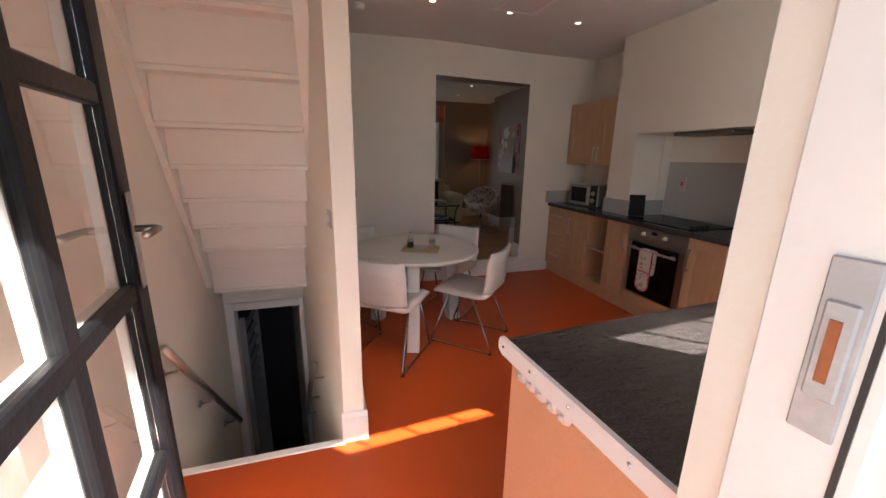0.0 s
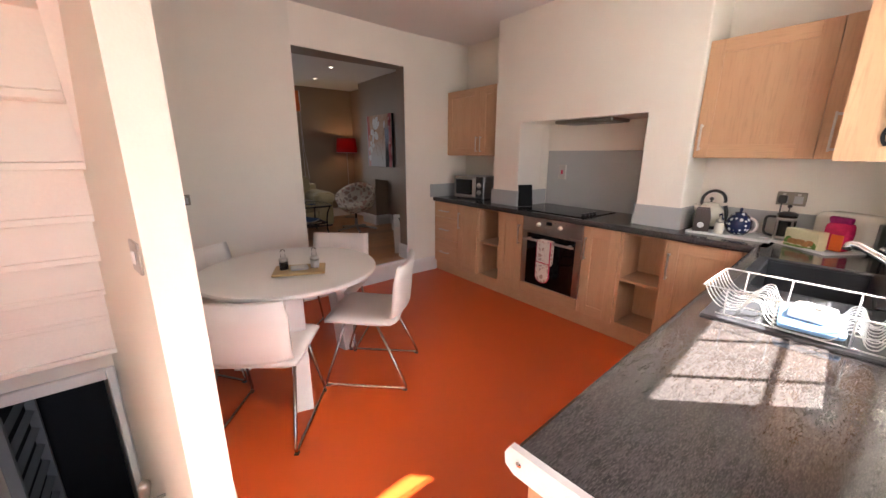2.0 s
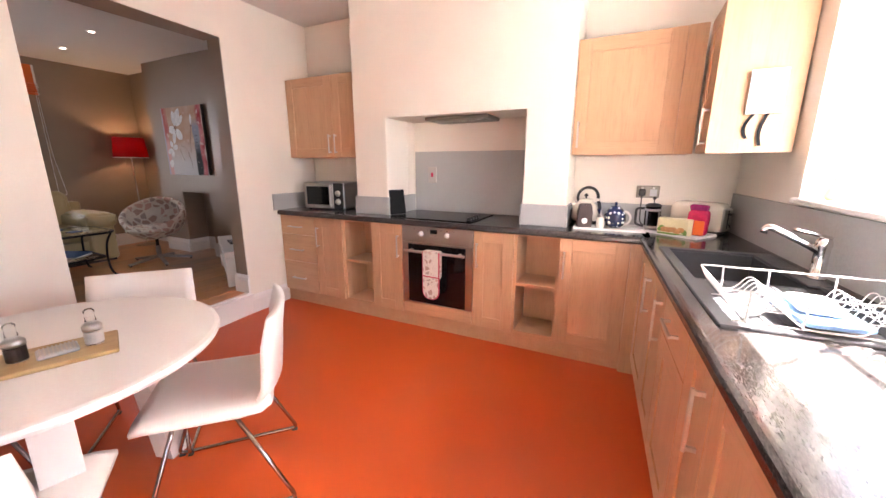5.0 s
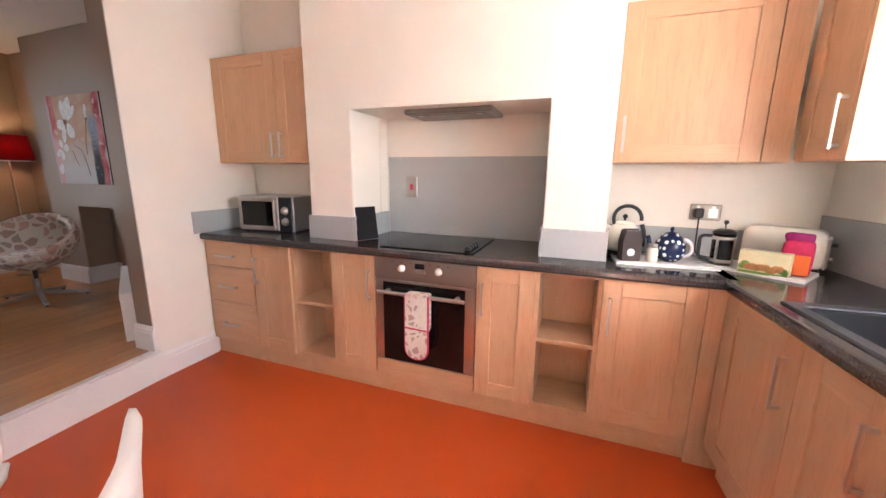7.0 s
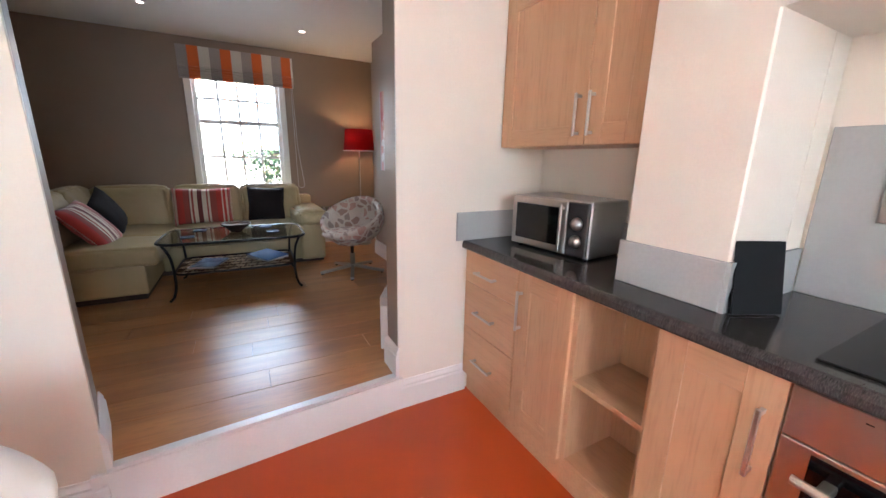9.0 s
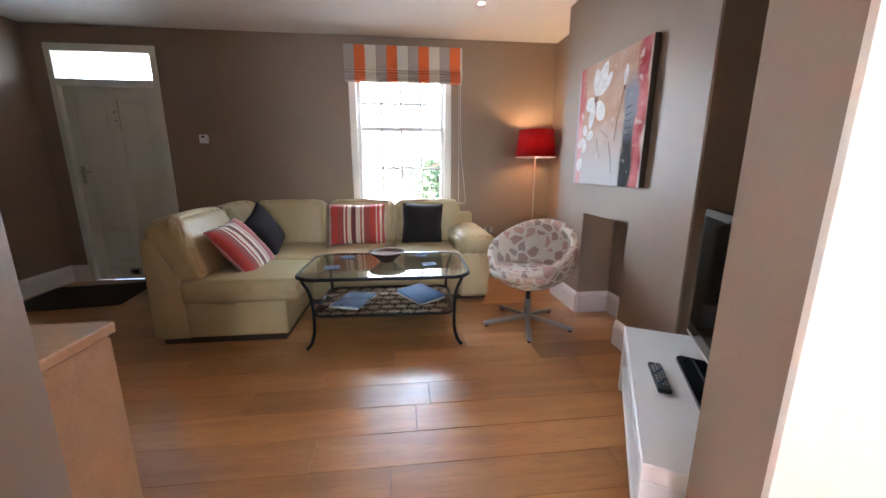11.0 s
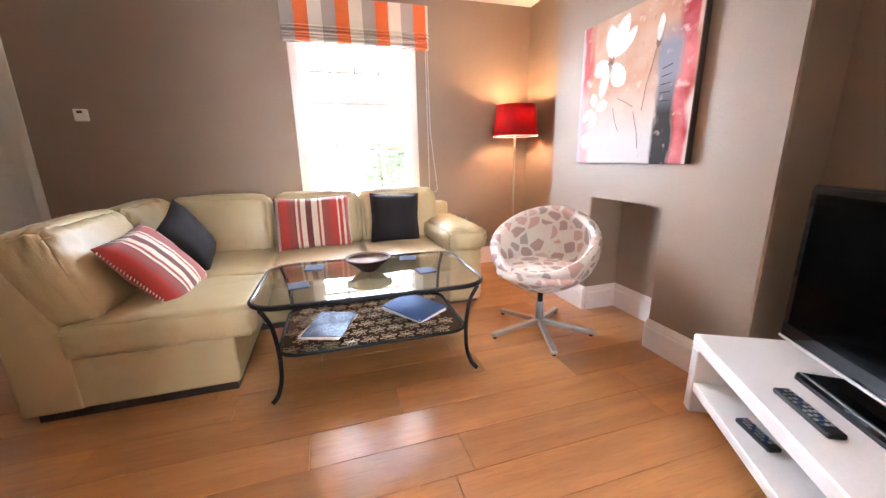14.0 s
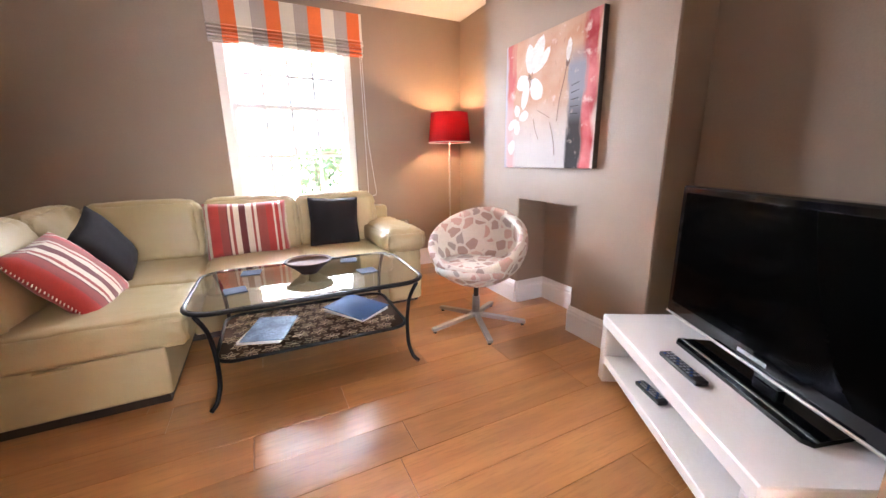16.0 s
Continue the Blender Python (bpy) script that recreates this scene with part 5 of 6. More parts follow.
for k in range(9):
    y = 0.016 + 0.0303 * k
    wave = [(0.0, y, RH), (0.018, y, 0.06), (0.05, y, 0.03), (0.095, y, 0.03), (0.125, y, 0.075), (0.145, y, 0.078), (0.165, y, 0.03), (0.19, y, 0.012), (0.31, y, 0.012), (0.335, y, 0.062), (0.355, y, 0.064), (0.375, y, 0.02), (0.395, y, 0.02), (0.415, y, 0.066), (0.432, y, 0.066), (0.448, y, 0.03), (0.47, y, RH)]
    part("wire", tube(rounded(wave, 0.02, 2), 0.0016, 5), WIRE, rack, smooth=True)
for y in (0.02, 0.137, 0.255):
    part("runner", tube([(0.04, y, 0.008), (RW - 0.03, y, 0.008)], 0.0024, 6), WIRE, rack, smooth=True)
solo("folded_cloth", puffy(0.15, 0.22, 0.016, 8, 6, 0.002), M_PALE, rack.matrix_basis @ pose(0.255, 0.125, 0.016, 0, 0, 6), "folded pale blue dishcloth in the dish rack", "cloth")
solo("folded_cloth", puffy(0.10, 0.15, 0.02, 7, 6, 0.003, 3.0), M_PAPER, rack.matrix_basis @ pose(0.255, 0.15, 0.033, 0, 0, -4), "folded white dishcloth on a blue one", "cloth")
orn = thing("sill_ornament", WIN @ pose(1.93, -0.08, WZ0), "small yellow and white ornament on the window board", "ornament")
part("body", turned([(0.03, 0), (0.038, 0.02), (0.03, 0.05), (0.015, 0.075), (0.019, 0.09), (0.006, 0.11)], 16), M_BOXY, orn, smooth=True)
part("beak", moved(turned([(0.008, 0), (0.002, 0.03)], 8), pose(0.012, 0, 0.088, 0, 90)), M_TAN, orn, smooth=True)

# ---------------------------------------------------------------- things on the worktop
mw = thing("microwave", Matrix.Translation((3.47, 4.495, WT + 0.008)) @ pose(0, 0, 0, 0, 0, -84), "silver microwave oven with two round dials", "microwave")
part("body", box(0, 0.012, 0, 0.46, 0.33, 0.255, bev=0.006), M_GREYM, mw)
fr = part("door", box(0.004, -0.006, 0.006, 0.345, 0.012, 0.25, bev=0.004), M_STEEL, mw)
part("window", box(0.035, -0.009, 0.04, 0.30, -0.005, 0.218, bev=0.002), M_BLACKGL, fr, "dark mesh window")
part("handle", box(0.318, -0.034, 0.02, 0.334, -0.022, 0.238, bev=0.004), M_STEEL, fr)
part("handle_stub", box(0.321, -0.024, 0.03, 0.331, -0.005, 0.045), M_STEEL, fr)
part("handle_stub", box(0.321, -0.024, 0.21, 0.331, -0.005, 0.225), M_STEEL, fr)
pn = part("control_panel", box(0.348, -0.006, 0.006, 0.456, 0.012, 0.25, bev=0.004), M_BLACK, mw)
for z in (0.075, 0.155):
    part("dial", moved(turned([(0.03, 0), (0.028, 0.008), (0.022, 0.012), (0.02, 0.022)], 20), pose(0.402, -0.006, z, 90)), M_STEEL, pn, smooth=True)
for x in (0.03, 0.43):
    for y in (0.04, 0.30):
        part("foot", turned([(0.012, -0.008), (0.012, 0.0)], 10), M_BLACK, mw, at=pose(x, y, 0))
bk = thing("black_folder", pose(3.515, 3.415, WT, 0, 0, 64), "black folder leaning against the recess upstand", "folder")
part("cover", moved(box(-0.008, -0.075, 0, -0.005, 0.075, 0.215, bev=0.001), pose(0, 0, 0.004, 0, 10)), M_CARD, bk)
part("cover", moved(box(0.005, -0.075, 0, 0.008, 0.075, 0.215, bev=0.001), pose(0, 0, 0.004, 0, 10)), M_CARD, bk)
part("pages", moved(box(-0.0048, -0.068, 0.006, 0.0048, 0.066, 0.206), pose(0, 0, 0.004, 0, 10)), M_PAPER, bk)
part("spine", moved(box(-0.0079, -0.077, 0, 0.0079, -0.0705, 0.2148, bev=0.001), pose(0, 0, 0.004, 0, 10)), M_CARD, bk)


def tray(m, w, d, label):
    ob = thing("tray", m, label, "tray", "worktop trays")
    part("base", box(-w / 2, -d / 2, 0, w / 2, d / 2, 0.006), M_PAPER, ob)
    bm = box(-w / 2, -d / 2, 0.006, w / 2, -d / 2 + 0.006, 0.015, bev=0.003)
    bx(bm, -w / 2, d / 2 - 0.006, 0.006, w / 2, d / 2, 0.015, bev=0.003)
    bx(bm, -w / 2, -d / 2 + 0.006, 0.006, -w / 2 + 0.006, d / 2 - 0.006, 0.015, bev=0.003)
    bx(bm, w / 2 - 0.006, -d / 2 + 0.006, 0.006, w / 2, d / 2 - 0.006, 0.015, bev=0.003)
    part("rim", bm, M_PAPER, ob)
    return ob


tray(pose(3.56, 1.70, WT, 0, 0, -87), 0.45, 0.27, "white plastic tray holding kettle and teapot things")
tray(pose(3.53, 1.31, WT, 0, 0, -125), 0.40, 0.24, "white plastic tray holding tea boxes and a cafetiere")
ket = thing("kettle", pose(3.68, 1.87, WT + 0.024), "cream enamel kettle with a black arched handle", "kettle")
part("base", turned([(0.088, -0.016), (0.09, -0.01), (0.088, 0.008)], 28), M_BLACK, ket, smooth=True)
part("body", turned([(0.09, 0.008), (0.098, 0.03), (0.096, 0.07), (0.082, 0.115), (0.055, 0.145), (0.05, 0.15)], 28), M_CERAM, ket, smooth=True)
part("lid", turned([(0.052, 0.148), (0.046, 0.16), (0.02, 0.168)], 24), M_CERAM, ket, smooth=True)
part("knob", turned([(0.006, 0.166), (0.006, 0.18), (0.014, 0.186), (0.012, 0.198), (0.004, 0.204)], 14), M_BLACK, ket, smooth=True)
part("spout", moved(turned([(0.028, 0), (0.02, 0.03), (0.015, 0.05)], 14), pose(0, 0.068, 0.105, -48)), M_CERAM, ket, smooth=True)
part("handle_post", tube(rounded([(0, -0.086, 0.15), (0, -0.102, 0.10), (0, -0.098, 0.03)], 0.03), 0.012, 8), M_BLACK, ket, smooth=True)
part("handle", tube([(0.012 * math.sin(a), -0.012 + 0.07 * math.cos(a), 0.178 + 0.07 * math.sin(a)) for a in (-0.95 + k * 4.2 / 18 for k in range(19))], 0.0105, 8), M_BLACK, ket, smooth=True)
tp = thing("teapot", pose(3.56, 1.662, WT + 0.008) @ Matrix.Diagonal((1.02, 1.02, 1.24, 1)), "navy teapot with white spots", "teapot")
part("body", turned([(0.035, 0), (0.058, 0.015), (0.070, 0.045), (0.066, 0.078), (0.045, 0.104), (0.034, 0.108)], 28), M_SPOT, tp, smooth=True)
part("lid", turned([(0.037, 0.107), (0.03, 0.117), (0.010, 0.122)], 20), M_SPOT, tp, smooth=True)
part("knob", turned([(0.005, 0.12), (0.010, 0.132), (0.006, 0.142)], 12), M_SPOT, tp, smooth=True)
part("spout", tube([(0, 0.06, 0.04), (0, 0.09, 0.065), (0, 0.105, 0.10)], 0.011, 10), M_SPOT, tp, smooth=True)
part("handle", tube([(0, -0.055 - 0.04 * math.sin(a), 0.055 + 0.036 * math.cos(a)) for a in (k * math.pi / 10 for k in range(11))], 0.007, 8), M_WHITE, tp, "white glazed handle", smooth=True)
ck = thing("carton", pose(3.50, 1.855, WT + 0.008, 0, 0, 20), "dark brown folded coffee carton on a tray", "carton")
part("box", moved(prism([(-0.045, 0), (0.045, 0), (0.047, 0.10), (0.036, 0.155), (-0.036, 0.155), (-0.047, 0.10)], 0.058, "x"), pose(-0.029, 0, 0)), M_BROWN, ck)
part("fold", box(-0.012, -0.037, 0.15, 0.012, 0.037, 0.163, bev=0.003), M_BROWN, ck)
part("badge", moved(turned([(0.02, 0), (0.02, 0.001)], 16), pose(-0.0295, 0.005, 0.045, 0, -90)), M_PAPER, ck)
dp = thing("dispenser", pose(3.50, 1.75, WT + 0.008), "small white shaker jar with a steel top", "jar")
part("jar", turned([(0.026, 0), (0.027, 0.004), (0.027, 0.065), (0.02, 0.075)], 18), M_CERAM, dp, smooth=True)
part("lid", turned([(0.023, 0.074), (0.023, 0.09), (0.006, 0.095), (0.004, 0.12)], 16), M_STEEL, dp, smooth=True)
fp = thing("cafetiere", pose(3.575, 1.435, WT + 0.008), "glass cafetiere with a steel frame and black handle", "cafetiere")
part("beaker", turned([(0.046, 0.004), (0.047, 0.01), (0.047, 0.155), (0.045, 0.155), (0.045, 0.012), (0.002, 0.010)], 24), M_GLASS, fp, smooth=True)
part("band", turned([(0.049, 0.01), (0.049, 0.03), (0.048, 0.03), (0.048, 0.01)], 24), M_STEEL, fp, smooth=True)
part("band", turned([(0.049, 0.125), (0.049, 0.142), (0.048, 0.142), (0.048, 0.125)], 24), M_STEEL, fp, smooth=True)
for a in range(4):
    part("frame_strip", box(0.047, -0.006, 0.0, 0.051, 0.006, 0.14), M_STEEL, fp, at=pose(0, 0, 0, 0, 0, 90 * a + 45))
part("lid", turned([(0.050, 0.155), (0.050, 0.165), (0.03, 0.176), (0.004, 0.178)], 24), M_BLACK, fp, smooth=True)
part("knob", turned([(0.003, 0.178), (0.003, 0.20), (0.011, 0.204), (0.011, 0.215), (0.004, 0.22)], 12), M_BLACK, fp, smooth=True)
part("handle", tube(rounded([(0, 0.05, 0.14), (0, 0.10, 0.14), (0, 0.10, 0.03), (0, 0.05, 0.02)], 0.03), 0.008, 8), M_BLACK, fp, smooth=True)
tb = thing("tea_carton", pose(3.43, 1.325, WT + 0.008, 0, 0, -30), "yellow tea carton printed with biscuits and green leaves", "carton")
part("box", box(-0.032, -0.098, 0, 0.032, 0.078, 0.102, bev=0.002), M_BOXY, tb)
part("print", box(-0.0328, -0.095, 0.002, -0.0318, 0.075, 0.012), M_GREEN, tb)
rng = random.Random(2)
for k in range(11):
    part("print", moved(turned([(0.016, 0), (0.013, 0.0012)], 9), pose(-0.0325, -0.066 + 0.011 * k, 0.026 + 0.010 * rng.random(), 0, -90)), M_TAN, tb)
for k in range(8):
    y = (-0.084, -0.08, -0.074, -0.068, 0.05, 0.056, 0.06, 0.064)[k]
    part("print", moved(turned([(0.013, 0), (0.009, 0.0010)], 7), pose(-0.0324, y, 0.018 + 0.026 * rng.random(), 0, -90)), M_GREEN, tb)
rp = thing("foil_pack", pose(3.455, 1.195, WT + 0.008, 0, 0, -25), "crumpled red foil coffee pack with an orange label", "coffee pack")
part("pack", puffy(0.068, 0.105, 0.155, 7, 9, 0.005, 1.0), M_REDFOIL, rp)
part("crumpled_top", puffy(0.045, 0.108, 0.055, 5, 9, 0.012, 6.0), mat("plum foil", (0.30, 0.015, 0.12), 0.16, 0.3, 0.3, 30, 0.6, 50), rp, "crumpled plum foil top", at=pose(0, 0, 0.135))
part("label", box(-0.037, -0.045, 0.006, -0.031, 0.010, 0.095, bev=0.002), mat("orange label", (0.75, 0.13, 0.02), 0.4), rp)
to = thing("toaster", pose(3.66, 1.165, WT + 0.012, 0, 0, -119), "cream enamel toaster with a black base", "toaster")
part("body", padded(0.30, 0.165, 0.185, 0.038, 0.004, 0.0, 0.0, 11), M_CERAM, to)
part("base", box(-0.14, -0.075, -0.012, 0.14, 0.075, 0.012, bev=0.006), M_BLACK, to)
for y in (-0.03, 0.03):
    part("slot", box(-0.10, y - 0.014, 0.1835, 0.10, y + 0.014, 0.187), M_BLACK, to)
part("end_panel", box(0.146, -0.062, 0.012, 0.162, 0.062, 0.155, bev=0.006), M_STEEL, to, "steel end panel")
part("lever_slot", box(0.161, -0.008, 0.03, 0.1635, 0.008, 0.145), M_BLACK, to)
part("lever", box(0.162, -0.022, 0.115, 0.186, 0.022, 0.13, bev=0.004), M_BLACK, to)
part("dial", moved(turned([(0.015, 0), (0.014, 0.012)], 14), pose(0.162, 0.035, 0.05, 0, 90)), M_CHROME, to)

# ---------------------------------------------------------------- dining table and chairs
TC = pose(1.165, 3.355, 0)
tab = thing("round_table", TC, "round limed-white dining table on slab legs", "dining table")
part("tabletop", turned([(0.50, 0.715), (0.533, 0.718), (0.538, 0.73), (0.533, 0.742), (0.52, 0.745)], 72), M_TABLEW, tab, smooth=False)
for k in range(3):
    part("leg", moved(prism([(0.35, 0), (0.455, 0), (0.37, 0.715), (0.27, 0.715)], 0.095), pose(0, -0.0475, 0)), M_TABLEW, tab, at=pose(0, 0, 0, 0, 0, 255 + 121.5 * k))
    part("rail", moved(prism([(0.02, 0.66), (0.30, 0.66), (0.30, 0.715), (0.02, 0.715)], 0.05), pose(0, -0.025, 0)), M_TABLEW, tab, at=pose(0, 0, -0.0004 * k, 0, 0, 255 + 121.5 * k))


def sheet(profile, halfw, thick, nx=10, dish=0.02):
    """A padded shell: a side profile (y, z) swept across x, dished a little across its width."""
    bm = bmesh.new()
    pts = [Vector((0, y, z)) for y, z in profile]
    layers = []
    for s in (0, 1):
        g = []
        for i, p in enumerate(pts):
            t = ((pts[min(i + 1, len(pts) - 1)] - pts[max(i - 1, 0)])).normalized()
            nrm = Vector((0, -t.z, t.y))
            row = []
            for k in range(nx + 1):
                u = 2 * k / nx - 1
                end = min(i, len(pts) - 1 - i)
                taper = (1 - 0.55 * max(0, abs(u) - 0.86) / 0.14) * (0.7 if end == 0 else 1)
                lift = nrm * (dish * u * u + (thick * (s - 0.5)) * taper)
                row.append(bm.verts.new(p + Vector((u * halfw * (0.985 if end == 0 else 1), 0, 0)) + lift))
            g.append(row)
        layers.append(g)
    a, b = layers
    n, m = len(pts), nx + 1
    for i in range(n - 1):
        for k in range(m - 1):
            bm.faces.new((a[i][k], a[i][k + 1], a[i + 1][k + 1], a[i + 1][k]))
            bm.faces.new((b[i][k], b[i + 1][k], b[i + 1][k + 1], b[i][k + 1]))
        for k in (0, m - 1):
            bm.faces.new((a[i][k], a[i + 1][k], b[i + 1][k], b[i][k]))
    for i in (0, n - 1):
        for k in range(m - 1):
            bm.faces.new((a[i][k], b[i][k], b[i][k + 1], a[i][k + 1]))
    for f in bm.faces:
        f.smooth = True
    return bm


def dining_chair(m, label):
    """Faces +y in its own axes."""
    ob = thing("dining_chair", m, label, "chair", "chairs round the table")
    part("seat", sheet([(0.24, 0.455), (0.20, 0.462), (0.05, 0.456), (-0.10, 0.452), (-0.17, 0.458), (-0.205, 0.478)], 0.235, 0.045, dish=0.004), M_CHAIRW, ob)
    part("backrest", sheet([(-0.195, 0.470), (-0.222, 0.51), (-0.232, 0.60), (-0.240, 0.70), (-0.262, 0.80)], 0.232, 0.046, dish=-0.035), M_CHAIRW, ob)
    for s in (-1, 1):
        x = s * 0.225
        run = rounded([(s * 0.19, 0.12, 0.437), (x, 0.265, 0.012), (x, -0.265, 0.012), (s * 0.19, -0.07, 0.437)], 0.03)
        part("leg", tube(run, 0.0085, 8), M_LEGS, ob, "chrome wire sled leg", smooth=True)
    part("crossbar", tube([(-0.19, 0.12, 0.43), (0.19, 0.12, 0.43)], 0.008, 8), M_LEGS, ob, smooth=True)
    part("crossbar", tube([(-0.19, -0.07, 0.43), (0.19, -0.07, 0.43)], 0.008, 8), M_LEGS, ob, smooth=True)
    for s in (-1, 1):
        for y in (0.25, -0.25):
            part("foot", box(s * 0.225 - 0.012, y - 0.015, 0.0, s * 0.225 + 0.012, y + 0.015, 0.008, bev=0.003), M_BLACK, ob)
    return ob


def chair_at(x, y, facing):
    return pose(x, y, 0, 0, 0, facing - 90)


first = dining_chair(chair_at(1.58, 3.06, 137), "white leatherette dining chair with chrome sled legs")
copy_thing(first, chair_at(0.875, 2.955, 54))
copy_thing(first, chair_at(1.57, 3.70, 228))
copy_thing(first, chair_at(0.86, 3.77, 306))

brd = thing("serving_board", TC @ pose(0.02, -0.12, 0.745, 0, 0, -22), "small bamboo board on the dining table", "board")
part("board", box(-0.15, -0.10, 0, 0.15, 0.10, 0.014, bev=0.004), M_BAMBOO, brd)
for x, c, lab in ((-0.09, M_PEPPER, "glass pepper mill with a steel band"), (0.09, M_PAPER, "glass salt mill with a steel band")):
    sh = thing("condiment_mill", brd.matrix_basis @ pose(x, 0.01, 0.014), lab, "condiment mill", "salt and pepper")
    part("jar", turned([(0.025, 0), (0.026, 0.004), (0.026, 0.055), (0.016, 0.078), (0.013, 0.105), (0.015, 0.118), (0.009, 0.125)], 18), M_GLASS, sh, smooth=True)
    part("filling", turned([(0.022, 0.004), (0.022, 0.045)], 14), c, sh)
    part("band", turned([(0.0275, 0.050), (0.0275, 0.066), (0.019, 0.074)], 18), M_STEEL, sh, smooth=True)
nap = thing("metal_dish", brd.matrix_basis @ pose(0.0, 0.0, 0.014, 0, 0, 8), "small ribbed steel dish between the mills", "dish")
part("dish", box(-0.05, -0.04, 0, 0.05, 0.04, 0.012, bev=0.004), M_GREYM, nap)
for k in range(9):
    part("rib", box(-0.042 + 0.01 * k, -0.036, 0.012, -0.038 + 0.01 * k, 0.036, 0.016), M_STEEL, nap)

# ---------------------------------------------------------------- living room furniture
sofa = thing("corner_sofa", pose(0, 0, LF), "cream leather corner sofa with loose back cushions", "sofa")
part("plinth", box(0.66, 6.635, 0, 1.44, 8.12, 0.046), M_DARKWOOD, sofa, "dark wooden plinth")
part("plinth", box(1.44, 7.30, 0, 2.98, 8.12, 0.046), M_DARKWOOD, sofa, "dark wooden plinth")
part("base", box(0.63, 6.612, 0.045, 1.46, 8.12, 0.292, bev=0.018, seg=3), M_SOFA, sofa, smooth=True)
part("base", box(1.462, 7.27, 0.045, 2.90, 8.12, 0.29, bev=0.018, seg=3), M_SOFA, sofa, smooth=True)
# raised back along the open side, its end cut to a slope
outline = [(0.62, 0.045), (0.84, 0.045), (0.84, 0.40), (0.70, 0.70), (0.672, 0.725), (0.635, 0.72), (0.62, 0.70)]
bm = prism(outline, 1.53)
bmesh.ops.bevel(bm, geom=bm.edges[:], offset=0.014, segments=3, affect="EDGES", profile=0.5)
part("back_frame", moved(bm, pose(0, 6.605, 0)), M_SOFA, sofa, smooth=True)
bm = box(0.62, 7.98, 0.03, 2.98, 8.14, 0.70, bev=0.03, seg=3)
part("back_frame", bm, M_SOFA, sofa, smooth=True)


def sofa_cushion(name, sx, sy, sz, m, r, crown, slack, seed):
    ob = part(name, padded(sx, sy, sz, r, crown, slack, seed), M_SOFA, sofa, at=m)
    part("welt", seam_loop(sx + 0.002, sy + 0.002, sz - r * 0.9, r), M_SOFA, ob, "stitched seam", smooth=True)
    return ob


sofa_cushion("seat_cushion", 0.745, 0.56, 0.15, pose(1.185, 6.875, 0.285), 0.035, 0.018, 0.006, 1.0)
sofa_cushion("seat_cushion", 0.745, 0.80, 0.15, pose(1.185, 7.557, 0.285), 0.035, 0.018, 0.006, 1.4)
sofa_cushion("seat_cushion", 0.60, 0.68, 0.155, pose(1.86, 7.55, 0.285), 0.04, 0.02, 0.006, 2.0)
sofa_cushion("seat_cushion", 0.60, 0.68, 0.155, pose(2.462, 7.55, 0.285), 0.04, 0.02, 0.006, 3.0)
for y, h, sd in ((6.965, 0.66, 4.0), (7.625, 0.62, 5.0)):
    ob = sofa_cushion("back_cushion", 0.235, h, 0.44, pose(0.855, y, 0.40, 0, -17), 0.055, 0.028, 0.008, sd)
    part("stitching", tube([(0.124 + 0.012, 0.03, 0.08), (0.124 + 0.022, 0.03, 0.22), (0.124, 0.03, 0.40)], 0.002, 5), M_SOFA, ob, smooth=True)
for x, w, sd in ((1.185, 0.64, 6.0), (1.862, 0.62, 7.0), (2.50, 0.62, 8.0)):
    ob = sofa_cushion("back_cushion", w, 0.215, 0.43, pose(x, 7.885, 0.40, -8), 0.055, 0.026, 0.008, sd)
    for dx in (-0.16, 0.15):
        part("stitching", tube([(dx, -0.126, 0.07), (dx, -0.133, 0.21), (dx, -0.117, 0.38)], 0.002, 5), M_SOFA, ob, smooth=True)
part("arm", padded(0.27, 0.84, 0.42, 0.04, 0.006, 0.003, 9.0), M_SOFA, sofa, at=pose(2.865, 7.66, 0.03))
ob = part("arm_pad", padded(0.33, 0.80, 0.17, 0.075, 0.02, 0.010, 10.0), M_SOFA, sofa, at=pose(2.875, 7.62, 0.415))
part("welt", seam_loop(0.325, 0.795, 0.05, 0.07), M_SOFA, ob, "stitched seam", smooth=True)
part("pull_tab", box(1.02, 6.595, 0.265, 1.14, 6.612, 0.28, bev=0.004), M_SOFA, sofa)


def cushion(name, m, w, h, material, label):
    return solo(name, pillow(w, h, 0.15), material, m, label, "cushion", "scatter cushions")


def fringed(m, w, h):
    ob = thing("striped_cushion", m, "red and cream striped cushion with a fringed edge", "cushion", "scatter cushions")
    part("cover", pillow(w, h, 0.15), M_STRIPE, ob)
    bm, rng = bmesh.new(), random.Random(5)
    for s in (-1, 1):
        for k in range(26):
            z = (-0.5 + (k + 0.5) / 26) * h * 0.93
            x = s * w * 0.475
            tube([(x, 0, z), (x + s * (0.012 + 0.008 * rng.random()), 0.004 * rng.random(), z - 0.006)], 0.003, 4, bm)
    tagged(part("fringe", bm, M_FRINGE, ob, "cream fringe"), "cream fringe", kind="stuff")
    return ob


fringed(pose(1.82, 7.70, LF + 0.625, -14, 0, 0), 0.54, 0.40)
fringed(pose(1.08, 6.985, LF + 0.575, -38, 6, 80) @ pose(0, 0, 0, 0, -14, 0), 0.47, 0.45)
cushion("dark_cushion", pose(2.44, 7.70, LF + 0.625, -14, 2, -3), 0.39, 0.40, M_CLOTHK, "plain black cushion leaning on the sofa back")
cushion("dark_cushion", pose(1.10, 7.40, LF + 0.63, -24, 0, 84) @ pose(0, 0, 0, 0, -22, 0), 0.40, 0.40, M_CLOTHK, "plain black cushion propped in the sofa corner")

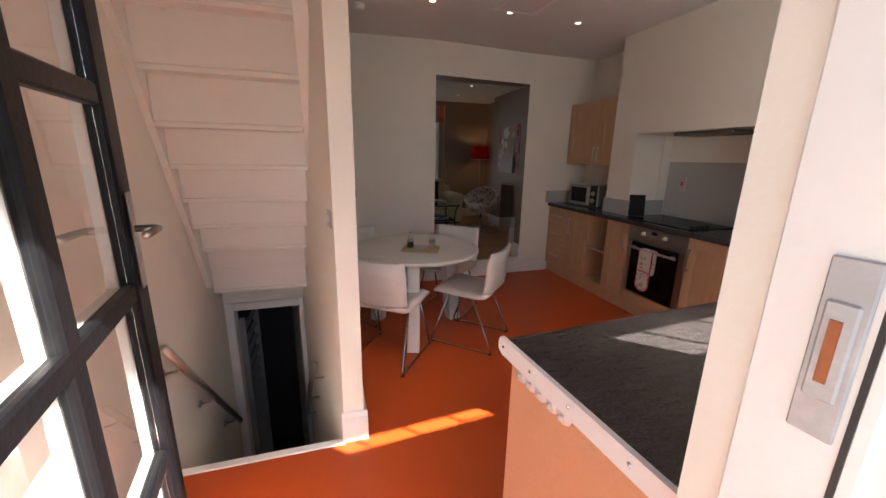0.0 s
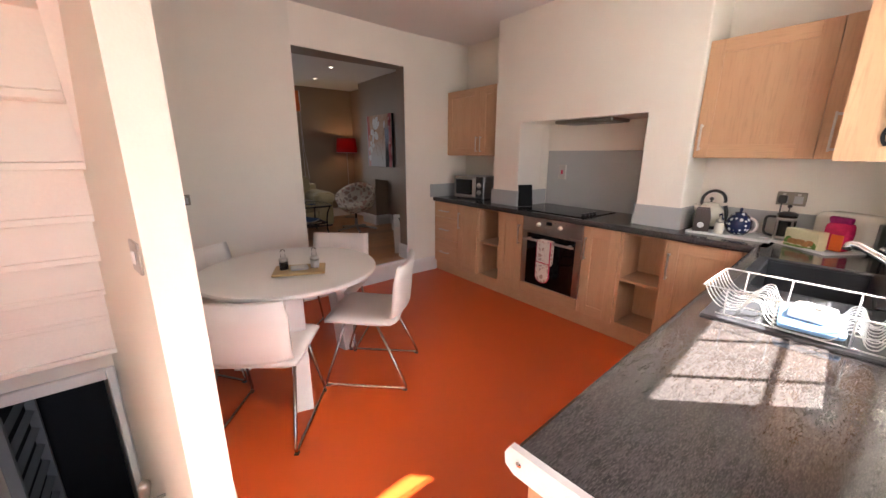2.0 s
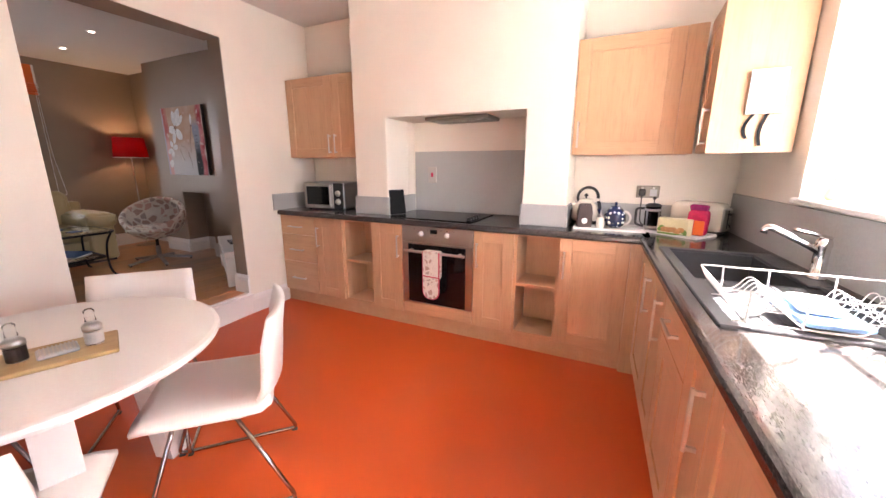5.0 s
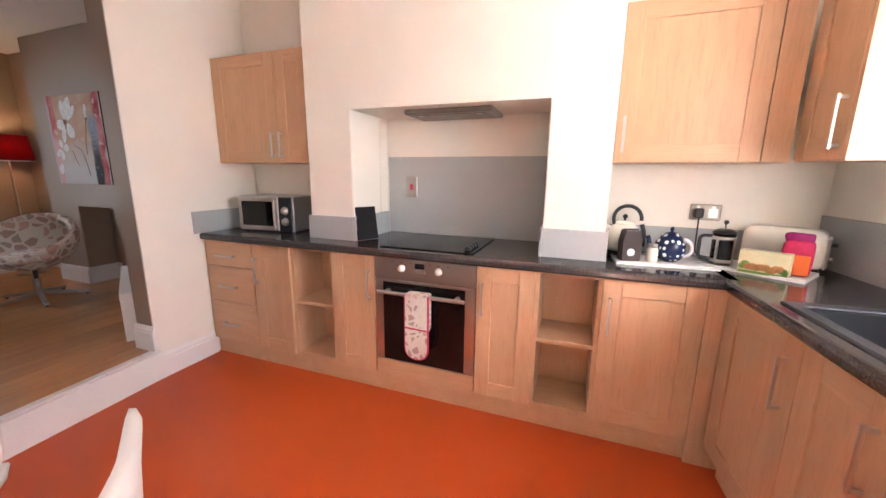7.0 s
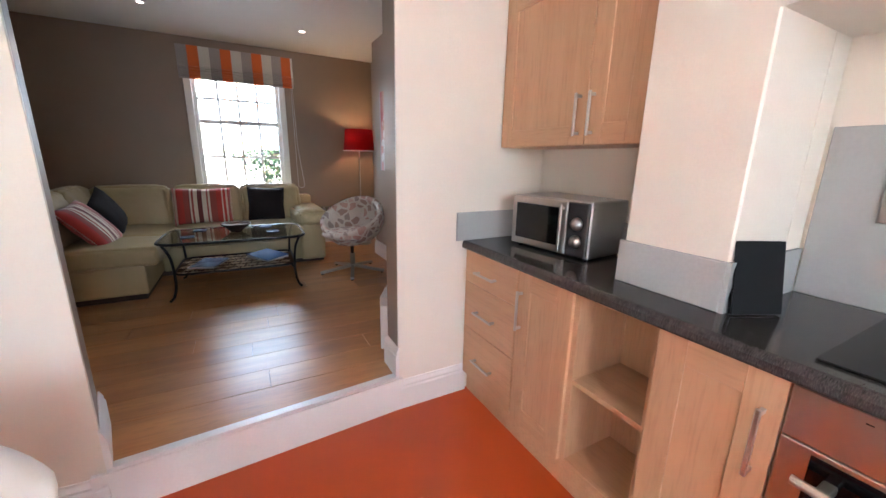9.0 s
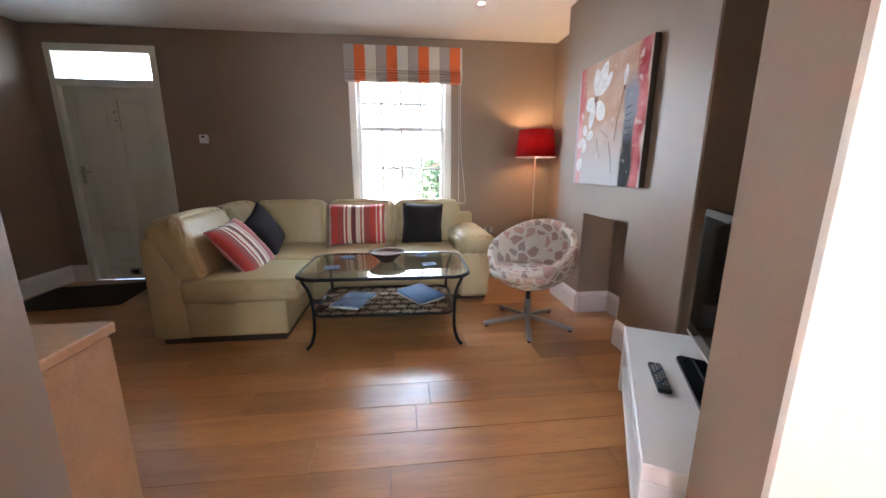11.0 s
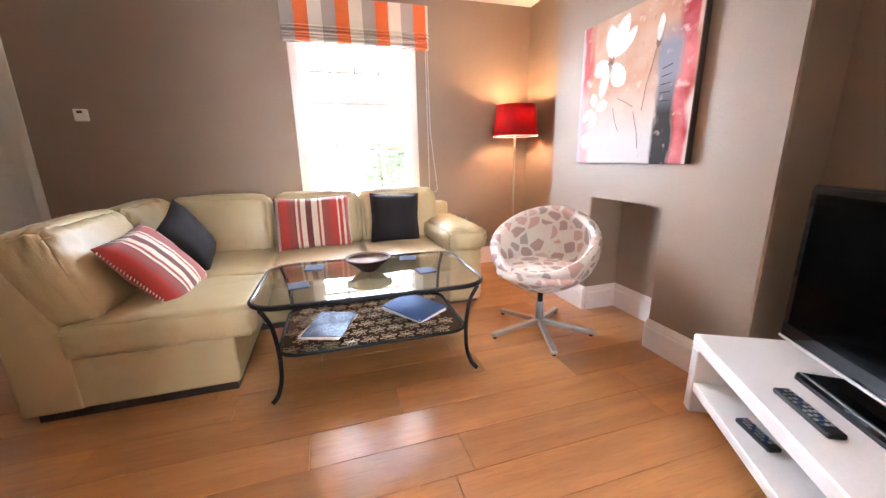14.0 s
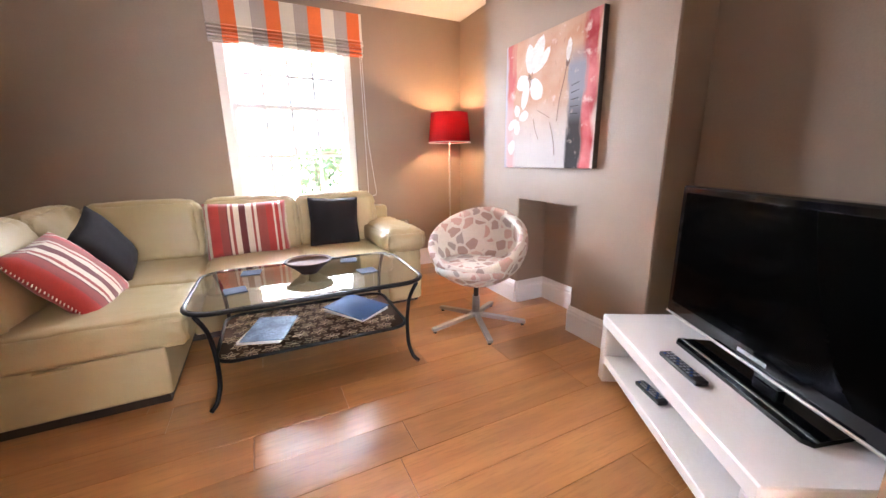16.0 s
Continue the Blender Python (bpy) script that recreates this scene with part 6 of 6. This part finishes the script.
# coffee table
ct = thing("coffee_table", pose(2.127, 6.755, LF, 0, 0, -1.5), "black iron coffee table with a glass top and a lattice shelf", "coffee table")
TW, TD, TZ = 1.11, 0.70, 0.478


def ring_of(w, d, z, r, n=6):
    pts = []
    for cx, cy, a0 in ((w / 2 - r, d / 2 - r, 0), (-w / 2 + r, d / 2 - r, 90), (-w / 2 + r, -d / 2 + r, 180), (w / 2 - r, -d / 2 + r, 270)):
        pts += [(cx + r * math.cos(radians(a0 + 90 * k / n)), cy + r * math.sin(radians(a0 + 90 * k / n)), z) for k in range(n + 1)]
    return pts


part("glass_top", prism([p[:2] for p in ring_of(TW - 0.02, TD - 0.02, 0, 0.12)], 0.008, "z"), M_TGLASS, ct, "clear glass top", at=pose(0, 0, TZ))
part("top_frame", tube(ring_of(TW, TD, TZ - 0.002, 0.13), 0.011, 8, closed=True), M_IRON, ct, smooth=True)
for sx in (-1, 1):
    for sy in (-1, 1):
        run = [(sx * 0.50, sy * 0.33, TZ - 0.01), (sx * 0.465, sy * 0.30, 0.38), (sx * 0.452, sy * 0.285, 0.24), (sx * 0.455, sy * 0.29, 0.10), (sx * 0.475, sy * 0.31, 0.03), (sx * 0.50, sy * 0.335, 0.009)]
        part("leg", tube(rounded(run, 0.08), 0.0105, 8), M_IRON, ct, smooth=True)
part("shelf_frame", tube(ring_of(0.93, 0.59, 0.215, 0.09), 0.009, 8, closed=True), M_IRON, ct, smooth=True)
# added brown sheet stands for the shaded floor seen through the lattice
part("floor_shade_sheet", prism([p[:2] for p in ring_of(0.92, 0.58, 0, 0.09)], 0.004, "z"), mat("brown for shaded floor", (0.075, 0.042, 0.024), 0.9, spec=0.15), ct, at=pose(0, 0, 0.205))
bm, cell = bmesh.new(), 0.094
for i in range(9):
    for j in range(6):
        cx, cy = -0.415 + cell * (i + 0.5 * (j % 2)), -0.235 + cell * j
        if abs(cx) > 0.42:
            continue
        for k in range(6):
            a = radians(60 * k + 15)
            c, s = math.cos(a), math.sin(a)
            tube([(cx, cy, 0.212), (cx + 0.027 * c - 0.010 * s, cy + 0.027 * s + 0.010 * c, 0.212), (cx + 0.046 * c, cy + 0.046 * s, 0.212), (cx + 0.027 * c + 0.010 * s, cy + 0.027 * s - 0.010 * c, 0.212)], 0.0018, 4, bm, closed=True)
lat = part("lattice", bm, mat("bronze wire", (0.66, 0.52, 0.36), 0.32, 0.8), ct, "bronze wire petals")
tagged(lat, kind="stuff")
CT = ct.matrix_basis
bowl = thing("wooden_bowl", CT @ pose(0.0, 0.06, TZ + 0.008), "dark wooden bowl on the glass table", "bowl")
part("bowl", turned([(0.045, 0), (0.05, 0.006), (0.075, 0.03), (0.125, 0.068), (0.128, 0.074), (0.12, 0.074), (0.07, 0.036), (0.03, 0.016), (0.002, 0.014)], 36), M_BOWL, bowl, smooth=True)
part("inlay", turned([(0.122, 0.0705), (0.115, 0.0745), (0.10, 0.063), (0.095, 0.060)], 36), M_BOWLIN, bowl, "brown wooden rim inlay", smooth=True)
for x, y, a in ((-0.36, -0.10, 10), (-0.30, 0.20, -6), (0.30, -0.06, 8), (0.25, 0.22, -10)):
    solo("coaster", box(-0.05, -0.05, 0, 0.05, 0.05, 0.005, bev=0.001), mat("slate coaster", (0.06, 0.075, 0.12), 0.8, spec=0.2), CT @ pose(x, y, TZ + 0.008, 0, 0, a), "square slate-blue coaster on the glass", "coaster", "coasters")
for k, (dx, a) in enumerate(((0, 12), (0.006, 9), (0.012, 15))):
    mg = solo("magazine", box(-0.105, -0.145, 0, 0.105, 0.145, 0.006, bev=0.001), M_PAPER if k < 2 else mat("magazine cover", (0.20, 0.30, 0.48), 0.25, var=0.6, scale=9), CT @ pose(-0.24 + dx, -0.05, 0.224 + 0.0065 * k, 0, 0, a - 32), "glossy magazine with a blue cover on the table shelf", "magazine", "magazines")
fl = thing("ring_binder", CT @ pose(0.24, 0.02, 0.225, 0, 0, 35), "open blue folder with papers on the table shelf", "folder")
bm = box(-0.112, -0.152, 0, 0.112, 0.152, 0.016, bev=0.003)
part("pages", bm, M_PAPER, fl)
part("cover", moved(box(-0.115, -0.155, 0, 0.115, 0.155, 0.005, bev=0.001), pose(0, 0, 0.024, 3, -3)), M_BLUE, fl)

# swivel tub chair
tc = thing("tub_chair", pose(3.165, 6.70, LF, 0, 0, 222), "round tub chair in leaf-print cloth on a swivel base", "armchair")
R, CZ = 0.328, 0.605


def tub_point(phi, th, r):
    return Vector((r * math.sin(th) * math.cos(phi), r * math.sin(th) * math.sin(phi), CZ - r * 0.95 * math.cos(th)))


bm, NP, NT = bmesh.new(), 40, 14
rows_out, rows_in = [], []
for j in range(NT + 1):
    ro, ri = [], []
    for i in range(NP):
        phi = 2 * math.pi * i / NP
        top = radians(88) - radians(34) * math.cos(phi)
        th = top * j / NT
        lip = 0.018 * math.sin(math.pi * min(1, j / NT))
        ro.append(bm.verts.new(tub_point(phi, max(th, 0.02), R + lip)))
        ri.append(bm.verts.new(tub_point(phi, max(th, 0.02), R - 0.055 + lip)))
    rows_out.append(ro)
    rows_in.append(ri)
for g, flip in ((rows_out, False), (rows_in, True)):
    for a, b in zip(g, g[1:]):
        for i in range(NP):
            q = (a[i], a[(i + 1) % NP], b[(i + 1) % NP], b[i])
            bm.faces.new(q[::-1] if flip else q).smooth = True
mid = []
for i in range(NP):
    phi = 2 * math.pi * i / NP
    top = radians(88) - radians(34) * math.cos(phi)
    mid.append(bm.verts.new(tub_point(phi, top + 0.075, R - 0.028)))
for i in range(NP):
    k = (i + 1) % NP
    bm.faces.new((rows_out[-1][i], rows_out[-1][k], mid[k], mid[i])).smooth = True
    bm.faces.new((mid[i], mid[k], rows_in[-1][k], rows_in[-1][i])).smooth = True
bm.faces.new(rows_out[0][::-1])
bm.faces.new(rows_in[0])
part("shell", bm, M_LEAFY, tc)
part("seat_cushion", puffy(0.46, 0.49, 0.10, 2.6, 10, 0.004), M_LEAFY, tc, at=pose(0.05, 0, 0.365))
part("column", turned([(0.026, 0.075), (0.026, 0.20)], 16), M_GREYM, tc, smooth=True)
part("gas_lift", turned([(0.017, 0.20), (0.017, 0.288), (0.06, 0.288), (0.06, 0.303)], 16), M_BLACK, tc)
part("hub", turned([(0.038, 0.055), (0.04, 0.07), (0.028, 0.085)], 16), M_GREYM, tc, smooth=True)
for k in range(5):
    bm = prism([(0.02, 0.052), (0.33, 0.012), (0.335, 0.018), (0.335, 0.036), (0.02, 0.082)], 0.034)
    bmesh.ops.bevel(bm, geom=bm.edges[:], offset=0.004, segments=2, affect="EDGES", profile=0.5)
    leg = part("star_leg", moved(bm, pose(0, -0.017, 0)), M_GREYM, tc, at=pose(0, 0, 0, 0, 0, 72 * k + 32))
    part("glide", turned([(0.012, 0), (0.012, 0.012)], 10), M_BLACK, leg, at=pose(0.315, 0, 0))

# floor lamp in the corner
fl = thing("floor_lamp", pose(3.63, 7.97, LF), "floor lamp with a red drum shade, lit", "floor lamp")
part("base", turned([(0.13, 0), (0.13, 0.012), (0.10, 0.02), (0.016, 0.028)], 28), M_STEEL, fl, smooth=True)
part("pole", turned([(0.009, 0.02), (0.009, 1.42)], 10), M_STEEL, fl, smooth=True)
prof = [(0.202, 1.258), (0.175, 1.53), (0.1735, 1.53), (0.2005, 1.258)]
bm, seg = bmesh.new(), 36
rings = [[bm.verts.new((r * math.cos(2 * math.pi * k / seg), r * math.sin(2 * math.pi * k / seg), z)) for k in range(seg)] for r, z in prof]
for a, b in zip(rings, rings[1:] + rings[:1]):
    for k in range(seg):
        bm.faces.new((a[k], a[(k + 1) % seg], b[(k + 1) % seg], b[k])).smooth = True
part("shade", bm, M_SHADE, fl, "red cloth drum shade")
# white ring added to give the shade's lower rim its lamplit look
part("lit_rim_ring", tube([(0.2025 * math.cos(2 * math.pi * k / 32), 0.2025 * math.sin(2 * math.pi * k / 32), 1.262) for k in range(32)], 0.0045, 6, closed=True), M_PAPER, fl, "white ring standing for the lit lower rim of the shade", smooth=True)
part("bulb", turned([(0.012, 1.37), (0.02, 1.385), (0.03, 1.41), (0.026, 1.435), (0.008, 1.45)], 14), M_BULB, fl, smooth=True)
part("shade_ring", tube([(-0.174, 0, 1.51), (0, 0, 1.47), (0.174, 0, 1.51)], 0.002, 5), M_STEEL, fl)
bulb = new("floor_lamp_light", bpy.data.lights.new("floor_lamp_light", "POINT"))
bulb.data.energy, bulb.data.color, bulb.data.shadow_soft_size = 0.85, (1.0, 0.62, 0.30), 0.04
bulb.location = (3.63, 7.97, LF + 1.425)

# painting over the hearth
pc = thing("flower_painting", Matrix.Translation((CB - 0.02, 6.615, 1.645)) @ pose(0, 0, 0, 0, 0, -90), "unframed canvas of white flowers on peach and crimson", "painting")
part("canvas", box(-0.415, -0.018, -0.41, 0.415, 0.018, 0.41, bev=0.003), M_CANVAS, pc)
part("edge", box(0.4155, -0.017, -0.409, 0.419, 0.018, 0.409), M_DARKWOOD, pc, "dark painted canvas edge")


def petal(cx, cz, a, length, width, k, cup=0.0):
    """A broad brushed petal from its root, wider towards the tip."""
    left, right = [], []
    for i in range(11):
        t = i / 10
        w = width * math.sin(math.pi * min(1.0, 0.06 + 0.94 * t) ** 1.25) ** 0.62
        bow = cup * math.sin(math.pi * t)
        right.append((w + bow + 0.004 * noise.noise(Vector((t * 5, k, 0))), t * length))
        left.append((-w * 0.92 + bow + 0.004 * noise.noise(Vector((t * 5, k, 4))), t * length))
    bm = prism(right + left[-2:0:-1], 0.0012)
    return moved(bm, Matrix.Translation((cx, -0.0194 - 0.0003 * k, cz)) @ pose(0, 0, 0, 0, a, 0))


BLOOM = [(-0.148, 0.185, -5, 0.185, 0.048, 0.0), (-0.125, 0.185, 24, 0.225, 0.054, -0.008), (-0.11, 0.19, 50, 0.185, 0.034, 0.008), (-0.13, 0.155, 142, 0.165, 0.058, 0.006), (-0.165, 0.165, 252, 0.125, 0.050, 0.0), (-0.155, 0.15, 197, 0.185, 0.038, 0.006)]
SPRIG = [(-0.265, -0.07, -12, 0.085, 0.032, 0.0), (-0.25, -0.08, 76, 0.105, 0.034, 0.0), (-0.275, -0.085, 238, 0.11, 0.030, 0.0), (-0.262, -0.09, 184, 0.10, 0.034, 0.0), (-0.30, -0.22, 200, 0.11, 0.04, 0.01)]
for k, (cx, cz, a, ln, w, cup) in enumerate(BLOOM + SPRIG + [(0.185, 0.19, 6, 0.125, 0.021, 0.0)]):
    part("petal", petal(cx, cz, a, ln, w, k, cup), M_PETAL, pc)
for run in ([(0.185, 0.20), (0.165, 0.10), (0.135, 0.0), (0.12, -0.13)], [(-0.065, -0.045), (0.0, -0.075), (0.055, -0.105)], [(0.06, -0.13), (0.10, -0.24), (0.115, -0.33)], [(-0.10, -0.09), (-0.075, -0.17), (-0.04, -0.23)], [(-0.148, 0.10), (-0.16, 0.19)], [(-0.14, 0.11), (-0.125, 0.19)]):
    part("stem", tube([(x, -0.0212, z) for x, z in run], 0.0018, 5), M_STEM, pc)
part("bud_cup", moved(turned([(0.004, -0.02), (0.012, 0.0), (0.006, 0.035)], 8), pose(0.183, -0.019, 0.185) @ Matrix.Diagonal((1.3, 0.2, 1, 1))), M_STEM, pc)
rng = random.Random(3)
for k in range(9):
    a = k * 0.7
    part("stamen", moved(turned([(0.0045, 0), (0.003, 0.003)], 7), pose(-0.145 + 0.02 * math.cos(a) * rng.random(), -0.0235, 0.165 + 0.02 * math.sin(a) * rng.random(), 90)), M_STEM, pc)
for dz in range(5):
    part("brush_stroke", moved(box(-0.028, -0.001, -0.0018, 0.03, 0.001, 0.0018), pose(0.255, -0.0205, 0.06 - 0.04 * dz, 0, -12 + 4 * dz)), M_IRON, pc)

# roman blind and its cords
bl = thing("roman_blind", pose(2.30, LY1 - 0.045, 0), "roman blind in orange, ivory and grey bands, drawn up", "blind")
BW = 0.592
part("cloth", box(-BW, -0.012, 2.19, BW, 0.0, 2.535, bev=0.003), M_BLIND, bl)
for k in range(5):
    z, out = 2.322 - 0.027 * k, 0.006 * k
    prof = [(0.0, z), (-0.012 - out, z - 0.001), (-0.026 - out, z - 0.008), (-0.032 - out, z - 0.017), (-0.026 - out, z - 0.0245), (-0.008 - out * 0.5, z - 0.019), (0.0, z - 0.017)]
    part("fold", moved(prism(prof, 2 * BW - 0.006 * k, "x"), pose(-BW + 0.003 * k, -0.006, 0.003 * math.sin(k * 2.1), 0, 0.12 * math.sin(k * 1.7))), M_BLIND, bl)
part("head_rail", box(-BW + 0.01, 0.0, 2.49, BW - 0.01, 0.04, 2.53), M_WHITE, bl)
part("cord", tube(rounded([(BW - 0.02, -0.03, 2.22), (BW - 0.005, -0.025, 1.5), (BW + 0.055, -0.02, 0.97), (BW - 0.025, -0.02, 0.97), (BW - 0.035, -0.03, 2.22)], 0.06), 0.0022, 5), M_PAPER, bl, "white pull cord", smooth=True)

# thermostat, sockets
th = thing("thermostat", pose(0.30, LY1 - 0.001, 1.63), "small white room thermostat on the taupe wall", "thermostat")
part("case", box(-0.042, -0.024, -0.042, 0.042, 0, 0.042, bev=0.006), M_WHITE, th)
part("display", box(-0.018, -0.026, 0.012, 0.014, -0.0235, 0.03), M_BLACK, th)
socket(pose(3.22, LY1 - 0.001, 0.66), "steel double socket beside the sofa arm")
socket(pose(3.32, LY1 - 0.001, 0.50), "steel double socket beside the sofa arm")

# television and its stand, turned towards the sofa
a = math.degrees(math.atan2(-0.868, -0.497))
ST = Matrix.Translation((3.385, 5.855, LF)) @ pose(0, 0, 0, 0, 0, a)  # x along the front, y into the room's corner side
st = thing("tv_stand", ST, "low white gloss television stand with an open shelf", "tv stand")
SL, SD, SH = 1.00, 0.43, 0.346
part("top", box(0, 0, SH - 0.055, SL, SD, SH, bev=0.005), M_WHITE, st)
part("side", box(0, 0.001, 0, 0.055, SD - 0.001, SH - 0.0555, bev=0.004), M_WHITE, st)
part("side", box(SL - 0.055, 0.001, 0, SL, SD - 0.001, SH - 0.0555, bev=0.004), M_WHITE, st)
part("shelf", box(0.0555, 0.002, 0.105, SL - 0.0555, SD - 0.002, 0.145, bev=0.003), M_WHITE, st)
part("back", box(0.0555, SD - 0.02, 0.146, SL - 0.0555, SD - 0.005, SH - 0.0555), M_WHITE, st)
tv = thing("television", ST @ pose(0.09, 0.285, SH, 0, 0, 2.5), "large black flat television on a gloss foot", "television")
part("foot", prism([(0.02, 0.0), (0.57, 0.0), (0.59, 0.02), (0.55, 0.22), (0.04, 0.22), (0.0, 0.02)], 0.014, "z"), M_BLACKGL, tv, at=pose(0.19, -0.11, 0.002))
part("neck", box(0.46, 0.0, 0.016, 0.56, 0.03, 0.09, bev=0.004), M_BLACK, tv)
bez = part("bezel", box(-0.02, -0.025, 0.055, 1.04, 0.03, 0.63, bev=0.008), M_BLACKGL, tv)
part("screen", box(0.015, -0.0275, 0.115, 1.005, -0.024, 0.60), M_SCREEN, bez)
part("trim", box(-0.018, -0.0285, 0.052, 1.038, -0.022, 0.062, bev=0.002), M_STEEL, bez)
part("badge", box(0.41, -0.027, 0.082, 0.53, -0.0245, 0.096), M_GREYM, bez)


def remote(m, length, w):
    ob = thing("remote_control", m, "black remote control with grey buttons on the stand", "remote control", "remote controls")
    part("case", box(-length / 2, -w / 2, 0, length / 2, w / 2, 0.018, bev=0.006, seg=2), M_BLACK, ob)
    for i in range(9):
        for j in range(3):
            part("button", box(-length * 0.42 + i * length * 0.09, (j - 1) * w * 0.28 - 0.004, 0.0175, -length * 0.42 + i * length * 0.09 + 0.009, (j - 1) * w * 0.28 + 0.004, 0.0205), M_GREYM if (i + j) % 4 else M_BLUE, ob)
    return ob


remote(ST @ pose(0.50, 0.10, SH, 0, 0, 4), 0.21, 0.048)
remote(ST @ pose(0.36, 0.08, 0.145, 0, 0, 10), 0.15, 0.045)
mp = solo("media_player", box(-0.16, -0.10, 0, 0.16, 0.10, 0.04, bev=0.004), M_BLACK, ST @ pose(0.62, 0.29, 0.145), "slim black media player on the stand's shelf", "media player")

sb = thing("sideboard", pose(0.68, FAR + 0.225, LF), "oak sideboard against the wall beside the opening", "sideboard")
part("body", box(0, 0, 0.04, 0.78, 0.30, 0.715, bev=0.004), M_OAKX, sb)
part("top", box(-0.01, -0.003, 0.716, 0.79, 0.315, 0.745, bev=0.004), M_OAKX, sb)
for x in (0.02, 0.70):
    for y in (0.02, 0.22):
        part("foot", box(x, y, 0, x + 0.06, y + 0.06, 0.039), M_OAKZ, sb)
part("door", box(0.01, 0.301, 0.05, 0.388, 0.318, 0.70, bev=0.003), M_OAKZ, sb)
part("door", box(0.392, 0.301, 0.05, 0.77, 0.318, 0.70, bev=0.003), M_OAKZ, sb)
solo("door_mat", box(-0.42, -0.33, 0, 0.42, 0.33, 0.016, bev=0.006), M_MATT, pose(-0.63, 7.72, LF, 0, 0, 8), "dark coir door mat inside the front door", "door mat")

# ---------------------------------------------------------------- outdoors at the front and back
garden = thing("white_house", pose(0, 24, -0.25), "pale rendered house across the street", "house")
part("wall", box(-9, 0, 0, 13, 6, 6.2), M_RENDER, garden)
part("roof", prism([(-9.5, 6.2), (13.5, 6.2), (13.5, 6.4), (2, 9.0), (-9.5, 6.4)], 6.6), M_ROOF, garden, at=pose(0, -0.3, 0))
for x in (-7, -3.5, 0, 3.5, 7, 10.5):
    for z in (0.9, 3.7):
        w = part("window", box(x, -0.04, z, x + 1.0, 0.02, z + 1.5), M_WHITE, garden)
        part("pane", box(x + 0.08, -0.05, z + 0.08, x + 0.92, -0.038, z + 1.42), M_CURTAIN, w)
wl = structure("wall_front_garden", box(-8, 10.9, -0.25, 10, 11.12, 0.7), mat("red garden brick", (0.34, 0.15, 0.09), 0.85, var=0.25, scale=14), "low red brick garden wall")


def tree(m, height, spread, seed, label):
    rng = random.Random(seed)
    ob = thing("tree", m, label, "tree", "front garden trees")
    bm = bmesh.new()
    tips = []
    trunk = [(0.05 * math.sin(k), 0.04 * math.cos(2 * k), height * 0.5 * k / 5) for k in range(6)]
    for k in range(5):
        tube(trunk[k : k + 2], 0.10 - 0.012 * k, 8, bm)
    for k in range(9):
        a, z = rng.random() * 6.28, height * (0.28 + 0.25 * rng.random())
        end = Vector((spread * 0.7 * math.cos(a), spread * 0.7 * math.sin(a), z + height * 0.35 * rng.random()))
        tube([(0, 0, z), end * 0.5 + Vector((0, 0, z * 0.5 + 0.1)), end], 0.03, 6, bm)
        tips += [end, end * 0.6 + Vector((0, 0, z * 0.45))]
    part("trunk", bm, M_BARK, ob)
    verts, faces = [], []
    for tip in tips + [Vector((0, 0, height * 0.75))] * 3:
        for _ in range(150):
            p = tip + Vector((rng.gauss(0, 0.30), rng.gauss(0, 0.30), rng.gauss(0, 0.26))) * spread * 0.8
            e = Euler((rng.random() * 6.3, rng.random() * 6.3, rng.random() * 6.3)).to_matrix()
            s, b = 0.055 + 0.05 * rng.random(), len(verts)
            verts += [p + e @ Vector(q) * s for q in ((-0.5, 0, 0), (0, -0.35, 0.06), (0.6, 0, 0), (0, 0.35, 0.06))]
            faces.append((b, b + 1, b + 2, b + 3))
    me = bpy.data.meshes.new("crown")
    me.from_pydata(verts, [], faces)
    me.materials.append(M_LEAF)
    crown = new("crown", me)
    crown.parent = ob
    tagged(crown, kind="stuff")
    return ob


tree(pose(3.6, 11.9, -0.25), 3.6, 1.5, 3, "young green garden tree beyond the front window")
tree(pose(3.2, 13.6, -0.25), 3.0, 1.3, 8, "young green garden tree beyond the front window")
tree(pose(2.9, 15.6, -0.25), 5.2, 2.0, 12, "leafy garden tree across the street")
tree(pose(4.6, 12.6, -0.25), 4.0, 1.7, 21, "young green garden tree beyond the front window")
# unseen wall above the front, added to keep the sun off the garden trees
structure("wall_upper_storeys", box(-1.35, 8.30, LC + 0.12, 9, 8.55, 8.2), M_RENDER, "unseen upper wall added to shade the front garden")
structure("wall_yard", box(-6, -5.2, -0.25, 9, -5.0, 1.5), M_RENDER, "pale rendered yard wall")

# ---------------------------------------------------------------- oak boards of the living room
BOARD, rng = 0.19, random.Random(11)
shapes = {}
floor = structure("floor_living", moved(prism([(OX0, JY + 0.03), (OX1, FAR + 0.03), (OX1, FAR + 0.2), JF], 0.0185, "z"), pose(0, 0, LF - 0.02)), M_FLOOR, "wide oiled oak floorboards")
y, row = FAR + 0.2, 0
while y < LY1 - 0.01:
    w = min(BOARD, LY1 - y)
    x = LX0 - rng.random() * 1.1
    while x < LX1:
        ln = rng.choice((0.9, 1.2, 1.5))
        x0, x1 = max(x, LX0), min(x + ln, LX1)
        if x1 - x0 > 0.05:
            key = (round(x1 - x0, 3), round(w, 3))
            if key not in shapes:
                me = bpy.data.meshes.new("plank")
                b = box(0.0007, 0.0007, -0.014, key[0] - 0.0007, key[1] - 0.0007, 0, bev=0.001)
                b.to_mesh(me)
                b.free()
                me.materials.append(M_FLOOR)
                shapes[key] = me
            plank = new("plank", shapes[key])
            plank.parent = floor
            plank.location = (x0, y, LF)
        x += ln
    y += BOARD
    row += 1
